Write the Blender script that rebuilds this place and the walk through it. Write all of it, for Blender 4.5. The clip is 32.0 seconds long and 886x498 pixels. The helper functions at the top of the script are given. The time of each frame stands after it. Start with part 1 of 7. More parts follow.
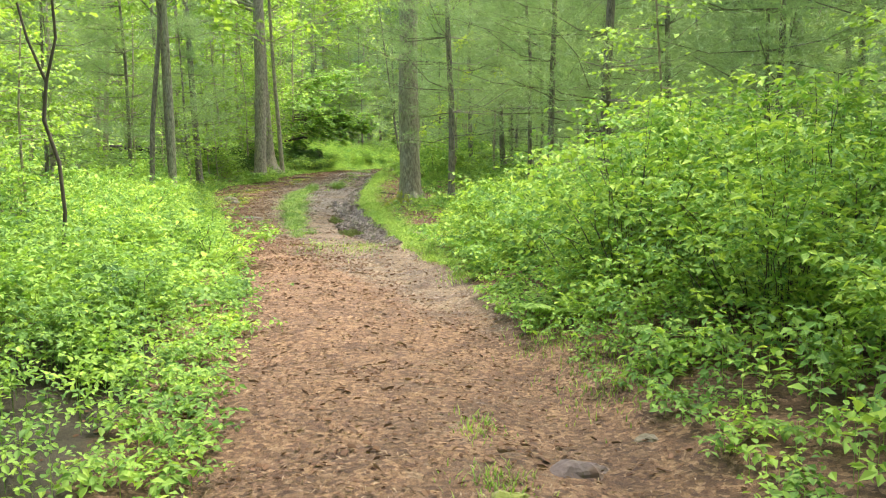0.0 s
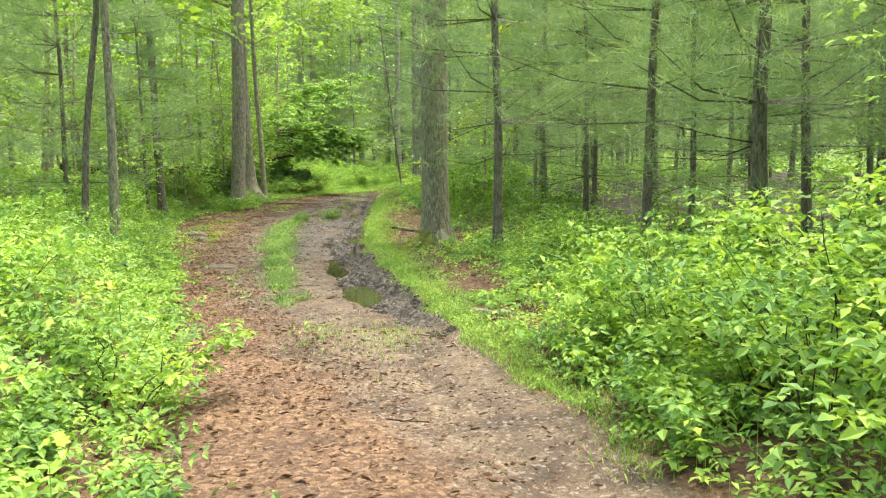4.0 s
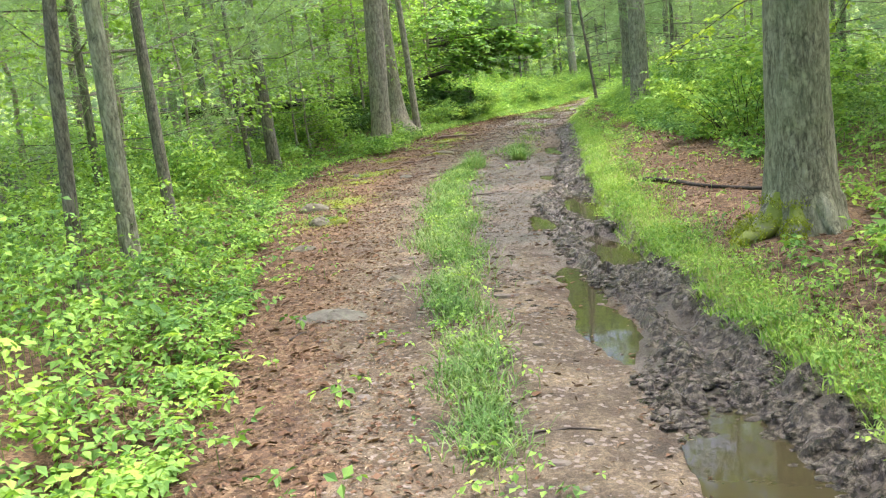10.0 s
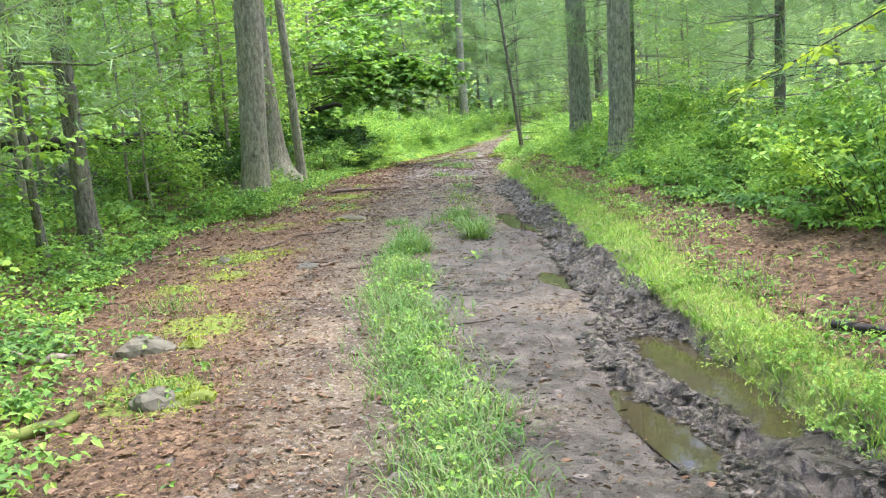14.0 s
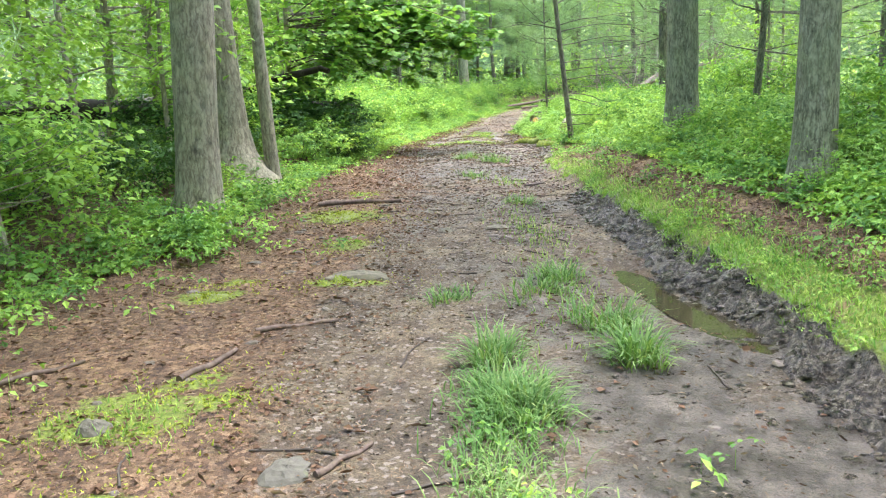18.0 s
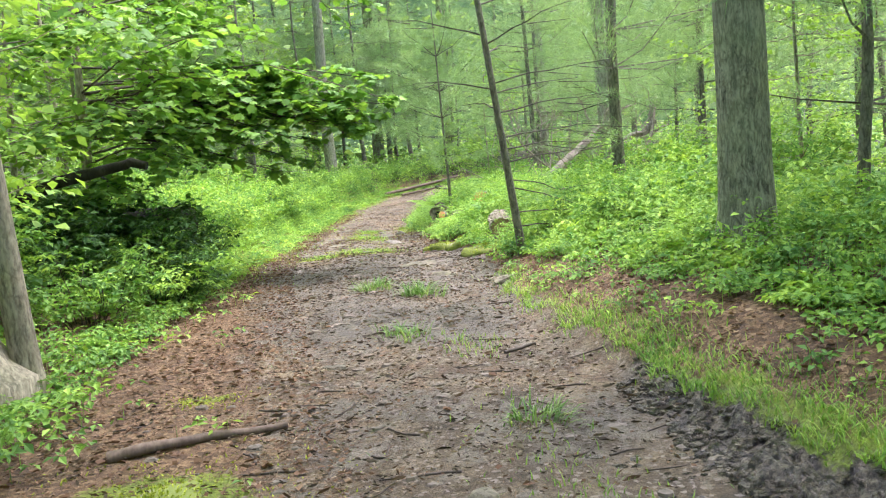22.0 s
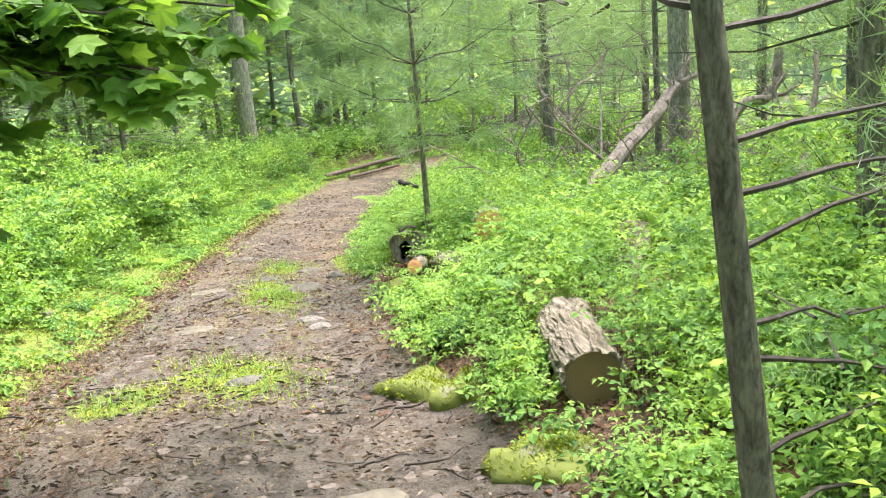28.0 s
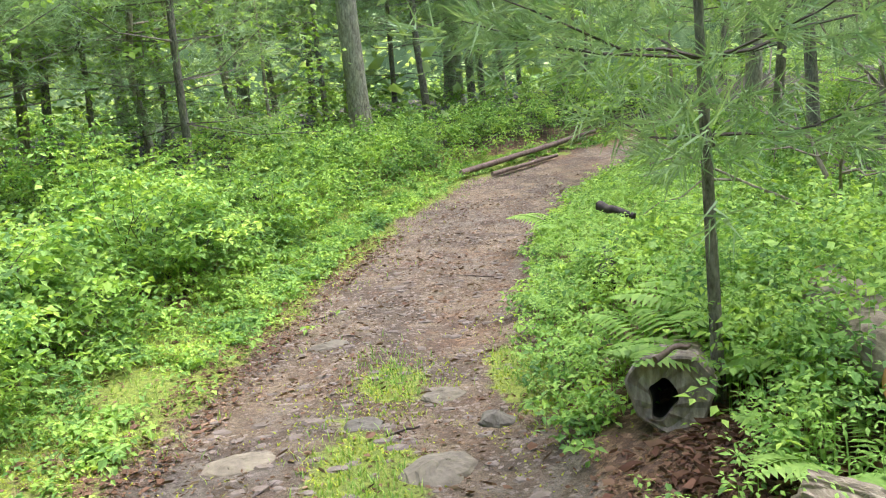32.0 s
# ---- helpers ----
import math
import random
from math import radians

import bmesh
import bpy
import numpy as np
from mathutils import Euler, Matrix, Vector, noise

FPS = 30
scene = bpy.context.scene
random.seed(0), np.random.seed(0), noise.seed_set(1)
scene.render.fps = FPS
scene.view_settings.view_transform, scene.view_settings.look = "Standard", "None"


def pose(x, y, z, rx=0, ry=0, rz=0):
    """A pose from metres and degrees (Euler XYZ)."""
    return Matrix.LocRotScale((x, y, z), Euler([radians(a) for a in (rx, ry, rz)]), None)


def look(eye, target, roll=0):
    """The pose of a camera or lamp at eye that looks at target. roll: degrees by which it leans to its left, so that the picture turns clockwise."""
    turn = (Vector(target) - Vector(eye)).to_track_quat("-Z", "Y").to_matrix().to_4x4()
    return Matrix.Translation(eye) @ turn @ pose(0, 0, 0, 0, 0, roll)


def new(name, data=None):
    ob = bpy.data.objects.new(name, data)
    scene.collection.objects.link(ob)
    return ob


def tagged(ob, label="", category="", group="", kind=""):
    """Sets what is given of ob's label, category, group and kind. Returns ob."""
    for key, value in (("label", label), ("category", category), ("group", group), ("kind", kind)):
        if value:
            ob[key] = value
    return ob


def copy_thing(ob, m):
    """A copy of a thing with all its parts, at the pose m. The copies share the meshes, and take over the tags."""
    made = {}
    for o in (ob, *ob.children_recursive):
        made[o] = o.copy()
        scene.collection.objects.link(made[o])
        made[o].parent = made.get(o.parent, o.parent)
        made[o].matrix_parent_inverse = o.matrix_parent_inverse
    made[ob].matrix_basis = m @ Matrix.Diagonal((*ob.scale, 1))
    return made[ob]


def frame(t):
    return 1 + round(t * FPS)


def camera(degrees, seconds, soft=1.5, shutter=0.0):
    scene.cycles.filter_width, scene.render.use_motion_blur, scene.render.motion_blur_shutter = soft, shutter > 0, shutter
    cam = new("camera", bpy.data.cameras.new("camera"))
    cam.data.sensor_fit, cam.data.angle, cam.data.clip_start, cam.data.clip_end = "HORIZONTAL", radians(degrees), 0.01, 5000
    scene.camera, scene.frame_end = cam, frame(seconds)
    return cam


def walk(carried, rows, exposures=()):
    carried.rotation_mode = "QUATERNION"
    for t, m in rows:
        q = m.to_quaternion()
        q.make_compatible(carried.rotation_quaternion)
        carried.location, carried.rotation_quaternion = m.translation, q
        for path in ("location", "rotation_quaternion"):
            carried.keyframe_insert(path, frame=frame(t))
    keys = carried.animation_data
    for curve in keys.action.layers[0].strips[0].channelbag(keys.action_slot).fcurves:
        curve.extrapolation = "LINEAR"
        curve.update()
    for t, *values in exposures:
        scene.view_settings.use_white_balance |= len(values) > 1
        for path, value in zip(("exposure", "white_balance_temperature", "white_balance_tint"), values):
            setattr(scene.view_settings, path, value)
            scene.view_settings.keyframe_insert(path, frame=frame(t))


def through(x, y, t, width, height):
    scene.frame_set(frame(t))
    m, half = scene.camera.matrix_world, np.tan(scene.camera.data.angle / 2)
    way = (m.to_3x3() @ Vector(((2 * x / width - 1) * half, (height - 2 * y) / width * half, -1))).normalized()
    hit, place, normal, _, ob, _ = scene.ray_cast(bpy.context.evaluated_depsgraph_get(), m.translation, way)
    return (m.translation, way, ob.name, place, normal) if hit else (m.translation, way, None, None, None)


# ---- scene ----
cam = camera(54.7, 32.0, 1.2)
PATH = [
    (0, (0.043, -0.032, 1.45), (0.047, 1.954, 1.214), -1.0),
    (0.5, (-0.079, 0.61, 1.422), (-0.114, 2.598, 1.203), -1.2),
    (1, (-0.247, 1.177, 1.443), (-0.321, 3.162, 1.205), -1.5),
    (1.5, (-0.403, 1.791, 1.441), (-0.49, 3.771, 1.176), -1.9),
    (2, (-0.567, 2.361, 1.48), (-0.61, 4.341, 1.201), -2.1),
    (2.5, (-0.637, 2.878, 1.549), (-0.609, 4.858, 1.27), -2.1),
    (3, (-0.67, 3.391, 1.546), (-0.594, 5.374, 1.301), -1.3),
    (3.5, (-0.726, 3.956, 1.536), (-0.67, 5.947, 1.354), -0.3),
    (5.5, (-0.775, 6.457, 1.49), (-0.854, 8.434, 1.198), -4.5),
    (6, (-0.867, 7.037, 1.475), (-0.988, 9.008, 1.158), -5.0),
    (6.5, (-0.95, 7.604, 1.46), (-1.092, 9.573, 1.138), -5.2),
    (7, (-1.074, 8.179, 1.471), (-1.233, 10.149, 1.166), -5.4),
    (7.5, (-1.157, 8.766, 1.466), (-1.364, 10.733, 1.172), -5.4),
    (8, (-1.277, 9.35, 1.502), (-1.533, 11.312, 1.205), -5.0),
    (8.5, (-1.4, 9.948, 1.491), (-1.691, 11.902, 1.18), -4.8),
    (9, (-1.588, 10.542, 1.499), (-1.896, 12.488, 1.155), -5.0),
    (9.5, (-1.796, 11.1, 1.49), (-2.115, 13.04, 1.123), -5.3),
    (10, (-2.036, 11.638, 1.49), (-2.367, 13.576, 1.125), -6.0),
    (10.5, (-2.226, 12.195, 1.495), (-2.55, 14.136, 1.137), -6.5),
    (11, (-2.404, 12.775, 1.499), (-2.68, 14.724, 1.147), -6.6),
    (11.5, (-2.562, 13.368, 1.506), (-2.76, 15.325, 1.145), -6.6),
    (12, (-2.724, 13.929, 1.5), (-2.86, 15.89, 1.13), -6.3),
    (12.5, (-2.919, 14.515, 1.498), (-3.031, 16.479, 1.139), -5.5),
    (13, (-3.094, 15.085, 1.511), (-3.182, 17.057, 1.185), -4.9),
    (13.5, (-3.242, 15.65, 1.537), (-3.281, 17.624, 1.222), -4.4),
    (14, (-3.352, 16.262, 1.54), (-3.346, 18.238, 1.236), -3.7),
    (14.5, (-3.488, 16.798, 1.555), (-3.464, 18.777, 1.271), -3.4),
    (16.5, (-3.891, 19.17, 1.662), (-3.869, 21.134, 1.288), -2.1),
    (17, (-4.017, 19.774, 1.658), (-3.98, 21.735, 1.262), -2.1),
    (17.5, (-4.051, 20.38, 1.666), (-3.997, 22.34, 1.273), -2.0),
    (18, (-4.06, 20.938, 1.689), (-3.987, 22.899, 1.305), -2.0),
    (18.5, (-4.128, 21.5, 1.705), (-4.044, 23.463, 1.336), -2.6),
    (19, (-4.236, 22.056, 1.707), (-4.13, 24.021, 1.35), -3.3),
    (19.5, (-4.337, 22.599, 1.712), (-4.176, 24.559, 1.351), -3.8),
    (20, (-4.393, 23.213, 1.696), (-4.147, 25.164, 1.336), -3.9),
    (20.5, (-4.357, 23.769, 1.718), (-4.015, 25.712, 1.394), -4.3),
    (21, (-4.295, 24.373, 1.742), (-3.894, 26.314, 1.479), -4.4),
    (21.5, (-4.253, 24.976, 1.784), (-3.841, 26.92, 1.558), -4.4),
    (22, (-4.177, 25.559, 1.786), (-3.77, 27.504, 1.566), -4.6),
    (22.5, (-4.126, 26.166, 1.82), (-3.701, 28.106, 1.589), -4.5),
    (23, (-4.045, 26.728, 1.808), (-3.601, 28.662, 1.554), -3.9),
    (23.5, (-3.949, 27.28, 1.835), (-3.443, 29.197, 1.568), -3.4),
    (24, (-3.762, 27.841, 1.86), (-3.203, 29.742, 1.591), -3.7),
    (24.5, (-3.659, 28.386, 1.892), (-3.068, 30.276, 1.612), -4.1),
    (26.5, (-3.068, 30.763, 1.981), (-2.461, 32.641, 1.653), -3.4),
    (27, (-3.005, 31.323, 1.967), (-2.455, 33.213, 1.612), -3.3),
    (27.5, (-2.843, 31.892, 2.025), (-2.342, 33.795, 1.668), -4.3),
    (28, (-2.771, 32.473, 2.038), (-2.28, 34.383, 1.704), -3.7),
    (28.5, (-2.634, 32.98, 2.015), (-2.156, 34.896, 1.7), -2.9),
    (29, (-2.507, 33.521, 2.011), (-2.026, 35.435, 1.684), -2.4),
    (29.5, (-2.354, 34.115, 2.032), (-1.879, 36.028, 1.696), -2.1),
    (30, (-2.288, 34.687, 2.073), (-1.848, 36.605, 1.715), -2.4),
    (30.5, (-2.26, 35.229, 2.085), (-1.89, 37.155, 1.692), -3.0),
    (31, (-2.285, 35.772, 2.075), (-1.989, 37.708, 1.67), -3.6),
    (31.5, (-2.352, 36.342, 2.045), (-2.11, 38.289, 1.657), -3.9),
    (32, (-2.328, 36.969, 2.034), (-2.128, 38.924, 1.662), -4.9),
]
LIGHT = [(0, 2.07, 6600, 22), (1, 2.14, 6600, 22), (2, 2.1, 6600, 22), (3, 2.15, 6600, 22), (6, 1.94, 6500, 18), (9, 2.14, 6200, 26), (11, 2.25, 5950, 26), (12, 2.25, 5800, 26), (13, 2.35, 5700, 27), (14.5, 2.33, 5650, 27), (17.5, 2.57, 5680, 25), (20, 2.42, 5800, 25), (21, 2.46, 5850, 25), (22, 2.36, 5900, 26), (24, 2.37, 6000, 26), (27, 2.35, 6080, 27), (28, 2.43, 6100, 27), (29, 2.19, 6100, 28), (30, 2.1, 6050, 31), (31, 2.09, 5950, 29), (32, 2.0, 5900, 30)]
walk(cam, [(t, look(eye, target, roll)) for t, eye, target, roll in PATH], LIGHT)

# ---- world, sun, exposure ----
world = bpy.data.worlds.new("overcast_sky")
scene.world = world
world.use_nodes = True
wn = world.node_tree
sky = wn.nodes.new("ShaderNodeTexSky")
sky.sky_type, sky.sun_disc = "NISHITA", False
sky.sun_elevation, sky.sun_rotation = radians(74), radians(58)
sky.air_density, sky.dust_density, sky.ozone_density = 1.0, 4.0, 1.0
wn.links.new(sky.outputs["Color"], wn.nodes["Background"].inputs["Color"])
wn.nodes["Background"].inputs["Strength"].default_value = 0.15
sun_data = bpy.data.lights.new("sun", "SUN")
sun_data.energy, sun_data.angle, sun_data.color = 2.6, radians(45), (1.0, 0.95, 0.84)
sun = new("sun", sun_data)
sun.matrix_world = look((0, 0, 40), (-10, -6, 0))


# ---- materials ----
def node_material(name):
    m = bpy.data.materials.new(name)
    m.use_nodes = True
    nt = m.node_tree
    return m, nt, nt.nodes["Principled BSDF"], nt.nodes["Material Output"]


def ramp(nt, fac, stops):
    r = nt.nodes.new("ShaderNodeValToRGB")
    el = r.color_ramp.elements
    while len(el) < len(stops):
        el.new(0.5)
    for e, (p, c) in zip(el, stops):
        e.position, e.color = p, (*c, 1)
    nt.links.new(fac, r.inputs["Fac"])
    return r.outputs["Color"]


def noise_tex(nt, scale, detail=4, rough=0.55, stretch=None, coord="Object", distort=0.0):
    tc = nt.nodes.new("ShaderNodeTexCoord")
    n = nt.nodes.new("ShaderNodeTexNoise")
    n.inputs["Scale"].default_value, n.inputs["Detail"].default_value = scale, detail
    n.inputs["Roughness"].default_value, n.inputs["Distortion"].default_value = rough, distort
    src = tc.outputs[coord]
    if stretch:
        mp = nt.nodes.new("ShaderNodeMapping")
        mp.inputs["Scale"].default_value = stretch
        nt.links.new(src, mp.inputs["Vector"])
        src = mp.outputs["Vector"]
    nt.links.new(src, n.inputs["Vector"])
    return n.outputs["Fac"]


def mix_col(nt, fac, a, b, mode="MIX"):
    m = nt.nodes.new("ShaderNodeMix")
    m.data_type, m.blend_type = "RGBA", mode
    for sock, v in ((m.inputs[0], fac), (m.inputs[6], a), (m.inputs[7], b)):
        if isinstance(v, (int, float)):
            sock.default_value = v
        elif isinstance(v, tuple):
            sock.default_value = (*v, 1)
        else:
            nt.links.new(v, sock)
    return m.outputs[2]


def maths(nt, op, a, b=0.0, clamp=False):
    m = nt.nodes.new("ShaderNodeMath")
    m.operation, m.use_clamp = op, clamp
    for sock, v in zip(m.inputs, (a, b)):
        if isinstance(v, (int, float)):
            sock.default_value = v
        else:
            nt.links.new(v, sock)
    return m.outputs[0]


def bump(nt, bsdf, height, strength, distance):
    b = nt.nodes.new("ShaderNodeBump")
    b.inputs["Strength"].default_value, b.inputs["Distance"].default_value = strength, distance
    nt.links.new(height, b.inputs["Height"])
    nt.links.new(b.outputs["Normal"], bsdf.inputs["Normal"])


def leaf_material(name, stops, through=0.45, rough=0.55, spread=0.4):
    """Thin leaf: gloss and colour on top, light passing through; colour varies leaf by leaf and patch by patch."""
    m, nt, bsdf, out = node_material(name)
    geo = nt.nodes.new("ShaderNodeNewGeometry")
    patch = maths(nt, "MULTIPLY", maths(nt, "SUBTRACT", noise_tex(nt, 2.1, 3, 0.6), 0.3), 2.5, True)
    fac = maths(nt, "ADD", maths(nt, "MULTIPLY", geo.outputs["Random Per Island"], 1 - spread), maths(nt, "MULTIPLY", patch, spread), True)
    col = ramp(nt, fac, stops)
    nt.links.new(col, bsdf.inputs["Base Color"])
    bsdf.inputs["Roughness"].default_value = rough
    bsdf.inputs["Specular IOR Level"].default_value = 0.22
    tr = nt.nodes.new("ShaderNodeBsdfTranslucent")
    warm = mix_col(nt, 1.0, col, (1.2, 1.15, 0.55), "MULTIPLY")
    nt.links.new(warm, tr.inputs["Color"])
    mx = nt.nodes.new("ShaderNodeMixShader")
    mx.inputs[0].default_value = through
    nt.links.new(bsdf.outputs[0], mx.inputs[1])
    nt.links.new(tr.outputs[0], mx.inputs[2])
    nt.links.new(mx.outputs[0], out.inputs["Surface"])
    return m


def bark_material(name, dark, mid, pale, lichen=(0.16, 0.19, 0.12), groove=13.0, deep=0.012, mossy=0.45):
    m, nt, bsdf, _ = node_material(name)
    fine = noise_tex(nt, groove * 3.4, 7, 0.72, (1, 1, 0.2))
    tc, mp, vo = nt.nodes.new("ShaderNodeTexCoord"), nt.nodes.new("ShaderNodeMapping"), nt.nodes.new("ShaderNodeTexVoronoi")
    mp.inputs["Scale"].default_value = (1, 1, 0.2)
    vo.feature = "DISTANCE_TO_EDGE"
    vo.inputs["Scale"].default_value = groove * 3.0
    nt.links.new(tc.outputs["Object"], mp.inputs["Vector"])
    warp = nt.nodes.new("ShaderNodeVectorMath")
    wob = nt.nodes.new("ShaderNodeTexNoise")
    wob.inputs["Scale"].default_value = 6.0
    nt.links.new(tc.outputs["Object"], wob.inputs["Vector"])
    warp.operation = "MULTIPLY_ADD"
    warp.inputs[1].default_value = (0.12, 0.12, 0.12)
    nt.links.new(wob.outputs["Color"], warp.inputs[0])
    nt.links.new(mp.outputs["Vector"], warp.inputs[2])
    nt.links.new(warp.outputs[0], vo.inputs["Vector"])
    ridge = maths(nt, "MULTIPLY", vo.outputs["Distance"], 3.2, True)
    h = maths(nt, "ADD", maths(nt, "MULTIPLY", ridge, 0.16), maths(nt, "MULTIPLY", fine, 0.98))
    col = ramp(nt, h, [(0.4, dark), (0.58, mid), (0.76, pale)])
    big = noise_tex(nt, 2.3, 5, 0.6)
    spots = ramp(nt, big, [(mossy, (0, 0, 0)), (mossy + 0.22, (0.42, 0.42, 0.42))])
    col = mix_col(nt, spots, col, lichen)
    crust = ramp(nt, noise_tex(nt, 19, 6, 0.7, (1, 1, 0.45)), [(0.5, (0, 0, 0)), (0.62, (0.4, 0.4, 0.4))])
    col = mix_col(nt, crust, col, tuple(1.15 * p + 0.3 * q for p, q in zip(pale, lichen)))
    pits = ramp(nt, noise_tex(nt, 23, 5, 0.7, (1, 1, 0.4), "Object", 1.0), [(0.3, (0.35, 0.35, 0.35)), (0.45, (1, 1, 1))])
    col = mix_col(nt, 1.0, col, pits, "MULTIPLY")
    nt.links.new(col, bsdf.inputs["Base Color"])
    bsdf.inputs["Roughness"].default_value = 0.9
    bump(nt, bsdf, h, 0.9, deep)
    return m


def wood_material(name, a, b, c, scale=18.0, rough=0.85, stretch=(1, 1, 0.15)):
    m, nt, bsdf, _ = node_material(name)
    f = noise_tex(nt, scale, 6, 0.65, stretch)
    g = noise_tex(nt, 2.0, 3)
    col = ramp(nt, f, [(0.3, a), (0.55, b), (0.75, c)])
    col = mix_col(nt, maths(nt, "MULTIPLY", g, 0.5), col, a)
    nt.links.new(col, bsdf.inputs["Base Color"])
    bsdf.inputs["Roughness"].default_value = rough
    bump(nt, bsdf, f, 0.7, 0.01)
    return m


def cut_material(name, pale, ring):
    """Sawn end of a log: growth rings and a darker rim."""
    m, nt, bsdf, _ = node_material(name)
    tc, wv = nt.nodes.new("ShaderNodeTexCoord"), nt.nodes.new("ShaderNodeTexWave")
    wv.wave_type, wv.rings_direction = "RINGS", "SPHERICAL"
    wv.inputs["Scale"].default_value, wv.inputs["Distortion"].default_value, wv.inputs["Detail"].default_value = 26, 5.0, 4
    nt.links.new(tc.outputs["Object"], wv.inputs["Vector"])
    col = ramp(nt, wv.outputs["Fac"], [(0.2, ring), (0.7, pale)])
    col = mix_col(nt, noise_tex(nt, 9, 4), col, tuple(0.55 * p + 0.45 * q for p, q in zip(pale, ring)))
    nt.links.new(col, bsdf.inputs["Base Color"])
    bsdf.inputs["Roughness"].default_value = 0.8
    return m


def stone_material(name, dark, pale, moss=(0.16, 0.22, 0.035), cover=0.62):
    m, nt, bsdf, _ = node_material(name)
    f = noise_tex(nt, 14, 7, 0.7)
    info = nt.nodes.new("ShaderNodeObjectInfo")
    col = ramp(nt, f, [(0.3, dark), (0.7, pale)])
    tone = ramp(nt, info.outputs["Random"], [(0, (0.75, 0.75, 0.78)), (1, (1.2, 1.12, 1.02))])
    col = mix_col(nt, 1.0, col, tone, "MULTIPLY")
    patch = ramp(nt, noise_tex(nt, 4.5, 4), [(cover, (0, 0, 0)), (min(1.0, cover + 0.1), (1, 1, 1))])
    col = mix_col(nt, patch, col, moss)
    nt.links.new(col, bsdf.inputs["Base Color"])
    bsdf.inputs["Roughness"].default_value = 0.85
    bump(nt, bsdf, f, 0.6, 0.012)
    return m


def ground_material():
    """Forest floor: leaf litter, trodden dirt, wet mud, moss and painted shade under plants, laid out by the painted
    zones and broken up by noise.
    """
    m, nt, bsdf, _ = node_material("forest_floor")
    zone = nt.nodes.new("ShaderNodeVertexColor")
    zone.layer_name = "zone"
    sep = nt.nodes.new("ShaderNodeSeparateColor")
    nt.links.new(zone.outputs["Color"], sep.inputs["Color"])
    fine, mid, wide = noise_tex(nt, 34, 7, 0.7), noise_tex(nt, 6, 5, 0.6), noise_tex(nt, 0.9, 3)
    flake = nt.nodes.new("ShaderNodeTexVoronoi")
    flake.inputs["Scale"].default_value = 38
    flake.inputs["Randomness"].default_value = 1.0
    tc = nt.nodes.new("ShaderNodeTexCoord")
    nt.links.new(tc.outputs["Object"], flake.inputs["Vector"])
    fl = nt.nodes.new("ShaderNodeSeparateColor")
    nt.links.new(flake.outputs["Color"], fl.inputs["Color"])
    tiny = noise_tex(nt, 110, 5, 0.75)
    peb = nt.nodes.new("ShaderNodeTexVoronoi")
    peb.inputs["Scale"].default_value = 48
    nt.links.new(tc.outputs["Object"], peb.inputs["Vector"])
    pb = nt.nodes.new("ShaderNodeSeparateColor")
    nt.links.new(peb.outputs["Color"], pb.inputs["Color"])
    grain = ramp(nt, tiny, [(0.3, (0.5, 0.48, 0.46)), (0.48, (1.05, 1.05, 1.04)), (0.68, (1.9, 1.84, 1.76))])
    litter = ramp(nt, fl.outputs["Red"], [(0.0, (0.0414, 0.0252, 0.0135)), (0.35, (0.099, 0.0612, 0.0288)), (0.7, (0.1494, 0.0963, 0.0459)), (1.0, (0.243, 0.1692, 0.09))])
    litter = mix_col(nt, maths(nt, "MULTIPLY", mid, 0.45), litter, (0.14, 0.086, 0.054))
    litter = mix_col(nt, 1.0, litter, grain, "MULTIPLY")
    dirt = ramp(nt, fine, [(0.25, (0.054, 0.0459, 0.0297)), (0.5, (0.1242, 0.1071, 0.0702)), (0.75, (0.216, 0.1899, 0.1287))])
    tone = ramp(nt, mid, [(0.3, (0.55, 0.52, 0.51)), (0.7, (1.25, 1.18, 1.1))])
    dirt = mix_col(nt, 1.0, dirt, tone, "MULTIPLY")
    damp = ramp(nt, noise_tex(nt, 2.1, 4, 0.6, None, "Object", 0.8), [(0.36, (0.5, 0.49, 0.49)), (0.6, (1.15, 1.12, 1.08))])
    dirt = mix_col(nt, 1.0, dirt, damp, "MULTIPLY")
    litter = mix_col(nt, 0.6, litter, damp, "MULTIPLY")
    dirt = mix_col(nt, 1.0, dirt, grain, "MULTIPLY")
    pale = ramp(nt, pb.outputs["Red"], [(0.86, (0, 0, 0)), (0.93, (0.6, 0.6, 0.6))])
    dirt = mix_col(nt, pale, dirt, (0.32, 0.28, 0.235))
    chip = ramp(nt, pb.outputs["Green"], [(0.86, (0, 0, 0)), (0.92, (0.35, 0.35, 0.35))])
    dirt = mix_col(nt, chip, dirt, (0.05, 0.036, 0.028))
    mud = ramp(nt, mid, [(0.3, (0.02, 0.0175, 0.012)), (0.5, (0.072, 0.063, 0.047)), (0.7, (0.145, 0.128, 0.097))])
    mud = mix_col(nt, 1.0, mud, grain, "MULTIPLY")
    moss = ramp(nt, fine, [(0.3, (0.075, 0.12, 0.015)), (0.7, (0.24, 0.31, 0.035))])

    def edge(mask, soft):
        s = maths(nt, "ADD", mask, maths(nt, "MULTIPLY", maths(nt, "SUBTRACT", mid, 0.5), 1.3))
        s = maths(nt, "ADD", s, maths(nt, "MULTIPLY", maths(nt, "SUBTRACT", fine, 0.5), 0.7))
        return ramp(nt, s, [(0.5 - soft, (0, 0, 0)), (0.5 + soft, (1, 1, 1))])

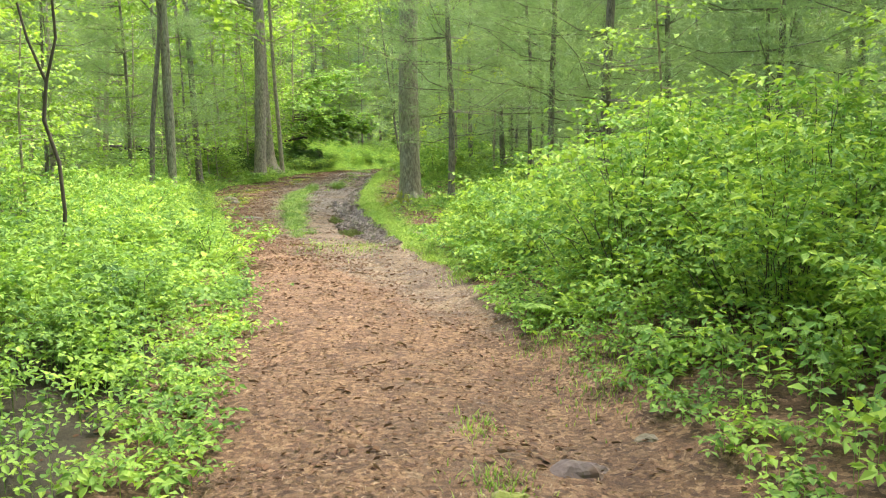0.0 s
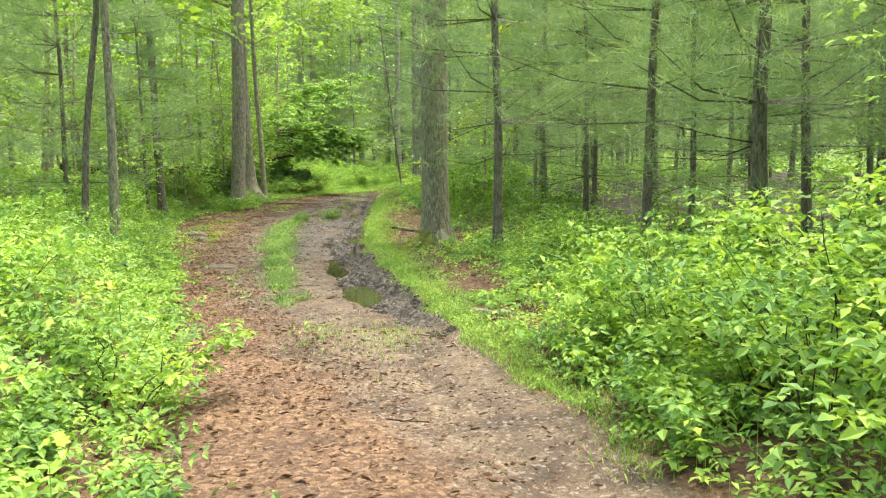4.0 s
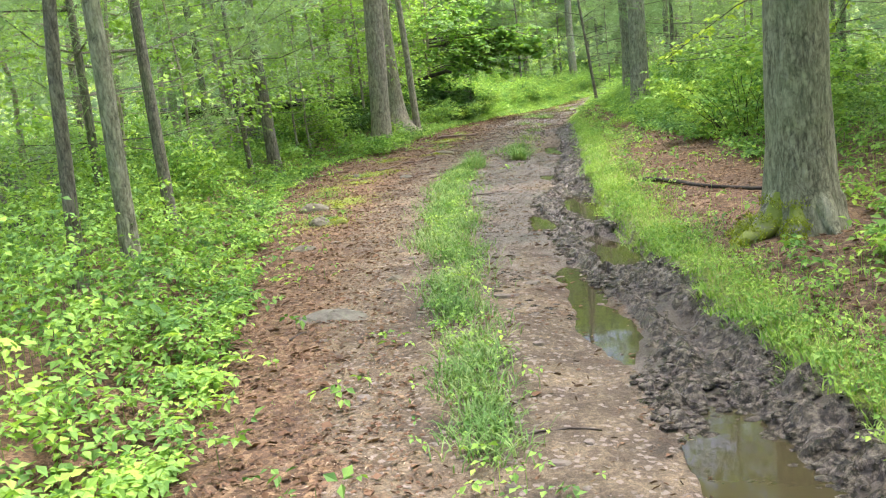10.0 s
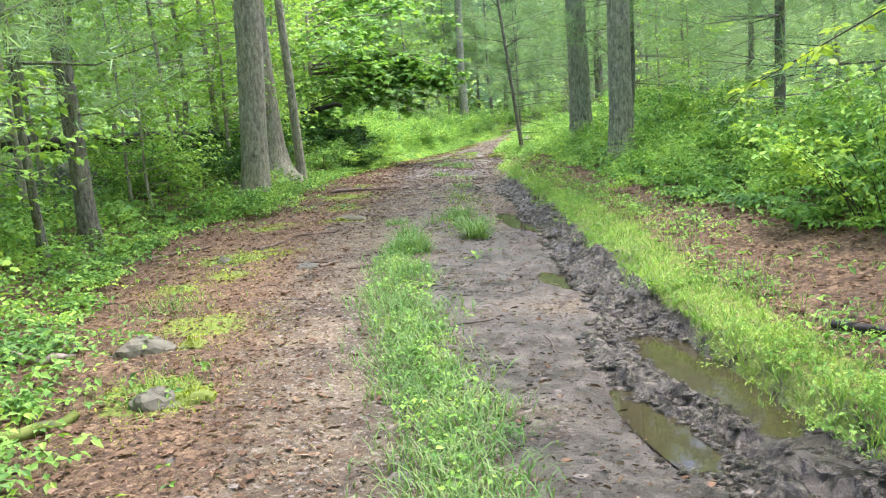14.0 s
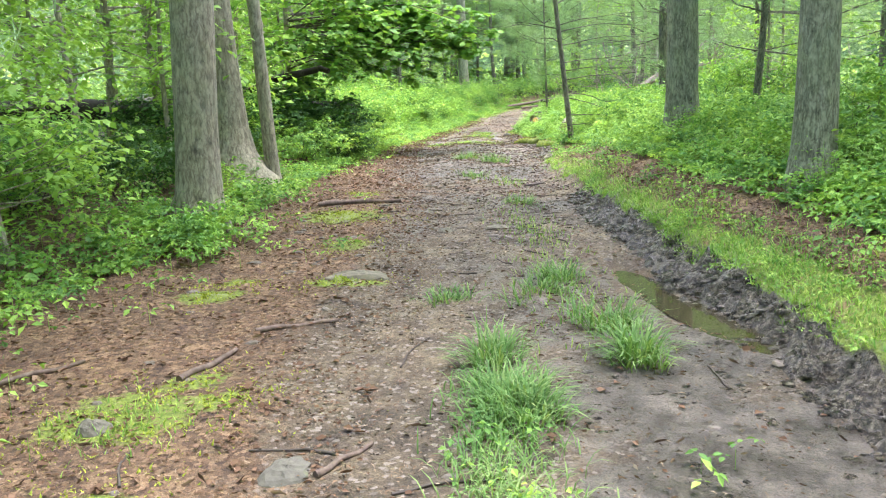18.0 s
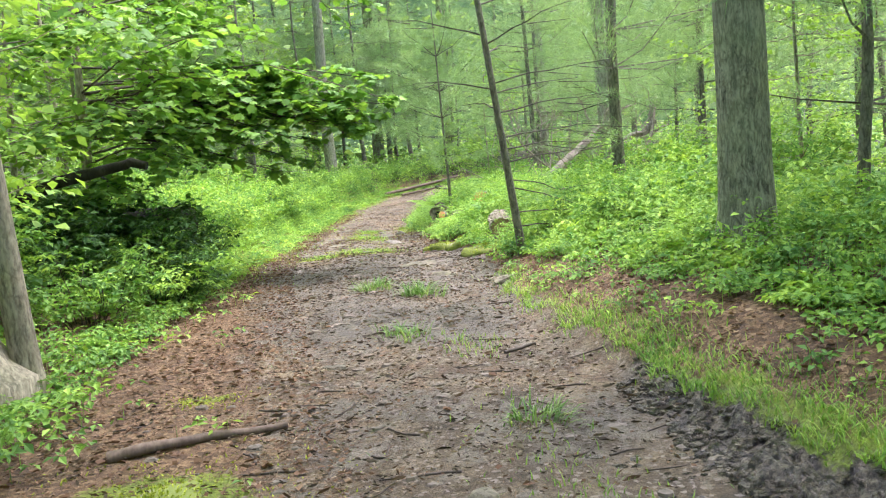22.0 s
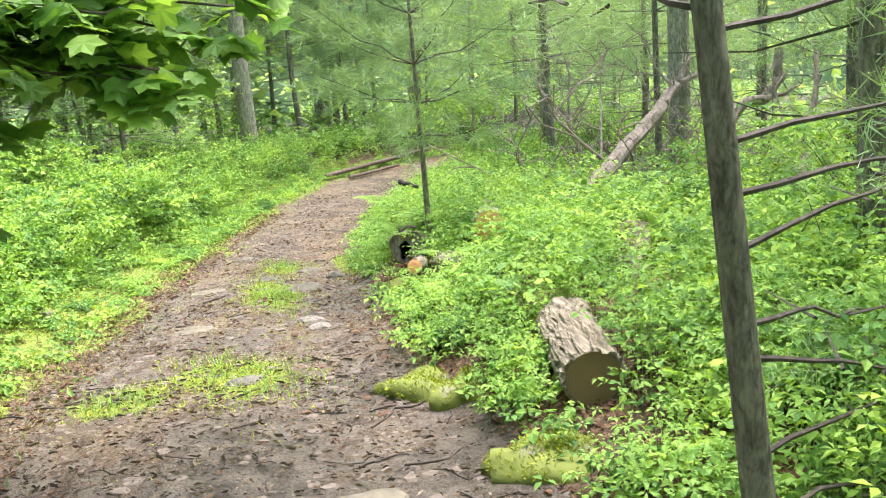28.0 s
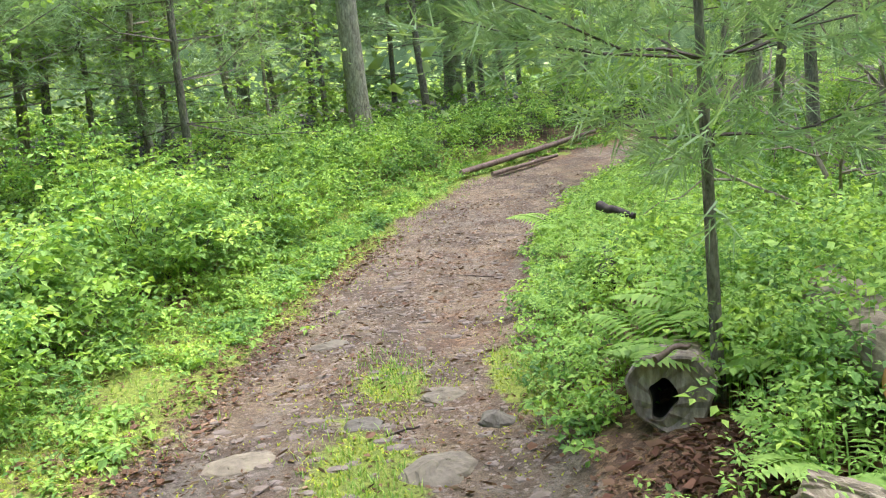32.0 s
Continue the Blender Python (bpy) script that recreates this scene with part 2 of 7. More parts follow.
    # Ground under the plants, coloured dark to stand for the shade between leaves.
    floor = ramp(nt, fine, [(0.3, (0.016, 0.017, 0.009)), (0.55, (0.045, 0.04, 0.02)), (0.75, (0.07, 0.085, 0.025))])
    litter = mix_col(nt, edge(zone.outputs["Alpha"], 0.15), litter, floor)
    col = mix_col(nt, edge(sep.outputs["Red"], 0.2), litter, dirt)
    mudmask = edge(sep.outputs["Green"], 0.12)
    col = mix_col(nt, mudmask, col, mud)
    col = mix_col(nt, edge(sep.outputs["Blue"], 0.1), col, moss)
    nt.links.new(col, bsdf.inputs["Base Color"])
    rough = mix_col(nt, mudmask, (0.92, 0.92, 0.92), ramp(nt, mid, [(0.35, (0.16,) * 3), (0.6, (0.7,) * 3)]))
    nt.links.new(rough, bsdf.inputs["Roughness"])
    h = maths(nt, "ADD", maths(nt, "ADD", maths(nt, "MULTIPLY", fine, 0.8), maths(nt, "MULTIPLY", tiny, 0.6)), maths(nt, "MULTIPLY", fl.outputs["Green"], 0.3))
    churn = maths(nt, "MULTIPLY", maths(nt, "ADD", noise_tex(nt, 17, 4, 0.6, None, "Object", 1.5), maths(nt, "MULTIPLY", fine, 0.5)), maths(nt, "MULTIPLY", sep.outputs["Green"], 2.6))
    bump(nt, bsdf, maths(nt, "ADD", h, churn), 0.95, 0.019)
    return m


def water_material():
    m, nt, bsdf, _ = node_material("puddle_water")
    bsdf.inputs["Base Color"].default_value = (0.038, 0.033, 0.015, 1)
    bsdf.inputs["Roughness"].default_value = 0.04
    bsdf.inputs["IOR"].default_value = 1.33
    bump(nt, bsdf, noise_tex(nt, 7, 3), 0.12, 0.004)
    return m


M_GROUND = ground_material()
M_WATER = water_material()
M_MUD, _nt, _bs, _o = node_material("wet_mud")
_nt.links.new(ramp(_nt, noise_tex(_nt, 27, 8, 0.8), [(0.41, (0.011, 0.01, 0.007)), (0.48, (0.05, 0.043, 0.031)), (0.53, (0.12, 0.105, 0.078)), (0.6, (0.23, 0.203, 0.152))]), _bs.inputs["Base Color"])
_nt.links.new(ramp(_nt, noise_tex(_nt, 7, 5), [(0.42, (0.06,) * 3), (0.5, (0.25,) * 3), (0.62, (0.6,) * 3)]), _bs.inputs["Roughness"])
bump(_nt, _bs, noise_tex(_nt, 48, 8, 0.75), 1.0, 0.03)
Y = lambda r, g, b: (r, g, b)
M_UNDER = leaf_material("undergrowth_leaf", [(0.0, Y(0.0369, 0.106, 0.0354)), (0.35, Y(0.126, 0.266, 0.0606)), (0.65, Y(0.262, 0.456, 0.0859)), (1.0, Y(0.463, 0.647, 0.101))], 0.36, 0.6, 0.62)
M_UNDER_R = leaf_material("bush_leaf", [(0.0, Y(0.0417, 0.128, 0.0404)), (0.4, Y(0.156, 0.329, 0.0706)), (0.7, Y(0.344, 0.53, 0.096)), (1.0, Y(0.501, 0.7, 0.111))], 0.36, 0.6, 0.62)
M_TREE = leaf_material("tree_leaf", [(0.0, Y(0.102, 0.213, 0.0446)), (0.5, Y(0.264, 0.449, 0.0779)), (1.0, Y(0.385, 0.585, 0.116))], 0.42)
M_MAPLE = leaf_material("maple_leaf", [(0.0, Y(0.061, 0.153, 0.036)), (0.5, Y(0.142, 0.306, 0.0513)), (1.0, Y(0.305, 0.51, 0.0769))], 0.42)
M_BEECH = leaf_material("beech_leaf", [(0.0, Y(0.2, 0.34, 0.05)), (0.5, Y(0.4, 0.56, 0.08)), (1.0, Y(0.55, 0.7, 0.12))], 0.45)
# Leaf green darkened to carry the shade over the brush pile.
M_BRUSH = leaf_material("shade_dark_brush_leaf", [(0.0, Y(0.027, 0.07, 0.022)), (0.6, Y(0.063, 0.15, 0.04)), (1.0, Y(0.117, 0.24, 0.06))], 0.35)
M_NEEDLE = leaf_material("pine_needle", [(0.0, Y(0.133, 0.23, 0.117)), (0.5, Y(0.244, 0.38, 0.19)), (1.0, Y(0.366, 0.529, 0.27))], 0.42, 0.6)
M_FAR = leaf_material("far_leaf", [(0.0, Y(0.155, 0.245, 0.0885)), (0.5, Y(0.285, 0.428, 0.142)), (1.0, Y(0.475, 0.649, 0.201))], 0.5)
M_GRASS = leaf_material("grass_blade", [(0.0, Y(0.0724, 0.184, 0.0432)), (0.5, Y(0.197, 0.367, 0.0648)), (1.0, Y(0.434, 0.581, 0.13))], 0.36)
M_TUFT = leaf_material("tall_grass_blade", [(0.0, Y(0.055, 0.145, 0.036)), (0.5, Y(0.14, 0.265, 0.07)), (1.0, Y(0.32, 0.42, 0.16))], 0.35)
M_FERN = leaf_material("fern_frond", [(0.0, Y(0.17, 0.34, 0.07)), (1.0, Y(0.34, 0.55, 0.12))], 0.45)
M_LITTER = leaf_material("dead_leaf", [(0.0, Y(0.0815, 0.047, 0.0258)), (0.35, Y(0.115, 0.0658, 0.0355)), (0.75, Y(0.178, 0.11, 0.0631)), (1.0, Y(0.336, 0.249, 0.153))], 0.1, 0.75, 0.4)
M_OAK = bark_material("oak_bark", Y(0.074, 0.0686, 0.046), Y(0.21, 0.204, 0.138), Y(0.375, 0.36, 0.255), (0.25, 0.285, 0.17), mossy=0.4)
M_MAPLEBARK = bark_material("smooth_grey_bark", Y(0.12, 0.104, 0.0722), Y(0.26, 0.229, 0.159), Y(0.395, 0.354, 0.254), (0.2, 0.235, 0.14), groove=9.0, deep=0.006, mossy=0.46)
M_PINE = bark_material("pine_bark", Y(0.06, 0.055, 0.04), Y(0.15, 0.137, 0.1), Y(0.25, 0.235, 0.172), (0.13, 0.155, 0.095), groove=14.0, deep=0.008, mossy=0.48)
M_TWIG = wood_material("dark_twig", Y(0.035, 0.029, 0.022), Y(0.085, 0.07, 0.053), Y(0.16, 0.138, 0.105))
M_STICK = wood_material("fallen_stick", Y(0.07, 0.05, 0.036), Y(0.17, 0.125, 0.09), Y(0.28, 0.22, 0.17))
M_DEAD = wood_material("bleached_dead_wood", Y(0.11, 0.09, 0.064), Y(0.31, 0.265, 0.2), Y(0.52, 0.465, 0.365), 34.0, 0.9, (1, 0.5, 0.35))
M_LOGBARK = wood_material("flaking_log_bark", Y(0.08, 0.066, 0.04), Y(0.27, 0.24, 0.165), Y(0.46, 0.42, 0.31), 42.0, 0.9, (1, 0.12, 1))
M_CHIP = leaf_material("trodden_chip", [(0.0, Y(0.0643, 0.0423, 0.024)), (0.4, Y(0.129, 0.0828, 0.0464)), (0.8, Y(0.239, 0.171, 0.104)), (1.0, Y(0.404, 0.333, 0.224))], 0.05, 0.8, 0.1)
M_GRIT = leaf_material("trodden_grit", [(0.0, Y(0.0204, 0.016, 0.0103)), (0.5, Y(0.0765, 0.06, 0.0396)), (0.85, Y(0.163, 0.135, 0.0903)), (1.0, Y(0.367, 0.32, 0.224))], 0.03, 0.75, 0.1)
M_MULCH = leaf_material("rotten_mulch", [(0.0, Y(0.06, 0.03, 0.018)), (0.6, Y(0.16, 0.085, 0.05)), (1.0, Y(0.3, 0.19, 0.12))], 0.05, 0.85, 0.2)
M_DARKLOG = wood_material("dark_rotten_wood", Y(0.016, 0.014, 0.011), Y(0.05, 0.043, 0.034), Y(0.12, 0.105, 0.08))
M_CUT = cut_material("sawn_wood", Y(0.29, 0.2, 0.11), Y(0.235, 0.155, 0.08))
M_CUTRED = cut_material("fresh_sawn_wood", Y(0.85, 0.46, 0.23), Y(0.72, 0.3, 0.11))
M_WETSTONE = stone_material("dark_damp_stone", Y(0.05, 0.043, 0.04), Y(0.15, 0.13, 0.12), (0.12, 0.08, 0.055), cover=0.55)
M_PEBBLE = stone_material("dirty_pebble", Y(0.0938, 0.0806, 0.0619), Y(0.254, 0.225, 0.179), (0.13, 0.11, 0.08), cover=0.5)
M_STONE = stone_material("trail_stone", Y(0.072, 0.07, 0.05), Y(0.175, 0.17, 0.122), (0.12, 0.16, 0.03), cover=0.64)
M_PALESTONE = stone_material("pale_stone", Y(0.136, 0.129, 0.109), Y(0.286, 0.272, 0.231), (0.16, 0.15, 0.09), cover=0.66)
M_MOSSROCK = stone_material("mossy_stone", Y(0.12, 0.12, 0.09), Y(0.24, 0.24, 0.19), (0.15, 0.19, 0.03), cover=0.34)
M_MOSS = leaf_material("moss_cushion", [(0.0, Y(0.12, 0.17, 0.018)), (0.6, Y(0.3, 0.37, 0.032)), (1.0, Y(0.45, 0.52, 0.06))], 0.2, 0.9)
M_HOLLOW = wood_material("rotten_hollow", Y(0.008, 0.007, 0.006), Y(0.02, 0.016, 0.012), Y(0.04, 0.033, 0.026))


# ---- mesh building ----
class Bag:
    """Gathers points and faces, and makes one mesh of them."""

    def __init__(self):
        self.v, self.f, self.n = [], [], 0

    def add(self, v, f):
        v = np.asarray(v, float).reshape(-1, 3)
        f = np.asarray(f, int)
        self.v.append(v)
        self.f.append(f + self.n)
        self.n += len(v)
        return self

    def mesh(self, name, material, smooth=False):
        me = bpy.data.meshes.new(name)
        v = np.concatenate(self.v)
        size = np.concatenate([np.full(len(f), f.shape[1]) for f in self.f])
        loops = np.concatenate([f.ravel() for f in self.f])
        me.vertices.add(len(v))
        me.vertices.foreach_set("co", v.ravel())
        me.loops.add(len(loops))
        me.loops.foreach_set("vertex_index", loops)
        me.polygons.add(len(size))
        me.polygons.foreach_set("loop_start", np.concatenate([[0], np.cumsum(size)[:-1]]))
        me.update(calc_edges=True)
        me.polygons.foreach_set("use_smooth", np.full(len(size), smooth))
        me.materials.append(material)
        return me


def part(name, bag, material, parent=None, label="", smooth=False):
    ob = new(name, bag.mesh(name, material, smooth) if isinstance(bag, Bag) else bag)
    if parent is not None:
        ob.parent = parent
    if label:
        ob["label"] = label
    return ob


def thing(name, m, label, category, group="", kind=""):
    ob = new(name)
    ob.empty_display_size = 0.2
    ob.matrix_world = m
    return tagged(ob, label, category, group, kind)


RNG = np.random.default_rng(11)


def unit(v):
    v = np.asarray(v, float)
    return v / np.maximum(np.linalg.norm(v, axis=-1, keepdims=True), 1e-9)


def tube(bag, pts, radii, sides=8, wobble=0.0, caps=True, rng=RNG):
    """A tapering round limb along the points."""
    pts, radii = np.asarray(pts, float), np.asarray(radii, float)
    n = len(pts)
    along = unit(np.gradient(pts, axis=0))
    ref = np.array([1.0, 0, 0]) if abs(along[0][0]) < 0.8 else np.array([0, 1.0, 0])
    side = unit(np.cross(along, ref))
    up = np.cross(side, along)
    a = np.linspace(0, 2 * np.pi, sides, endpoint=False)
    r = radii[:, None] * (1 + wobble * rng.normal(size=(n, sides)))
    ring = pts[:, None] + r[..., None] * (np.cos(a)[None, :, None] * side[:, None] + np.sin(a)[None, :, None] * up[:, None])
    i, j = np.meshgrid(np.arange(n - 1), np.arange(sides), indexing="ij")
    k = (j + 1) % sides
    bag.add(ring, np.stack([i * sides + j, i * sides + k, (i + 1) * sides + k, (i + 1) * sides + j], -1).reshape(-1, 4))
    if caps:
        for row, flip in ((0, 1), (n - 1, -1)):
            ends = np.vstack([ring[row], pts[row]])
            f = np.stack([np.full(sides, sides), (np.arange(sides) + 1) % sides, np.arange(sides)], -1)
            bag.add(ends, f[:, ::flip])
    return bag


def bend(a, b, n, sag=0.0, kink=0.0, rng=RNG):
    """Points from a to b with a sag and some kinks."""
    s = np.linspace(0, 1, n)[:, None]
    p = np.asarray(a, float) * (1 - s) + np.asarray(b, float) * s
    w = np.sin(np.pi * s)
    p = p + w * rng.normal(0, kink, (n, 3)) if kink else p
    p[:, 2] -= sag * (w[:, 0])
    return p


OVATE = np.array([[0, 0, 0], [0.45, 0.5, 0.1], [0.5, 0, -0.06], [0.45, -0.5, 0.1], [1, 0, -0.12]])
OVATE_F = np.array([[0, 2, 1], [0, 3, 2], [1, 2, 4], [2, 3, 4]])
LEAF = np.array([[0, 0, 0], [0.2, 0.36, 0.05], [0.55, 0.46, 0.06], [1, 0, -0.14], [0.55, -0.46, 0.06], [0.2, -0.36, 0.05], [0.45, 0, -0.05]])
LEAF_F = np.array([[6, (i + 1) % 6, i] for i in range(6)])
DIAMOND = np.array([[0, 0, 0], [0.5, 0.5, 0.06], [0.5, -0.5, 0.06], [1, 0, -0.1]])
DIAMOND_F = np.array([[0, 2, 1], [1, 2, 3]])
_ang = np.radians([180, 150, 110, 82, 52, 26, 0, -26, -52, -82, -110, -150])
_rad = np.array([0.38, 0.36, 0.46, 0.37, 0.6, 0.42, 0.62, 0.42, 0.6, 0.37, 0.46, 0.36])
MAPLE5 = np.stack([0.38 + _rad * np.cos(_ang), _rad * np.sin(_ang), -0.25 * (_rad - 0.3) ** 1 * (_rad > 0.4)], -1)
MAPLE5 = np.vstack([MAPLE5, [0.36, 0, -0.02]])
MAPLE5_F = np.array([[12, (i + 1) % 12, i] for i in range(12)])
SHRED = np.array([[0, 0, 0], [0.35, 0.5, 0.12], [0.8, 0.36, -0.05], [1.0, -0.12, 0.1], [0.42, -0.5, 0.14]])
SHRED_F = np.array([[0, 2, 1], [0, 3, 2], [0, 4, 3]])
NEEDLE = np.array([[0, 0.5, 0], [0, -0.5, 0], [1, 0, -0.12]])
NEEDLE_F = np.array([[0, 1, 2]])
BLADE = np.array([[0, 0.5, 0], [0, -0.5, 0], [0.5, 0.42, 0.05], [0.5, -0.42, 0.05], [1.0, 0, -0.16]])
ARCH = np.array([[0, 0.5, 0], [0, -0.5, 0], [0.4, 0.5, 0.03], [0.4, -0.5, 0.03], [0.75, 0.4, -0.1], [0.75, -0.4, -0.1], [1.0, 0, -0.42]])
ARCH_F = np.array([[0, 1, 3], [0, 3, 2], [2, 3, 5], [2, 5, 4], [4, 5, 6]])
BLADE_F = np.array([[0, 1, 3], [0, 3, 2], [2, 3, 4]])


def leaves(bag, pos, axis, normal, length, width, shape=OVATE, faces=OVATE_F):
    """Many flat leaves at once: places, directions, upper sides and sizes."""
    pos, axis = np.asarray(pos, float), unit(axis)
    n = len(pos)
    side = unit(np.cross(normal, axis))
    up = np.cross(axis, side)
    length, width = np.broadcast_to(length, n)[:, None, None], np.broadcast_to(width, n)[:, None, None]
    v = pos[:, None] + shape[None, :, :1] * length * axis[:, None] + shape[None, :, 1:2] * width * side[:, None] + shape[None, :, 2:] * length * up[:, None]
    k = len(shape)
    bag.add(v, (faces[None] + (np.arange(n) * k)[:, None, None]).reshape(-1, faces.shape[1]))


def spray(bag, twigs, root, tip, per, size, rng, droop=0.25, shape=OVATE, faces=OVATE_F, wide=0.62, twig_r=0.003, tilt=0.45):
    """Leaves set along many twigs at once, alternately to both sides, blades lying nearly level."""
    root, tip = np.asarray(root, float), np.asarray(tip, float)
    n = len(root)
    s = np.tile(np.linspace(0.25, 1.0, per), (n, 1)) + rng.normal(0, 0.05, (n, per))
    d = tip - root
    p = root[:, None] + d[:, None] * s[..., None]
    p[..., 2] -= droop * (s**2) * np.linalg.norm(d, axis=1)[:, None] * 0.5
    hd = d.copy()
    hd[:, 2] = 0
    hd = unit(hd + 1e-6)
    lat = np.stack([-hd[:, 1], hd[:, 0], 0 * hd[:, 0]], -1)
    sign = np.where(np.arange(per) % 2 == 0, 1.0, -1.0)[None, :, None] * (np.arange(per) < per - 1)[None, :, None]
    ax = hd[:, None] * rng.uniform(0.35, 0.9, (n, per, 1)) + lat[:, None] * sign * rng.uniform(0.6, 1.1, (n, per, 1))
    ax[..., 2] = rng.normal(-0.25, 0.3, (n, per))
    nm = np.concatenate([rng.normal(0, tilt, (n, per, 2)), np.ones((n, per, 1))], -1)
    L = size * rng.uniform(0.65, 1.25, (n, per))
    leaves(bag, p.reshape(-1, 3), ax.reshape(-1, 3), nm.reshape(-1, 3), L.ravel(), (L * wide).ravel(), shape, faces)
    if twigs is not None:
        mid = (root + tip) / 2
        t3 = tip.copy()
        t3[:, 2] -= droop * np.linalg.norm(d, axis=1) * 0.5
        mid[:, 2] -= droop * np.linalg.norm(d, axis=1) * 0.125
        for a, b in ((root, mid), (mid, t3)):
            ax2 = unit(b - a)
            sd = unit(np.cross(ax2, [0.3, 0.2, 1.0]))
            up = np.cross(sd, ax2)
            ring = [sd, -0.5 * sd + 0.87 * up, -0.5 * sd - 0.87 * up]
            v = np.stack([a + q * twig_r for q in ring] + [b + q * twig_r * 0.7 for q in ring], 1)
            f = np.array([[0, 1, 4, 3], [1, 2, 5, 4], [2, 0, 3, 5]])
            twigs.add(v, (f[None] + (np.arange(n) * 6)[:, None, None]).reshape(-1, 4))


def whorls(bag, root, tip, per, size, rng, shape, faces, wide, droop=0.2):
    """At the end of each shoot a whorl of leaves, spread nearly level, and a looser pair below it."""
    n = len(root)
    d = tip - root
    a0 = rng.uniform(0, 2 * np.pi, (n, 1))
    low = np.arange(per) >= max(3, int(per * 0.65))
    ang = a0 + np.arange(per)[None] * 2.4 + rng.normal(0, 0.25, (n, per))
    s = np.where(low, rng.uniform(0.35, 0.8, (n, per)), 1.0)
    p = root[:, None] + d[:, None] * s[..., None]
    hor = np.stack([np.cos(ang), np.sin(ang), 0 * ang], -1)
    lean = rng.normal(0, 0.28, (n, 1, 2))
    nm = np.concatenate([np.broadcast_to(lean, (n, per, 2)) + rng.normal(0, 0.2, (n, per, 2)), np.ones((n, per, 1))], -1)
    ax = hor.copy()
    ax[..., 2] = -(nm[..., :2] * hor[..., :2]).sum(-1) - droop + rng.normal(0, 0.15, (n, per))
    L = size * rng.uniform(0.6, 1.25, (n, per)) * rng.uniform(0.75, 1.2, (n, 1))
    p = p + hor * (L * 0.22)[..., None]
    leaves(bag, p.reshape(-1, 3), ax.reshape(-1, 3), nm.reshape(-1, 3), L.ravel(), (L * wide).ravel(), shape, faces)


# ---- lie of the land ----
def smooth_line(ys, xs, soft=0.8):
    grid = np.arange(-12, 80, 0.1)
    val = np.interp(grid, ys, xs)
    k = np.exp(-0.5 * (np.arange(-30, 31) * 0.1 / soft) ** 2)
    pad = np.concatenate([np.full(30, val[0]), val, np.full(30, val[-1])])
    val = np.convolve(pad, k / k.sum(), "valid")
    return lambda y: np.interp(y, grid, val)


EDGE_L = smooth_line([-6, 0, 3.2, 4.6, 6, 8.6, 11.5, 13.6, 16.8, 20.4, 24, 26.7, 28.6, 31.3, 33.7, 37.4, 39.2, 41.7, 44.3, 46.1, 47.3, 49, 50.1, 50.8, 52.5, 54.5, 58, 70],
                     [-1.0, -0.95, -1.07, -1.39, -1.54, -2.09, -2.95, -3.52, -4.45, -5.6, -6.5, -6.6, -5.9, -5.4, -5.0, -4.5, -3.9, -3.6, -2.9, -2.3, -1.85, -0.9, 0.0, 1.7, 4.2, 8, 16, 40])
EDGE_R = smooth_line([-6, 0, 3.6, 4.6, 5.8, 7.6, 10.2, 12.9, 15.6, 19.7, 22, 24.5, 27, 29.4, 33, 33.9, 36, 37.3, 39.3, 42, 43.7, 45.1, 47.4, 48.6, 49.8, 51.5, 54, 58, 70],
                     [1.9, 1.6, 1.22, 1.02, 0.7, 0.39, -0.22, -0.8, -1.32, -1.9, -2.05, -2.08, -2.1, -2.25, -2.1, -1.85, -1.6, -1.8, -1.6, -1.4, -0.95, -0.54, 0.5, 2.0, 4.5, 8, 14, 24, 50], 0.5)
RISE = smooth_line([-12, 0, 6, 9, 13, 17, 20, 23, 26, 28.3, 31, 33, 36, 39, 41, 43, 47, 50, 56, 70],
                   [0.0, 0.06, 0.12, 0.13, 0.11, 0.12, 0.18, 0.27, 0.35, 0.42, 0.5, 0.54, 0.53, 0.48, 0.43, 0.42, 0.55, 0.8, 1.2, 1.6])
STRIP = smooth_line([-6, 8, 10, 13, 20, 25, 28, 31, 33, 34, 40], [0, 0, 0.3, 0.36, 0.45, 0.46, 0.32, 0.2, 0.1, 0, 0], 0.4)
LITTER_R = smooth_line([-6, 7.5, 9, 10, 12, 14.5, 18, 22, 24, 26.5, 30, 33, 35, 37, 60], [0.1, 0.1, 0.4, 0.8, 1.2, 1.5, 1.8, 1.6, 1.15, 0.95, 0.85, 0.6, 0.25, 0.15, 0.1], 0.4)
DIRT_L = smooth_line([-6, 6, 9, 11, 13.8, 18.3, 22, 25, 28.6, 31, 33.6, 36, 40.4, 44, 46.3, 47.3, 49.3, 50.8, 54.5],
                     [0.3, 0.2, -0.8, -1.8, -2.85, -4.05, -4.6, -4.68, -4.25, -4.3, -4.35, -4.3, -3.75, -2.9, -2.1, -1.8, -0.65, 2.0, 8.3])
MID_GRASS = smooth_line([-6, 10, 14.7, 17, 19.6, 21.4, 23, 25, 40], [-1.4, -1.6, -2.42, -2.9, -3.34, -3.56, -3.73, -3.72, -3.4], 0.4)
STEP = smooth_line([-6, 9, 11, 14, 27, 30, 33, 34, 36, 60], [0.02, 0.02, 0.05, 0.075, 0.08, 0.07, 0.03, 0.02, 0.02, 0.02], 0.5)
BANK_R = smooth_line([-6, 2, 8, 12, 20, 24, 30, 33, 35, 44, 50, 70], [0.2, 0.2, 0.1, 0.12, 0.2, 0.4, 0.45, 0.42, 0.38, 0.36, 0.2, 0.3], 0.8)
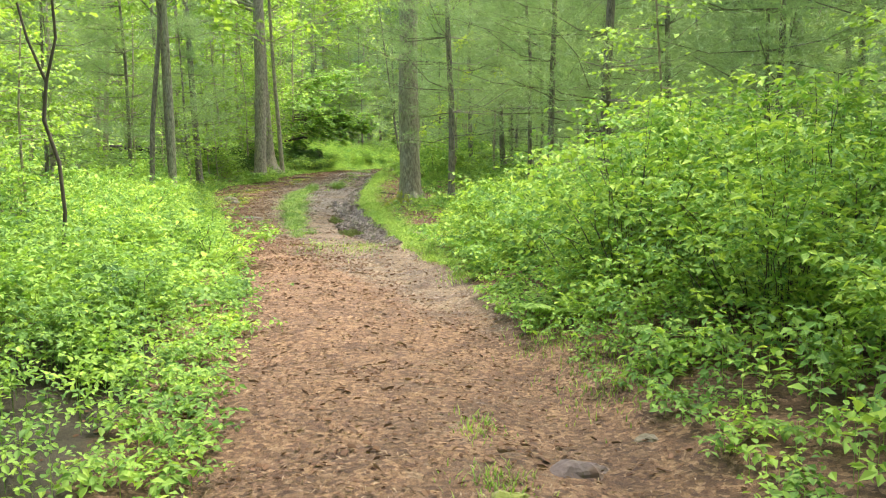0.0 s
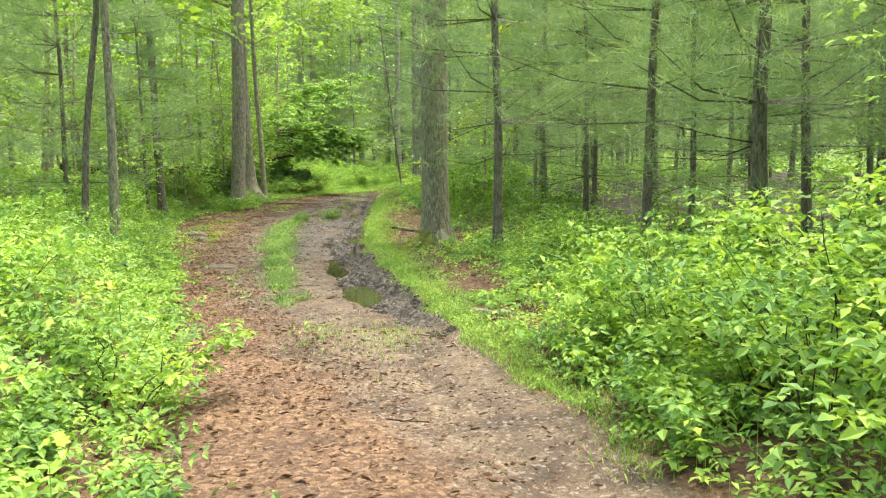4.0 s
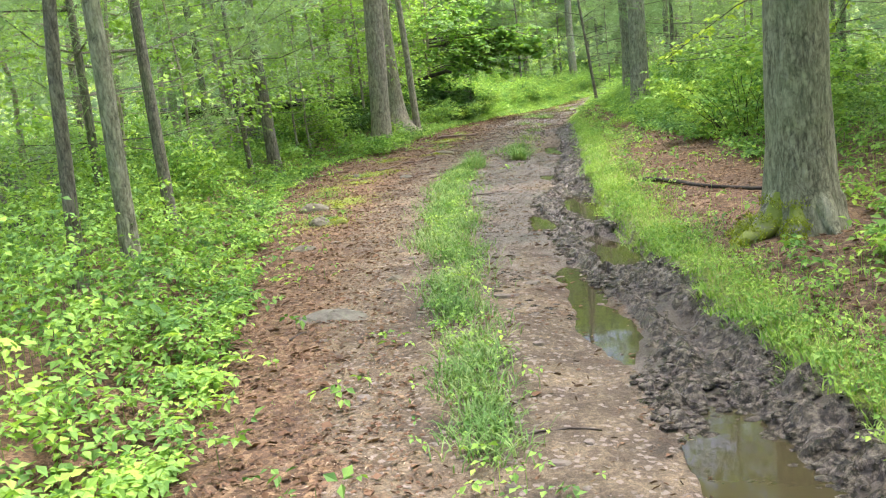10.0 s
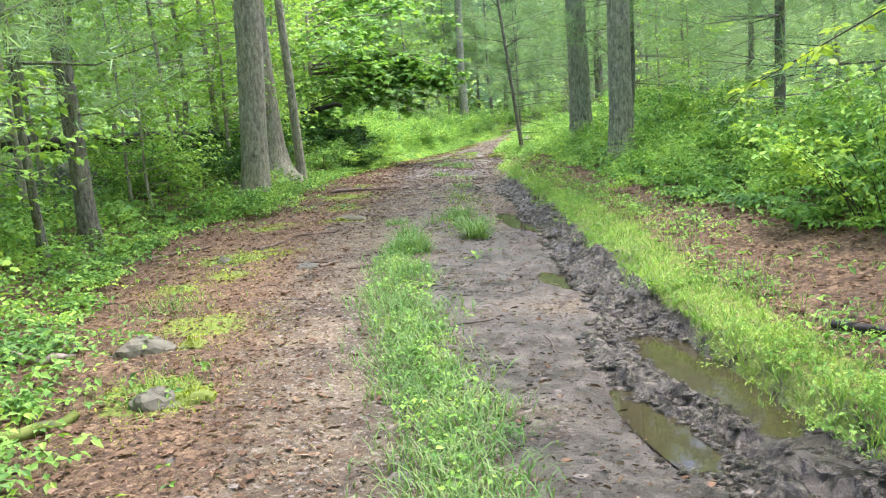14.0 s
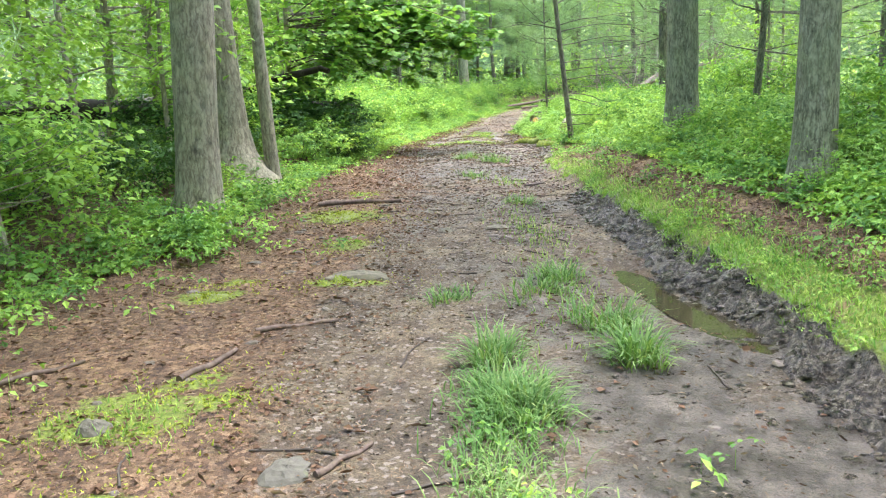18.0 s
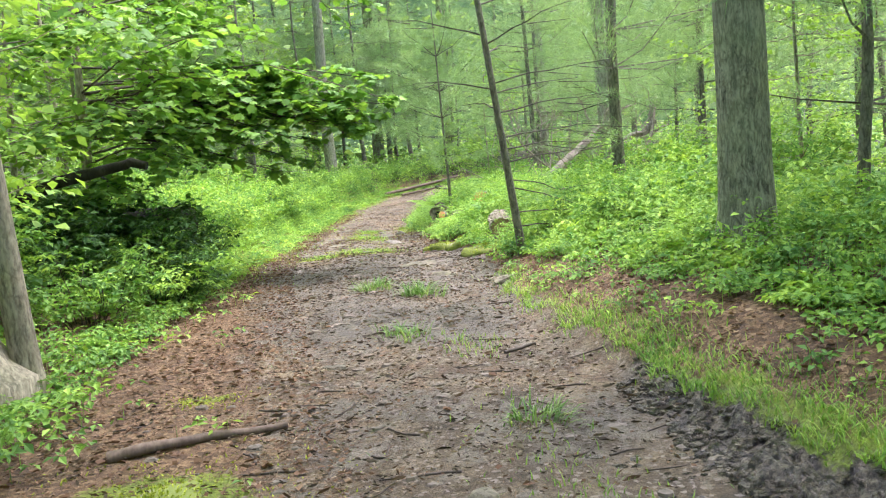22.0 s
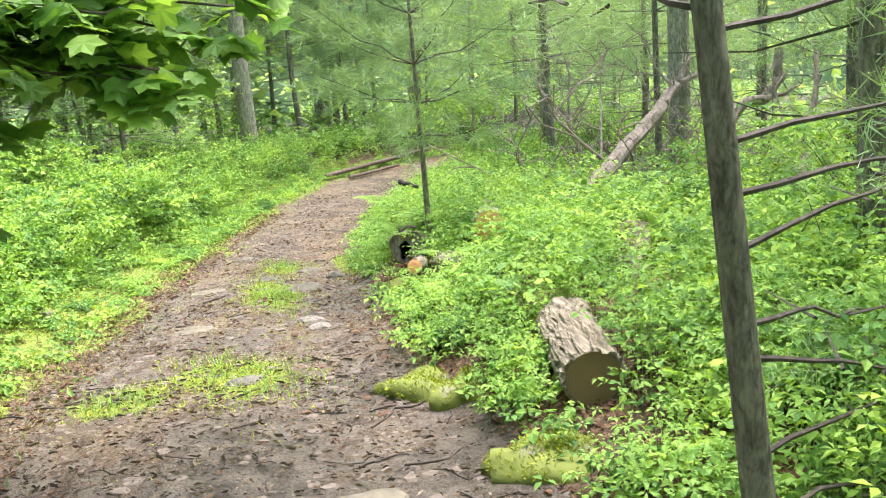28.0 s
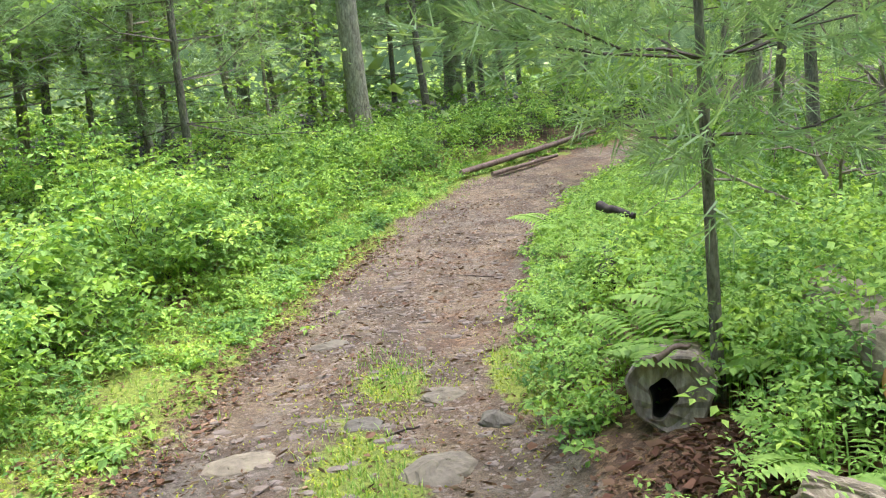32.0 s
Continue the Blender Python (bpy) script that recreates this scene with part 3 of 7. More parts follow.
PUDDLES = [(14.25, -1.45, 0.78, 0.195), (16.8, -2.02, 0.95, 0.158), (18.5, -1.85, 0.78, 0.168), (19.75, -2.42, 0.56, 0.098), (20.5, -2.05, 1.01, 0.158), (22.8, -2.45, 0.39, 0.125), (25.85, -2.42, 0.84, 0.137)]


def sstep(a, b, x):
    t = np.clip((x - a) / (b - a), 0, 1)
    return t * t * (3 - 2 * t)


def lattice(x, y, size, seed):
    """Smooth random bumps of that size, from -1 to 1."""
    r = np.random.default_rng(seed)
    tab = r.uniform(-1, 1, (64, 64))
    u, v = np.asarray(x, float) / size + 500, np.asarray(y, float) / size + 500
    i, j = np.floor(u).astype(int), np.floor(v).astype(int)
    fu, fv = u - i, v - j
    fu, fv = fu * fu * (3 - 2 * fu), fv * fv * (3 - 2 * fv)
    g = lambda a, b: tab[a % 64, b % 64]
    return (g(i, j) * (1 - fu) + g(i + 1, j) * fu) * (1 - fv) + (g(i, j + 1) * (1 - fu) + g(i + 1, j + 1) * fu) * fv


def mud_amount(x, y):
    """How wet and churned the right-hand rut is."""
    r = EDGE_R(y)
    w = np.interp(y, [12, 15, 19, 23, 26, 30], [0.28, 0.42, 0.42, 0.32, 0.16, 0.1]) + np.interp(y, [20, 26], [0.2, 0.1]) * lattice(x, y, 1.1, 5)
    across = sstep(r - w - 0.25, r - w + 0.1, x) * (1 - sstep(r + 0.1, r + 0.22, x))
    return across * sstep(10.5, 13.5, y) * (1 - sstep(28.0, 31.5, y))


def puddle_reach(x, y, py, px, hl, hw):
    """Under 1 inside a puddle's ragged outline."""
    wob = 0.45 * lattice(x, y, 0.26, 41) + 0.34 * lattice(x, y, 0.11, 42)
    return ((y - py) / hl) ** 2 + ((x - px + (y - py) * 0.14) / hw) ** 2 + wob


def land(x, y):
    """Height of the ground."""
    x, y = np.asarray(x, float), np.asarray(y, float)
    l, r = EDGE_L(y), EDGE_R(y)
    z = RISE(np.clip(y, -12, 70)) + 0.0 * x
    z = z + 0.42 * (1 - np.exp(-np.maximum(l - x, 0) / 1.8)) * (0.6 + 0.4 * sstep(8, 16, y))
    rag = r + (0.08 * lattice(x * 0.4, y, 0.37, 51) + 0.05 * lattice(x, y, 0.16, 52)) * sstep(9, 12, y) * (1 - sstep(30, 33, y))
    z = z + STEP(y) * sstep(rag - 0.1, rag + 0.1, x) + BANK_R(y) * (1 - np.exp(-np.maximum(x - r, 0) / 0.9))
    inside = sstep(l - 0.2, l + 0.3, x) * (1 - sstep(r - 0.2, r, x))
    z = z - 0.03 * inside * np.exp(-(((x - (r - 0.5)) / 0.35) ** 2))
    z = z - 0.03 * inside * np.exp(-(((x - (DIRT_L(y) + 0.5)) / 0.35) ** 2))
    mud = mud_amount(x, y)
    z = z + mud * (0.04 * lattice(x, y, 0.21, 7) + 0.025 * lattice(x, y, 0.12, 8) - 0.01)
    for py, px, hl, hw in PUDDLES:
        q = puddle_reach(x, y, py, px, hl, hw)
        level = RISE(py) - 0.045
        rim = np.maximum(z, level + 0.015)
        rim = level + (rim - level) * sstep(0.95, 2.4, q)
        z = np.where(q < 1, np.minimum(z, level - 0.05 * (1 - q)), np.where(q < 2.4, np.maximum(rim, level + 0.02 * np.minimum(q - 1, 1)), z))
    off = np.clip(np.maximum(l - x, x - r) / 3, 0, 1)
    z = z + 0.012 * lattice(x, y, 0.3, 3) + 0.02 * lattice(x, y, 0.9, 4) + off * 0.12 * lattice(x, y, 3.0, 6)
    far = np.clip((np.hypot(x + 3, y - 25) - 30) / 40, 0, 1)
    return z * (1 - far) + far * 0.8


def build_ground():
    xs = np.concatenate([-np.geomspace(600, 9.2, 26), np.arange(-9.0, -3.4, 0.1), np.arange(-3.4, -0.4, 0.05), np.arange(-0.4, 3.6, 0.1), np.geomspace(3.8, 600, 30)])
    ys = np.concatenate([-np.geomspace(600, 3.2, 24), np.arange(-3.0, 13, 0.1), np.arange(13, 27, 0.07), np.arange(27, 48, 0.1), 48 + np.geomspace(0.3, 600, 34)])
    gx, gy = np.meshgrid(xs, ys, indexing="ij")
    gz = land(gx, gy)
    nx, ny = gx.shape
    i, j = np.meshgrid(np.arange(nx - 1), np.arange(ny - 1), indexing="ij")
    f = np.stack([i * ny + j, (i + 1) * ny + j, (i + 1) * ny + j + 1, i * ny + j + 1], -1).reshape(-1, 4)
    bag = Bag().add(np.stack([gx, gy, gz], -1), f)
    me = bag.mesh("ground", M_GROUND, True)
    l, r, d = EDGE_L(gy), EDGE_R(gy), DIRT_L(gy)
    trail = sstep(d - 0.5, d + 0.35, gx) * (1 - sstep(r + 0.0, r + 0.16, gx))
    early = sstep(4.2, 9.0, gy + 0.6 * gx)
    dirt = trail * early * (1 - sstep(50.5, 52.5, gy)) * (1 - 0.12 * sstep(33, 37, gy)) * (0.86 - 0.25 * lattice(gx, gy, 0.8, 21))
    dirt = np.maximum(dirt, 0.3 * (1 - early) * np.exp(-(((gx - 0.1) / 0.8) ** 2)))
    mud = mud_amount(gx, gy) * 0.95
    later = sstep(21, 26, gy) * (1 - sstep(47, 50, gy)) * trail * (1 - 0.1 * sstep(36, 39, gy))
    mud = np.maximum(mud, later * (0.27 + 0.14 * sstep(27, 29, gy) * (1 - sstep(36, 38, gy)) + 0.2 * sstep(31, 32.5, gy) * (1 - sstep(39, 42, gy)) + 0.22 * lattice(gx, gy, 0.7, 22)))
    wet = sstep(0.0, 0.35, gx - MID_GRASS(gy)) * (1 - sstep(0.0, 0.15, gx - r)) * sstep(16, 18.5, gy) * (1 - sstep(25, 28, gy))
    mud = np.maximum(mud, wet * (0.58 + 0.25 * lattice(gx, gy, 0.5, 26)))
    moss = 0 * gx
    for px, py, rx, ry in MOSS_SPOTS:
        moss = np.maximum(moss, 0.95 * np.exp(-((((gx - px) / rx) ** 2 + ((gy - py) / ry) ** 2) ** 1.5)))
    edge = (1 - sstep(0.3, 0.75, np.abs(gx - l + 0.2))) * sstep(34, 36.5, gy) * (0.75 + 0.5 * lattice(gx, gy, 0.55, 23))
    moss = np.maximum(moss, edge)
    strip = sstep(-0.02, 0.1, gx - r) * (1 - sstep(-0.1, 0.1, gx - r - STRIP(gy))) * sstep(0.1, 0.3, STRIP(gy))
    moss = np.maximum(moss, 0.62 * strip)
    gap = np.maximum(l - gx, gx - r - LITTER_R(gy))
    # Alpha paints the plants' shade: off the trail, and close in at the left start.
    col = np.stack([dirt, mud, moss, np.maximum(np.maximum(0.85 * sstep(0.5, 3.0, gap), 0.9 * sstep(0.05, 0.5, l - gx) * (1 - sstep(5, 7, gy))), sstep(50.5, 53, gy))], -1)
    layer = me.color_attributes.new("zone", "FLOAT_COLOR", "POINT")
    layer.data.foreach_set("color", col.reshape(-1).astype(np.float32))
    return tagged(new("ground", me), "uneven forest floor with leaf litter, bare dirt, wet mud and painted shade under plants", "ground", kind="structure")


MOSS_SPOTS = [(-5.43, 26.5, 0.26, 0.18), (-4.5, 26.64, 0.3, 0.15), (-5.35, 24.5, 0.36, 0.3), (-4.98, 24.62, 0.16, 0.12), (-5.2, 23.6, 0.18, 0.2), (-5.5, 23.15, 0.2, 0.2), (-4.75, 29.2, 0.45, 0.3), (-5.28, 26.85, 0.13, 0.1), (-5.1, 24.9, 0.16, 0.12),
              (-4.9, 20.6, 0.3, 0.4), (-5.0, 22.0, 0.35, 0.3), (-4.6, 27.9, 0.2, 0.2), (-4.6, 30.6, 0.16, 0.1), (-3.45, 37.5, 0.3, 0.3), (-2.75, 37.6, 0.3, 0.5), (-2.4, 40.2, 0.3, 0.9), (-2.2, 41.6, 0.2, 0.4), (-1.5, 41.4, 0.2, 0.7), (-2.95, 37.8, 0.25, 0.3)]
build_ground()


def build_puddles():
    """Still water: flat sheets whose rims lie under the mud."""
    for py, px, hl, hw in PUDDLES:
        level = float(RISE(py)) - 0.045
        rings, sides = 14, 48
        a = np.linspace(0, 2 * np.pi, sides, endpoint=False)
        rows = []
        for k in range(rings):
            s = 1.28 * (k + 0.02) / (rings - 1)
            yy = py + hl * s * np.sin(a)
            rows.append(np.stack([px + hw * s * np.cos(a) - (yy - py) * 0.14, yy, np.full(sides, level)], -1))
        i, j = np.meshgrid(np.arange(rings - 1), np.arange(sides), indexing="ij")
        jj = (j + 1) % sides
        bag = Bag().add(np.concatenate(rows), np.stack([i * sides + j, (i + 1) * sides + j, (i + 1) * sides + jj, i * sides + jj], -1).reshape(-1, 4))
        tagged(new("puddle", bag.mesh("puddle", M_WATER)), "shallow muddy puddle of still brown water in the rut", "puddle", "puddles in the wheel rut")


build_puddles()


def ground_at(x, y):
    return float(land(np.array([x]), np.array([y]))[0])


# ---- trees ----
def trunk_line(height, r0, r1, lean, flare, rng, n=14, wander=0.03, sink=0.3):
    z = np.concatenate([[-sink, 0.0, 0.12, 0.3, 0.6], np.linspace(1.0, height, n)])
    p = np.stack([lean[0] * z + np.interp(z, np.linspace(0, height, 6), rng.normal(0, wander, 6)),
                  lean[1] * z + np.interp(z, np.linspace(0, height, 6), rng.normal(0, wander, 6)), z], -1)
    p[:, :2] -= p[1, :2]
    s = np.clip(z / height, 0, 1)
    r = r0 * (1 - s) + r1 * s + r0 * flare * np.exp(-np.maximum(z, 0) / 0.22)
    return p, r


def limb_set(bag, twigs, foliage, start, tips, r, per, size, rng, shape=OVATE, faces=OVATE_F, sub=6, reach=0.7, sag=0.1, tilt=0.45, wide=0.62):
    """Limbs from start points to tips, each with side twigs that carry leaves."""
    roots, ends = [], []
    for a, b in zip(start, tips):
        pts = bend(a, b, 7, sag, 0.03 * np.linalg.norm(np.subtract(b, a)), rng)
        tube(bag, pts[[0, 2, 4, 6]], np.linspace(r, r * 0.25, 4), 4, caps=False, rng=rng)
        for s in rng.uniform(0.3, 1.0, sub):
            i = s * 6
            k = min(int(i), 5)
            p = pts[k] + (pts[k + 1] - pts[k]) * (i - k)
            d = unit(pts[k + 1] - pts[k])
            q = rng.normal(0, 1, 3) * [1, 1, 0.35] + d * 0.8
            roots.append(p)
            ends.append(p + unit(q) * reach * rng.uniform(0.5, 1.1))
    spray(foliage, twigs, roots, ends, per, size, rng, shape=shape, faces=faces, tilt=tilt, wide=wide)


def oak(x, y, r0, lean=(0, 0), height=13.0, boughs=9, bark=None, roots=4, label="", name="oak_tree", dz=0.0, crown=True, seed=0, flare=0.45, mossy=False):
    rng = np.random.default_rng(seed + 100)
    base = thing(name, pose(x, y, ground_at(x, y) + dz), label, "tree", "trees along the trail")
    p, r = trunk_line(height, r0, r0 * 0.45, lean, flare, rng)
    bag = Bag()
    tube(bag, p, r, 20, 0.025, rng=rng)
    for k in range(roots):
        a = k * 2 * np.pi / max(roots, 1) + rng.uniform(-0.5, 0.5)
        d = np.array([np.cos(a), np.sin(a), 0])
        L = r0 * rng.uniform(1.5, 2.2)
        pts = np.array([d * r0 * 0.5 + [0, 0, 0.4 * r0 + 0.25], d * r0 * 1.05 + [0, 0, 0.16], d * L * 0.75 + [0, 0, 0.05], d * L + [0, 0, -0.06]])
        tube(bag, pts, [r0 * 0.4, r0 * 0.38, r0 * 0.26, r0 * 0.1], 8, 0.05, rng=rng)
    part("trunk", bag, bark or M_OAK, base, smooth=True)
    if mossy:
        for ang, reach, rr in ((215, 3.0, 0.075), (250, 2.3, 0.06), (185, 2.4, 0.055)):
            d = np.array([np.cos(radians(ang)), np.sin(radians(ang)), 0])
            mb = Bag()
            tube(mb, [d * r0 * 0.8 + [0, 0, 0.26], d * r0 * 1.2 + [0, 0, 0.1], d * r0 * 1.7 + [0, 0, 0.03], d * r0 * reach * 0.8 + [0, 0, 0.0], d * r0 * reach + [0, 0, -0.06]], [rr * 0.8, rr, rr, rr * 0.75, rr * 0.4], 12, 0.12, rng=rng)
            root = part("mossy_root", mb, M_MOSSROCK, base, "root covered in bright green moss", True)
            rt = np.random.default_rng(ang)
            vv, ff = mb.v[0], mb.f[0]
            q = vv[ff[rt.integers(0, len(ff), 1500)]].mean(1) + rt.normal(0, 0.02, (1500, 3))
            fz = Bag()
            leaves(fz, q, rt.normal(0, 0.6, q.shape) + [0, 0, 0.7], rt.normal(0, 1, q.shape), rt.uniform(0.015, 0.035, 1500), 0.008, DIAMOND, DIAMOND_F)
            tagged(part("moss_pelt", fz, M_MOSS, root, "yellow-green moss"), kind="stuff")
    if crown:
        limbs, fol = Bag(), Bag()
        st, tp = [], []
        for k in range(boughs):
            s = rng.uniform(0.42, 0.98)
            i = int(np.argmin(np.abs(p[:, 2] - s * height)))
            a = rng.uniform(0, 2 * np.pi)
            st.append(p[i])
            tp.append(p[i] + np.array([np.cos(a) * rng.uniform(2, 4), np.sin(a) * rng.uniform(2, 4), rng.uniform(0.5, 2.5)]))
        limb_set(limbs, None, fol, st, tp, r0 * 0.3, 7, 0.24, rng, DIAMOND, DIAMOND_F, 14, 1.5)
        tagged(part("branchwork", limbs, bark or M_OAK, base, smooth=True), kind="stuff")
        part("crown", fol, M_TREE, base, "green leafy crown")
    return base


def pine_proto(seed, height=9.0, r0=0.075, bare_to=2.4, whorl=0.48, reach=1.7, dense=1.0, name="pine_tree"):
    """A forest pine: slim dark trunk, dead twigs low down, soft needle boughs above."""
    rng = np.random.default_rng(seed)
    base = thing(name, Matrix(), "slim dark pine with bare lower twigs and soft needles", "tree", "pines of the woods")
    p, r = trunk_line(height, r0, 0.012, (rng.normal(0, 0.015), rng.normal(0, 0.015)), 0.35, rng, 16, 0.03)
    tb, fol, dead, live = Bag(), Bag(), Bag(), Bag()
    tube(tb, p, r, 9, 0.02, rng=rng)
    z = 0.9
    pos, ax = [], []
    while z < height - 0.3:
        c = np.array([np.interp(z, p[:, 2], p[:, k]) for k in range(3)])
        for k in range(rng.integers(3, 6)):
            a = rng.uniform(0, 2 * np.pi)
            if z < bare_to:
                if rng.random() < 0.35:
                    continue
                L = reach * rng.uniform(0.35, 0.8)
                tip = c + [np.cos(a) * L, np.sin(a) * L, rng.uniform(-0.15, 0.22) * L]
                pts = bend(c, tip, 5, 0.05, 0.03, rng)
                tube(dead, pts[[0, 2, 4]], [0.011, 0.007, 0.003], 3, caps=False, rng=rng)
                for s in (0.45, 0.7):
                    q = pts[0] + (pts[-1] - pts[0]) * s
                    e = q + np.array([np.cos(a + rng.choice([-0.8, 0.8])), np.sin(a + rng.choice([-0.8, 0.8])), rng.uniform(-0.3, 0.3)]) * L * 0.3
                    tube(dead, [q, (q + e) / 2, e], [0.005, 0.004, 0.002], 3, caps=False, rng=rng)
                if rng.random() > 0.85:
                    continue
                tuft = 18
            else:
                L = reach * (1 - 0.75 * (z - bare_to) / (height - bare_to)) * rng.uniform(0.7, 1.15)
                tip = c + [np.cos(a) * L, np.sin(a) * L, 0.18 * L + rng.uniform(-0.15, 0.15)]
                pts = bend(c, tip, 5, 0.08 * L, 0.02, rng)
                tube(live, pts[[0, 2, 4]], [0.014, 0.009, 0.004], 3, caps=False, rng=rng)
                tuft = int((28 if z < 4.6 else 9) * dense)
            s = rng.uniform(0.3, 1.0, tuft)
            q = pts[0] + (pts[-1] - pts[0]) * s[:, None] + rng.normal(0, 0.16 * L, (tuft, 3)) * [1, 1, 0.45]
            pos.append(q)
            dd = unit(q - c + [0, 0, 0.1] + rng.normal(0, 0.15, (tuft, 3)))
            ax.append(dd)
        z += whorl * rng.uniform(0.8, 1.25)
    pos, ax = np.concatenate(pos), np.concatenate(ax)
    per = 9
    P = np.repeat(pos, per, 0) + RNG.normal(0, 0.035, (len(pos) * per, 3))
    A = np.repeat(ax, per, 0) * 0.6 + rng.normal(0, 0.55, (len(pos) * per, 3))
    leaves(fol, P, A, rng.normal(0, 1, (len(P), 3)), rng.uniform(0.13, 0.25, len(P)), 0.0095, NEEDLE, NEEDLE_F)
    part("trunk", tb, M_PINE, base, smooth=True)
    tagged(part("deadwood", dead, M_TWIG, base, "bare dead twigs"), kind="stuff")
    tagged(part("branchwork", live, M_PINE, base), kind="stuff")
    part("needles", fol, M_NEEDLE, base, "soft grey-green needles")
    return base


def broad_proto(seed, height=7.0, r0=0.06, low=1.3, reach=1.9, size=0.11, limbs=22, sub=12, label="", bark=None, mat=None, name="young_tree", shape=DIAMOND, faces=DIAMOND_F):
    """A young broad-leaved tree with level tiers of leaves."""
    rng = np.random.default_rng(seed)
    base = thing(name, Matrix(), label or "young broad-leaved tree with level tiers of fresh leaves", "tree", "young trees of the woods")
    p, r = trunk_line(height, r0, 0.012, (rng.normal(0, 0.04), rng.normal(0, 0.04)), 0.3, rng, 14, 0.06)
    tb, lb, tw, fol = Bag(), Bag(), Bag(), Bag()
    tube(tb, p, r, 8, 0.02, rng=rng)
    st, tp = [], []
    for z in low + (height * 0.97 - low) * np.linspace(0, 1, limbs) ** 1.5:
        c = np.array([np.interp(z, p[:, 2], p[:, k]) for k in range(3)])
        a = rng.uniform(0, 2 * np.pi)
        L = reach * (1 - 0.6 * max(0, (z - low)) / (height - low)) * rng.uniform(0.6, 1.15)
        st.append(c)
        tp.append(c + [np.cos(a) * L, np.sin(a) * L, rng.uniform(0.1, 0.45) * L])
    limb_set(lb, None, fol, st, tp, r0 * 0.3, 8, size, rng, shape, faces, sub, 0.7, tilt=0.3)
    part("trunk", tb, bark or M_MAPLEBARK, base, smooth=True)
    tagged(part("branchwork", lb, bark or M_MAPLEBARK, base), kind="stuff")
    part("foliage", fol, mat or M_TREE, base, "fresh green leaves")
    return base


def shrub_proto(seed, height, spread, stems, twigs, per, size, mat, label, name="shrub", wide=0.6):
    """A leafy bush: arching stems whose shoots end in whorls of leaves, fullest on the outside."""
    rng = np.random.default_rng(seed)
    base = thing(name, Matrix(), label, "shrub", "shrubs beside the trail")
    sb, fol = Bag(), Bag()
    roots, ends = [], []
    for k in range(stems):
        a = rng.uniform(0, 2 * np.pi)
        R = spread * np.sqrt(rng.uniform(0.02, 1))
        b = np.array([np.cos(a) * R * 0.25, np.sin(a) * R * 0.25, -0.1])
        t = np.array([np.cos(a) * R, np.sin(a) * R, height * rng.uniform(0.42, 1.0) ** 0.8 * (1 - 0.45 * (R / spread) ** 2)])
        pts = bend(b, t, 6, -0.1 * height, 0.03, rng)
        tube(sb, pts, np.linspace(0.006, 0.002, 6), 3, caps=False, rng=rng)
        for s in np.append(rng.uniform(0.1, 1.0, twigs) ** 0.6, [0.96, 0.98, 1.0]):
            i = s * 5
            q = min(int(i), 4)
            p = pts[q] + (pts[q + 1] - pts[q]) * (i - q)
            aa = a + rng.normal(0, 1.3)
            L = rng.uniform(0.1, 0.36) * (0.55 + 0.35 * height)
            roots.append(p)
            ends.append(p + [np.cos(aa) * L, np.sin(aa) * L, rng.uniform(-0.1, 0.5) * L])
    whorls(fol, np.array(roots), np.array(ends), per, size, rng, OVATE, OVATE_F, wide)
    tagged(part("stemwork", sb, M_TWIG, base), kind="stuff")
    part("foliage", fol, mat, base)
    return base


def place(proto, x, y, turn, size=1.0, tilt=(0, 0), label="", dz=0.0):
    ob = copy_thing(proto, Matrix())
    ob.matrix_basis = pose(x, y, ground_at(x, y) + dz, tilt[0], tilt[1], turn) @ Matrix.Diagonal((size, size, size, 1))
    if label:
        ob["label"] = label
    return ob


def drop(proto):
    """Takes the pattern itself away once its copies stand."""
    for o in (*proto.children_recursive, proto):
        bpy.data.objects.remove(o)


# large trees by the trail
oak(-0.57, 17.75, 0.215, (0.01, 0.0), label="thick grey oak with furrowed bark and a mossy root", seed=1, boughs=13, mossy=True)
oak(-5.98, 28.75, 0.2, (0.03, 0.0), label="tall grey oak with smooth-plated bark above leafy undergrowth", seed=2, boughs=28, bark=M_MAPLEBARK)
oak(-6.05, 31.0, 0.19, (-0.03, 0.02), label="leaning oak with a flared root base behind a twin trunk", seed=3, boughs=28, bark=M_MAPLEBARK, flare=1.5)
oak(-5.65, 31.1, 0.08, (-0.035, 0.0), 9, label="slim grey sapling beside two thick trunks", seed=4, bark=M_MAPLEBARK, roots=0, flare=0.3)
oak(-0.9, 27.5, 0.155, (-0.01, 0.0), label="thick straight oak rising out of low green plants", seed=5, boughs=13, roots=0)
oak(-0.8, 31.05, 0.185, (-0.01, 0.0), label="thick oak with deeply furrowed grey bark in low plants", seed=6, boughs=13, roots=0)
# Oaks added beside and behind the start, out of view, to shade it.
oak(-4.9, 2.6, 0.16, label="oak added out of view, its broad leafy crown shading the trail", seed=21, boughs=30)
oak(4.3, 3.2, 0.17, label="oak added out of view, its broad leafy crown shading the bushes", seed=22, boughs=30)
oak(5.0, 8.0, 0.17, label="oak added out of view, its broad leafy crown shading the bushes", seed=24, boughs=14)
oak(-4.7, 6.3, 0.15, label="oak added out of view, its broad leafy crown shading the plants", seed=25, boughs=30)
oak(0.6, -4.5, 0.16, label="oak added out of view, its broad leafy crown shading the trail", seed=23, boughs=24)
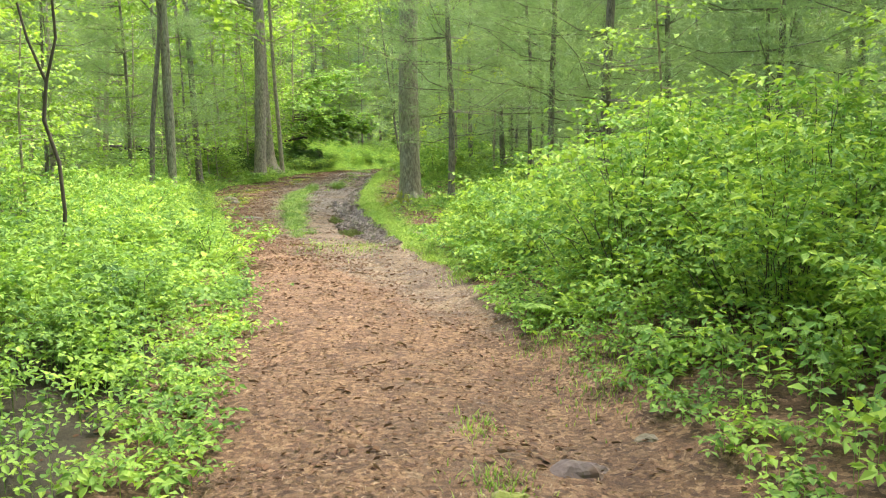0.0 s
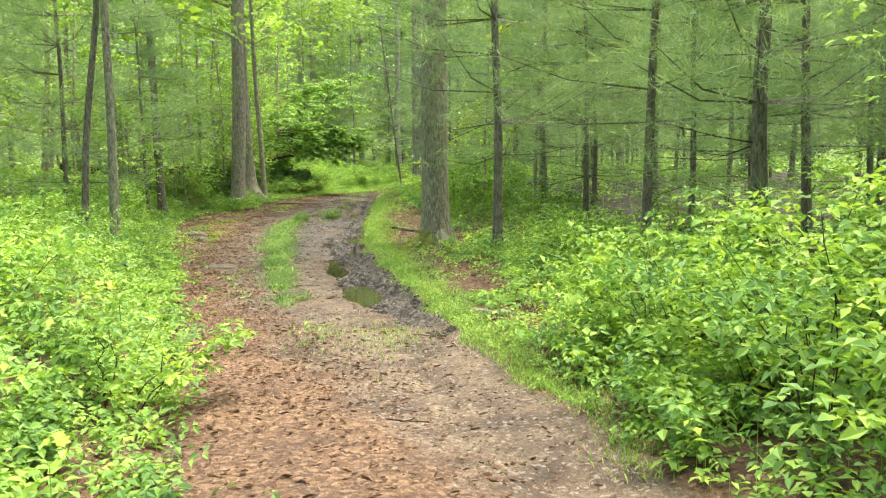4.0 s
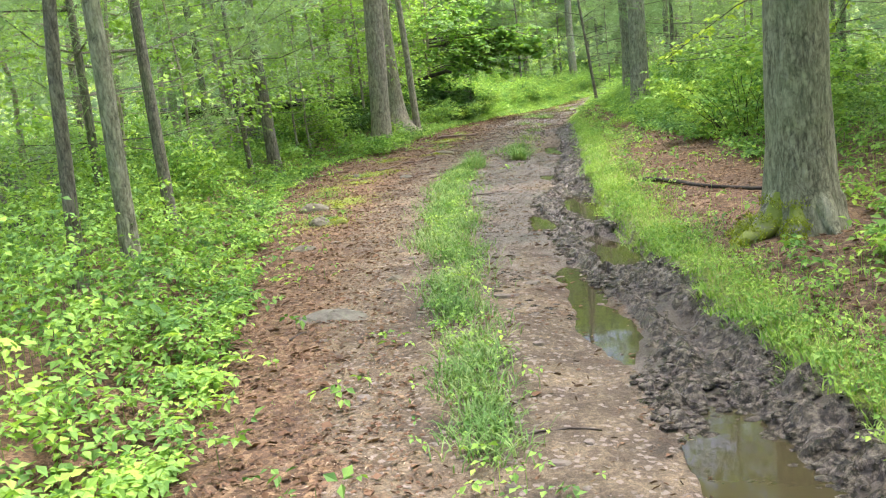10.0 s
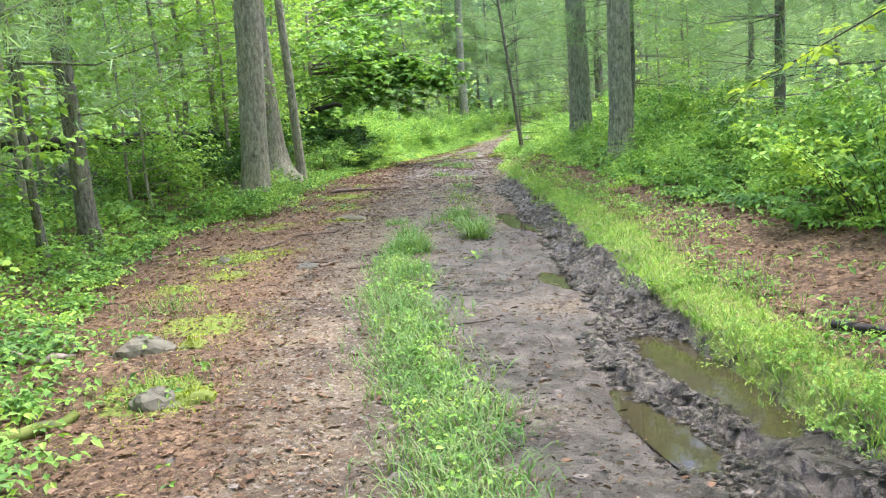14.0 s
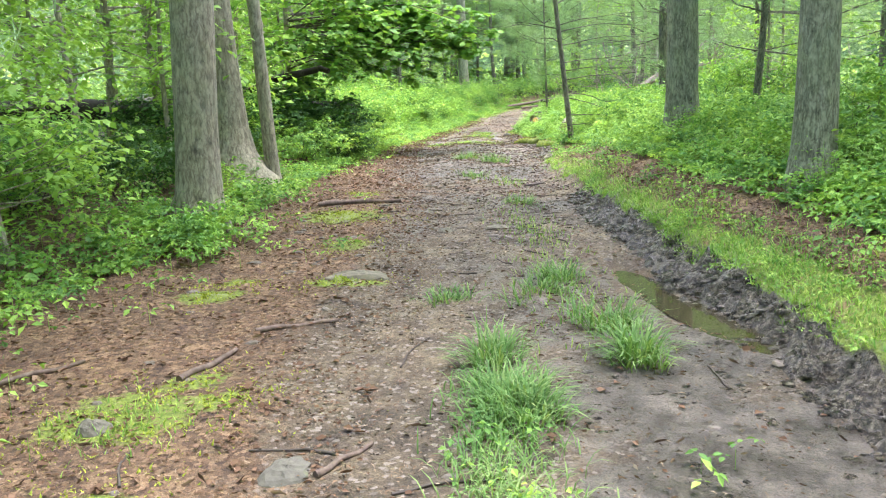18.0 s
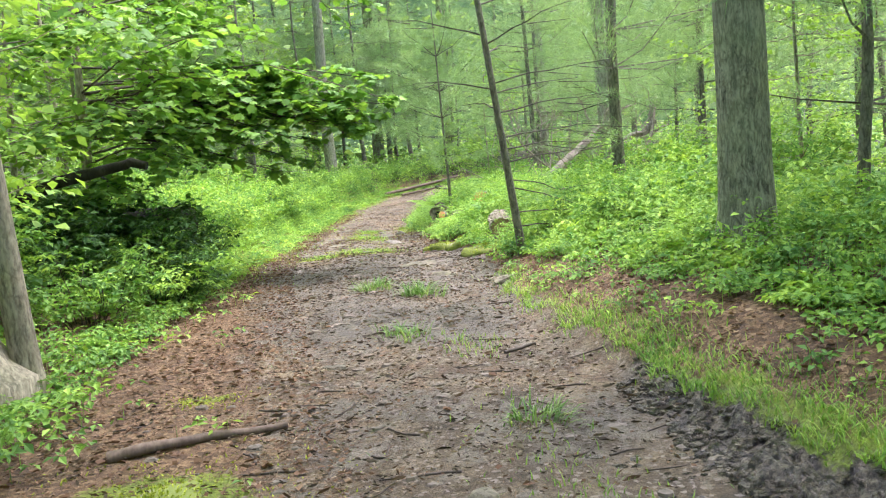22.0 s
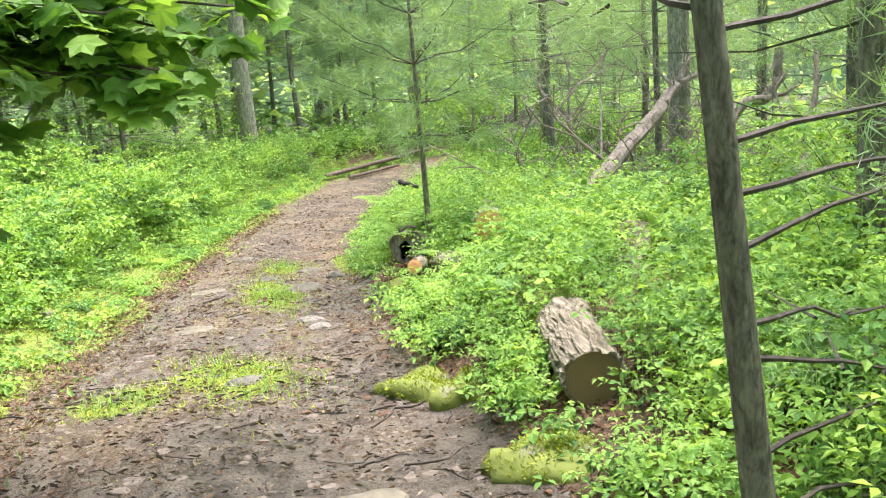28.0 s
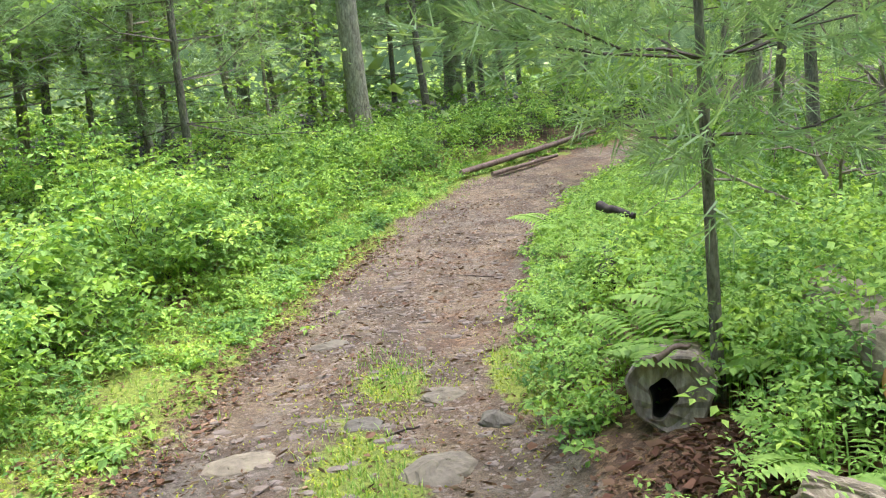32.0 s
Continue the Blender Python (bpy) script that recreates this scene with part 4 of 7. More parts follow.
# More oaks added for the shade of their unseen crowns.
for k, (tx, ty) in enumerate([(7.0, 4.6), (8.2, 11.6), (6.8, 16.4), (-3.3, -1.2), (3.2, -0.9)]):
    oak(tx, ty, 0.13, height=12.5, boughs=34, roots=0, label="oak added in the woods, its broad leafy crown shading the first stretch", seed=230 + k)
# Added crowns above the view: keep sky out of the puddles, shade the far woods.
for k, (tx, ty) in enumerate([(3.6, 27.4), (5.6, 32.2), (2.9, 42.2), (-8.6, 43.2), (0.6, 58.6), (-7.2, 57.2), (-6.9, 48.4), (-9.2, 52.4), (-4.4, 56.2), (0.2, 57.0), (3.4, 59.0), (4.6, 51.0)]):
    oak(tx, ty, 0.14, height=14.5, boughs=36, roots=0, label="tall oak added in the woods, its broad leafy crown blocking the sky", seed=200 + k)
oak(-2.05, 50.2, 0.17, (0, 0), 12, label="broken grey trunk at the bend of the trail", seed=7)
oak(-5.86, 17.5, 0.055, (0.1, 0.0), 9, label="slim dark trunk in a clump of three", seed=8, roots=0, flare=0.3, bark=M_PINE)
oak(-5.4, 17.5, 0.07, (0.01, 0.0), 9, label="slim rough trunk in a clump of three", seed=9, roots=0, flare=0.4)
oak(-6.05, 19.5, 0.06, (-0.03, 0.02), 9, label="slim bare trunk in a clump of three", seed=10, roots=0, flare=0.3, bark=M_PINE)
oak(-7.0, 25.2, 0.1, (-0.03, 0.0), 10, label="dark straight trunk among undergrowth", seed=11, roots=2, flare=0.4, bark=M_PINE)
oak(-7.7, 24.4, 0.06, (-0.05, 0.0), 9, label="thin dark leaning trunk among undergrowth", seed=12, roots=0, flare=0.3, bark=M_PINE)

PINES = [pine_proto(s, h, r, b, 0.45, q, d) for s, h, r, b, q, d in
         ((21, 8.5, 0.07, 1.5, 2.1, 1.3), (22, 7.5, 0.055, 1.2, 2.0, 1.4), (23, 9.0, 0.09, 1.8, 2.2, 1.2), (24, 6.0, 0.045, 1.1, 1.8, 1.5))]
YOUNG = [broad_proto(31, 7.5, 0.06, 1.4, 2.0, 0.12), broad_proto(32, 6.0, 0.045, 1.0, 1.8, 0.11), broad_proto(33, 9.0, 0.085, 1.6, 2.6, 0.13, 26, 13), broad_proto(34, 4.0, 0.03, 0.6, 1.3, 0.1, 16, 10)]

# Pines beside and behind the start are added, mostly unseen, to shade it.
NAMED_PINES = [(-0.8, 52.3, 0, 140), (0.4, 55.0, 2, 60), (-2.0, 55.8, 2, 10), (1.6, 55.8, 1, 250), (3.0, 56.8, 0, 330), (-3.0, 57.6, 2, 200), (-7.3, 20.4, 1, 80), (-8.2, 18.0, 3, 10), (-6.9, 23.9, 3, 200), (-5.6, 48.6, 3, 30), (-7.9, 46.9, 1, 120), (-6.4, 55.4, 0, 20), (-9.6, 45.6, 2, 310), (6.2, 11.0, 2, 30), (7.2, 14.4, 0, 110), (5.9, 17.2, 1, 210), (6.6, 5.8, 2, 300), (7.6, 9.2, 0, 20), (4.9, 19.2, 3, 160), (5.4, 3.4, 0, 250), (-6.4, 2.2, 0, 45), (-6.2, 4.4, 2, 145), (6.9, 18.8, 2, 85), (5.9, 23.2, 0, 10), (4.4, 1.0, 0, 20), (3.9, -2.0, 2, 120), (-4.3, -1.8, 1, 50), (0.25, 16.3, 0, 40), (2.1, 19.6, 1, 10), (1.64, 21.4, 0, 200), (2.5, 21.0, 3, 80), (3.65, 20.8, 2, 300), (0.53, 36.2, 2, 30), (3.2, 38.8, 1, 130),
               (0.0, 30.9, 3, 20), (2.6, 13.0, 2, 10), (4.2, 15.5, 0, 60), (3.4, 17.8, 1, 140), (4.6, 11.6, 1, 15), (5.6, 8.6, 0, 75), (5.2, 13.4, 3, 175), (3.2, 24.2, 0, 100), (2.3, 26.8, 1, 33), (1.9, 29.3, 2, 250), (3.0, 33.6, 0, 5),
               (2.4, 45.2, 0, 66), (3.6, 44.0, 1, 190), (4.4, 40.9, 2, 10), (3.2, 47.6, 0, 300), (-1.3, 53.8, 1, 40), (-3.6, 54.6, 0, 140), (-5.2, 51.6, 1, 200), (-4.2, 47.6, 1, 20), (-6.3, 46.0, 0, 70), (0.8, 56.0, 0, 90), (2.6, 54.2, 3, 20), (-6.6, 50.0, 0, 10), (-8.4, 46.2, 1, 80), (-8.9, 50.6, 0, 190), (-6.0, 53.6, 2, 260), (-10.2, 48.4, 1, 30), (-2.6, 52.2, 1, 300), (5.2, 54.6, 1, 130), (7.0, 52.4, 3, 70), (0.4, 53.4, 3, 280), (-7.6, 48.9, 2, 30)]
for px, py, k, turn in NAMED_PINES:
    place(PINES[k], px, py, turn)

# The first four are added out of view to shade the start.
NAMED_YOUNG = [(-2.7, 0.1, 2, 0.9), (-2.4, -1.7, 0, 1.0), (2.7, -0.6, 1, 1.0), (-4.4, 0.4, 2, 1.0), (-3.9, 3.4, 3, 1.0), (-7.0, 31.8, 3, 1.2), (-6.9, 33.5, 1, 1.0), (-7.9, 34.7, 2, 0.9), (-9.3, 31.0, 0, 1.2), (-6.9, 27.0, 3, 0.7), (-7.3, 37.6, 1, 1.1), (-5.6, 5.6, 2, 1.1), (-7.6, 30.5, 1, 1.0), (-8.2, 33.2, 0, 1.0), (-6.9, 39.0, 0, 1.0), (-9.3, 37.0, 2, 1.0), (-4.9, 49.0, 0, 1.0), (-7.2, 44.8, 2, 1.0), (-7.3, 27.4, 3, 0.8), (-9.0, 28.8, 1, 1.1),
               (0.35, 21.6, 3, 0.85), (1.2, 33.2, 3, 0.8), (-4.2, 52.5, 2, 1.0), (-6.6, 49.0, 2, 1.0), (-6.5, 47.5, 1, 1.0), (1.9, 47.8, 3, 1.0), (-10.5, 33.5, 0, 1.1), (-8.6, 41.5, 1, 1.1), (-5.0, 10.4, 3, 0.7),
               (-7.0, 12.5, 1, 0.8), (-8.5, 16.0, 1, 1.0), (-9.6, 21.5, 0, 1.0), (2.6, 9.4, 3, 0.75), (3.9, 6.4, 3, 0.7), (-2.2, 55.5, 2, 1.0), (-9.0, 47.0, 2, 1.2), (-6.8, 34.3, 3, 1.0), (2.6, 36.0, 3, 1.0), (-7.9, 36.0, 1, 0.9), (-6.7, 32.6, 3, 0.9), (-6.3, 37.6, 3, 1.1), (-7.4, 40.6, 3, 1.1), (-3.4, 50.6, 3, 1.0), (-4.6, 50.2, 1, 0.9), (-8.4, 31.6, 3, 1.1), (-8.6, 19.0, 3, 1.2), (-9.5, 24.5, 2, 1.0), (-7.8, 21.7, 3, 1.1), (-10.6, 17.4, 0, 1.1), (-8.2, 26.4, 1, 1.0), (-10.2, 28.6, 2, 1.1), (-7.2, 22.9, 3, 0.9), (-9.0, 13.6, 2, 0.9), (-7.6, 10.2, 1, 0.9)]
for px, py, k, s in NAMED_YOUNG:
    place(YOUNG[k], px, py, (px * 131 + py * 71) % 360, s)
taken = [(q[0], q[1]) for q in NAMED_PINES + NAMED_YOUNG]
rng = np.random.default_rng(77)
count = 0
for tries in range(6000):
    px, py = rng.uniform(-26, 20), rng.uniform(-6, 66)
    l, r = float(EDGE_L(py)), float(EDGE_R(py))
    gap = max(l - px, px - r)
    if gap < (2.6 if px > r else 5.5 if py < 25 else 3.6) or gap > 17 or min((px - a) ** 2 + (py - b) ** 2 for a, b in taken) < 1.95**2:
        continue
    if (px > r and 28 < py < 45 and gap < 5) or (abs(px) < 4 and py < -1):
        continue
    taken.append((px, py))
    broad = rng.random() < (0.5 if px < l and py > 9 else 0.16)
    turn, s = rng.uniform(0, 360), rng.uniform(0.8, 1.3)
    tilt = (rng.normal(0, 1.5), rng.normal(0, 1.5))
    place(YOUNG[rng.integers(4)] if broad else PINES[rng.integers(4)], px, py, turn, s, tilt)
    count += 1
    if count >= 112:
        break
for proto in PINES + YOUNG:
    drop(proto)

# ---- shrubs ----
SHRUBS = [shrub_proto(41, 1.7, 1.05, 32, 22, 6, 0.07, M_UNDER_R, "tall leafy shrub with fresh yellow-green leaves"),
          shrub_proto(42, 1.2, 0.9, 26, 18, 6, 0.066, M_UNDER_R, "bushy green shrub at the trail's edge"),
          shrub_proto(43, 0.75, 0.65, 18, 12, 6, 0.062, M_UNDER, "low green shrub with small leaves")]
for px, py, k, s in [(2.1, 5.2, 0, 0.85), (1.6, 6.9, 0, 1.0), (2.9, 6.3, 0, 1.1), (1.25, 8.6, 1, 1.0), (2.3, 8.3, 0, 1.05), (3.4, 8.6, 0, 1.15), (1.0, 10.2, 1, 0.95), (2.0, 10.3, 1, 1.1),
                     (3.2, 10.6, 0, 1.0), (2.7, 4.0, 1, 0.9), (3.6, 5.0, 0, 1.0), (4.5, 7.0, 0, 1.1), (4.4, 9.6, 0, 1.1), (2.3, 2.6, 2, 0.9), (3.4, 3.0, 1, 1.0),
                     (-2.6, 9.5, 2, 1.0), (-3.3, 8.0, 1, 0.8), (-3.9, 10.5, 1, 0.9), (-4.6, 7.6, 0, 0.8), (-2.3, 6.0, 2, 0.8), (-4.9, 12.6, 2, 1.0), (-3.0, 4.6, 1, 0.7),
                     (-5.2, 9.8, 0, 0.9), (-5.8, 14.5, 1, 1.0), (-6.9, 20.8, 1, 1.0), (-8.2, 22.5, 1, 1.1), (-7.6, 28.5, 1, 1.0), (-6.6, 33.0, 1, 1.0),
                     (-5.6, 40.3, 1, 1.0), (-4.9, 42.0, 1, 1.0), (-4.2, 43.9, 1, 1.0), (-5.8, 43.2, 0, 0.9), (-6.6, 41.4, 0, 0.9), (-3.7, 45.9, 2, 1.1), (-6.2, 38.9, 1, 1.0), (-5.1, 45.6, 0, 0.8),
                     (-0.1, 22.2, 1, 1.0), (0.7, 23.4, 1, 1.1), (0.2, 25.2, 2, 1.1), (-0.4, 27.9, 2, 1.0), (0.6, 28.8, 1, 1.0), (0.3, 32.8, 2, 1.1), (-0.6, 33.0, 2, 0.9), (0.9, 33.4, 1, 1.0),
                     (0.2, 36.1, 2, 0.9), (0.9, 38.0, 2, 0.9), (1.7, 37.4, 1, 1.0), (0.6, 42.6, 2, 0.8), (1.6, 44.4, 2, 1.0), (2.4, 46.0, 2, 0.9), (1.8, 42.8, 2, 0.9), (-4.6, 41.0, 1, 0.75), (-4.4, 42.4, 2, 1.1), (-3.9, 44.1, 2, 1.1), (-3.3, 45.7, 2, 1.0), (-5.2, 39.2, 2, 1.1), (-4.7, 46.3, 1, 0.9), (-5.3, 38.4, 1, 0.8), (-5.0, 40.0, 1, 0.75), (-5.6, 41.6, 1, 0.9), (2.1, 39.9, 1, 0.9), (1.7, 47.0, 2, 1.0), (2.5, 47.8, 2, 1.1), (3.4, 48.2, 2, 1.1), (4.4, 48.6, 1, 0.9), (5.6, 49.4, 1, 0.9), (6.8, 50.2, 1, 0.9), (0.6, 51.4, 2, 1.0), (1.8, 52.6, 1, 0.8), (3.4, 53.4, 1, 0.9), (-0.4, 50.6, 2, 0.9),
                     (-0.7, 35.3, 2, 0.7), (1.5, 20.0, 2, 1.0), (1.3, 17.6, 2, 0.9), (1.1, 14.6, 2, 1.0), (1.9, 12.4, 2, 1.1), (-5.2, 33.9, 2, 1.0), (-5.6, 32.8, 2, 0.9), (-5.5, 35.0, 2, 1.0), (-5.0, 37.6, 1, 0.9), (-5.9, 36.9, 1, 0.9), (-2.9, 48.2, 2, 1.0), (-2.2, 49.4, 2, 0.9), (-3.7, 48.8, 1, 0.9), (-1.3, 50.6, 2, 0.9), (0.0, 52.0, 2, 0.9)]:
    place(SHRUBS[k], px, py, (px * 97 + py * 53) % 360, s)
# These shrubs have the brush pile's shade in their leaf colour.
BRUSH = shrub_proto(44, 1.0, 0.9, 22, 13, 6, 0.085, M_BRUSH, "leaves over a brush pile, coloured dark for the shade there", "brush_shrub")
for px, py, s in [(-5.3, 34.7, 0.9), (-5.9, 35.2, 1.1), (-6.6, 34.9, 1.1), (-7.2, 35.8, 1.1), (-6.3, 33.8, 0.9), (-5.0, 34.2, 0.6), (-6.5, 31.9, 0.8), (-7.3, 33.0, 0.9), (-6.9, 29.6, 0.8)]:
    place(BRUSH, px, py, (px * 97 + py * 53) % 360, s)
drop(BRUSH)
for proto in SHRUBS:
    drop(proto)


# ---- undergrowth, grass and litter ----
CLEAR = [(-1.25, 39.85, 0.34), (-1.08, 40.25, 0.22), (-0.98, 40.5, 0.2), (-1.42, 39.5, 0.2), (-0.62, 39.2, 0.28), (-0.75, 38.95, 0.2), (-0.16, 37.3, 0.25), (-1.35, 39.0, 0.2), (-1.4, 35.4, 0.24), (-1.27, 35.8, 0.2), (-1.15, 36.15, 0.2), (-1.02, 36.5, 0.2), (-1.75, 36.75, 0.3), (-1.4, 35.8, 0.16), (-3.2, 46.7, 0.3), (-0.62, 39.2, 0.25), (-0.85, 37.6, 0.22), (-0.95, 41.2, 0.2),
         (-0.85, 17.4, 0.4), (-0.15, 39.45, 0.26), (0.15, 39.65, 0.2), (0.45, 39.9, 0.26), (0.75, 40.1, 0.28), (-1.1, 39.1, 0.16), (-0.95, 38.85, 0.16), (-0.95, 38.55, 0.2),
         (-0.4, 37.05, 0.2)]


def open_spots(pts):
    """Which places are not kept free for stones, logs and roots."""
    ok = np.ones(len(pts), bool)
    for x, y, r in CLEAR:
        ok &= np.hypot(pts[:, 0] - x, pts[:, 1] - y) > r
    return ok


def undergrowth(name, pts, heights, material, label, seed, size=0.07, twig=7, per=5, shape=OVATE, faces=OVATE_F, wide=0.62):
    rng = np.random.default_rng(seed)
    free = open_spots(pts)
    pts, heights = pts[free], heights[free]
    x, y, h = np.repeat(pts[:, 0], twig), np.repeat(pts[:, 1], twig), np.repeat(heights, twig)
    z = land(x, y)
    a = rng.uniform(0, 2 * np.pi, len(x))
    top = rng.uniform(0.35, 1.0, len(x)) ** 0.8 * h
    L = rng.uniform(0.04, 0.3, len(x)) * (0.55 + 0.9 * h)
    root = np.stack([x + np.cos(a) * 0.02, y + np.sin(a) * 0.02, z + top * 0.55], -1)
    tip = np.stack([x + np.cos(a) * L, y + np.sin(a) * L, z + top], -1)
    bag = Bag()
    whorls(bag, root, tip, per, size, rng, shape, faces, wide)
    n = len(pts)
    zb = land(pts[:, 0], pts[:, 1])
    foot = np.stack([pts[:, 0], pts[:, 1], zb - 0.03], -1)
    top = np.stack([pts[:, 0], pts[:, 1], zb + heights * 0.85], -1)
    spread = np.array([[1, 0, 0], [-0.5, 0.87, 0], [-0.5, -0.87, 0]]) * 0.002
    v = np.stack([foot + q for q in spread] + [top + q * 0.6 for q in spread], 1)
    f = np.array([[0, 1, 4, 3], [1, 2, 5, 4], [2, 0, 3, 5]])
    bag.add(v, (f[None] + (np.arange(n) * 6)[:, None, None]).reshape(-1, 4))
    return tagged(new(name, bag.mesh(name, material)), label, "undergrowth", kind="stuff")


rng = np.random.default_rng(5)


def near_plants(name, n, label, seed, place_at, y0, y1, late):
    """Leafy plants beside the trail; those right at the edge have fuller leaves."""
    r = np.random.default_rng(seed)
    y = np.where(r.random(n) < late, r.uniform(22, y1, n), r.uniform(y0, y1, n))
    d = -0.12 + 2.4 * r.uniform(0, 1, n) ** 1.25
    h = (0.13 + 0.33 * sstep(0, 1.0, d)) * r.uniform(0.6, 1.3, n) * (1 - 0.2 * sstep(41, 44, y)) * (1 - 0.3 * sstep(22, 25, y) * (1 - sstep(31, 33, y)))
    if seed == 51:
        h = h * (1 + 0.4 * sstep(8, 11, y) * (1 - sstep(22, 25, y)) * sstep(0.2, 0.7, d))
        h = np.where(y > 35, (0.07 + 0.5 * sstep(0.3, 0.8, d)) * r.uniform(0.6, 1.3, n), h)
    if seed == 56:
        thin = (y < 34) | (y > 44) | (r.random(n) > 0.15)
        y, d, h = y[thin], d[thin], h[thin]
    if seed == 51:
        thin = ((y > 4.6) | (r.random(n) > 0.12)) & ((y < 36.5) | (y > 43) | (d > 0.42) | (r.random(n) > 0.65))
        y, d, h = y[thin], d[thin], h[thin]
    close = (d < 1.1) & ((y < 6) | ((y > 30) & (y < 42) & (seed == 56)))
    for tag, sel, shape, faces in (("", (d < 1.0) & ~close, OVATE, OVATE_F), ("_edge", close, LEAF, LEAF_F), ("_deep", (d >= 1.0) & ~close, DIAMOND, DIAMOND_F)):
        undergrowth(name + tag, np.stack([place_at(y[sel], d[sel]), y[sel]], -1), h[sel], M_UNDER, label, seed + 1, 0.04 if tag == "_edge" else 0.054, 10 if tag == "_edge" else 7, 5, shape, faces)


r = np.random.default_rng(58)
base_pts = np.stack([np.concatenate([r.normal(-5.8, 0.25, 45), r.uniform(-6.6, -5.6, 50), r.normal(-5.6, 0.2, 15)]), np.concatenate([r.normal(28.1, 0.25, 45), r.uniform(27.2, 28.8, 50), r.normal(30.0, 0.3, 15)])], -1)
undergrowth("undergrowth_by_oak", base_pts, r.uniform(0.12, 0.36, 110), M_UNDER, "leafy green plants round the foot of an oak", 59, 0.056)
r = np.random.default_rng(68)
y = r.uniform(1.5, 11, 460)
undergrowth("undergrowth_at_bushes", np.stack([EDGE_R(y) + 0.15 + 2.3 * r.uniform(0, 1, 460) ** 0.9, y], -1), r.uniform(0.15, 0.55, 460), M_UNDER_R, "green seedlings and low leaves under the bushes", 69, 0.06, 8, 5)
r = np.random.default_rng(83)
y = r.uniform(34.2, 43, 800)
x = EDGE_R(y) + 0.12 + 2.6 * r.uniform(0, 1, 800) ** 1.1
undergrowth("undergrowth_at_logs", np.stack([x, y], -1), (0.12 + 0.4 * sstep(0.1, 1.0, x - EDGE_R(y))) * r.uniform(0.6, 1.2, 800), M_UNDER_R, "bright green leafy plants round sawn logs", 84, 0.042, 10, 5)
y = r.uniform(8.5, 34, 900)
x = EDGE_R(y) + STRIP(y) + r.uniform(0, 1, 900) * (LITTER_R(y) - STRIP(y) + 0.3)
near = lattice(x, y, 0.8, 85) > -0.1
undergrowth("litter_seedlings", np.stack([x, y], -1)[near], r.uniform(0.04, 0.16, 900)[near], M_UNDER, "small green seedlings among fallen leaves", 86, 0.042, 4, 3)
r = np.random.default_rng(93)
y = np.concatenate([r.uniform(34.5, 42.5, 230), r.uniform(6, 34, 230)])
x = np.where(np.arange(460) < 230, EDGE_R(y) + 0.5 + 2.2 * r.uniform(0, 1, 460), EDGE_L(y) - 0.1 - 1.5 * r.uniform(0, 1, 460))
undergrowth("maple_seedlings", np.stack([x, y], -1), r.uniform(0.22, 0.5, 460), M_UNDER, "bright green lobed maple seedlings among low plants", 94, 0.062, 4, 4, MAPLE5, MAPLE5_F, 0.9)
y = np.concatenate([r.uniform(34.3, 45, 1500), r.uniform(9, 33, 380), r.uniform(20, 33, 620)])
x = EDGE_R(y) + 0.1 + np.where(np.arange(2500) < 1500, 0, LITTER_R(y)) + 2.4 * r.uniform(0, 1, 2500)
undergrowth("feathery_plants", np.stack([x, y], -1), np.interp(x - EDGE_R(y), [0, 0.6], [0.16, 0.4]) * r.uniform(0.5, 1.3, 2500), M_FERN, "light green feathery low plants", 95, 0.032, 7, 9, DIAMOND, DIAMOND_F, 0.4)
near_plants("undergrowth_left", 4500, "dense knee-high green plants covering the forest floor", 51, lambda y, d: EDGE_L(y) - d, -1, 53, 0.0)
r = np.random.default_rng(171)
y = r.uniform(8.5, 17, 620)
x = EDGE_R(y) + STRIP(y) + 0.12 + 2.6 * r.uniform(0, 1, 620) ** 0.8
thin = lattice(x, y, 0.7, 172) + 0.75 * (x - EDGE_R(y) - STRIP(y)) - np.interp(y, [13, 17], [0, 0.9]) > 0.0
undergrowth("undergrowth_by_grass", np.stack([x, y], -1)[thin], (np.interp(x - EDGE_R(y), [0.4, 2.5], [0.09, 0.36]) * r.uniform(0.6, 1.3, 620))[thin], M_UNDER_R, "low green leafy plants behind the grass strip", 173, 0.058, 7, 5)
r = np.random.default_rng(271)
y = np.concatenate([r.uniform(36, 50, 1000), r.uniform(4.6, 9, 520)])
d = 0.45 + 1.6 * r.uniform(0, 1, 1520)
undergrowth("undergrowth_left_tall", np.stack([EDGE_L(y) - d, y], -1), (0.14 + 0.4 * sstep(0.25, 1.0, d)) * r.uniform(0.6, 1.25, 1520), M_UNDER, "lush green leafy plants beside the trail", 272, 0.058, 7, 5)
y = r.uniform(36, 50, 1300)
d = -0.1 + 1.1 * r.uniform(0, 1, 1300)
free = lattice(EDGE_L(y) - d, y, 0.5, 275) + 0.9 * d > 0.05
undergrowth("verge_plants", np.stack([EDGE_L(y) - d, y], -1)[free], ((0.04 + 0.13 * np.clip(d, 0, 1)) * r.uniform(0.7, 1.3, 1300))[free], M_UNDER_R, "low carpet of small green leaves along the trail", 274, 0.036, 6, 4)
y = r.uniform(22, 34, 700)
d = 0.1 + 1.5 * r.uniform(0, 1, 700)
undergrowth("undergrowth_right_tall", np.stack([EDGE_R(y) + np.maximum(STRIP(y), LITTER_R(y)) + d, y], -1), (0.16 + 0.28 * sstep(0.1, 0.8, d)) * r.uniform(0.6, 1.25, 700), M_UNDER_R, "lush yellow-green leafy plants on the low bank", 273, 0.06, 7, 5)
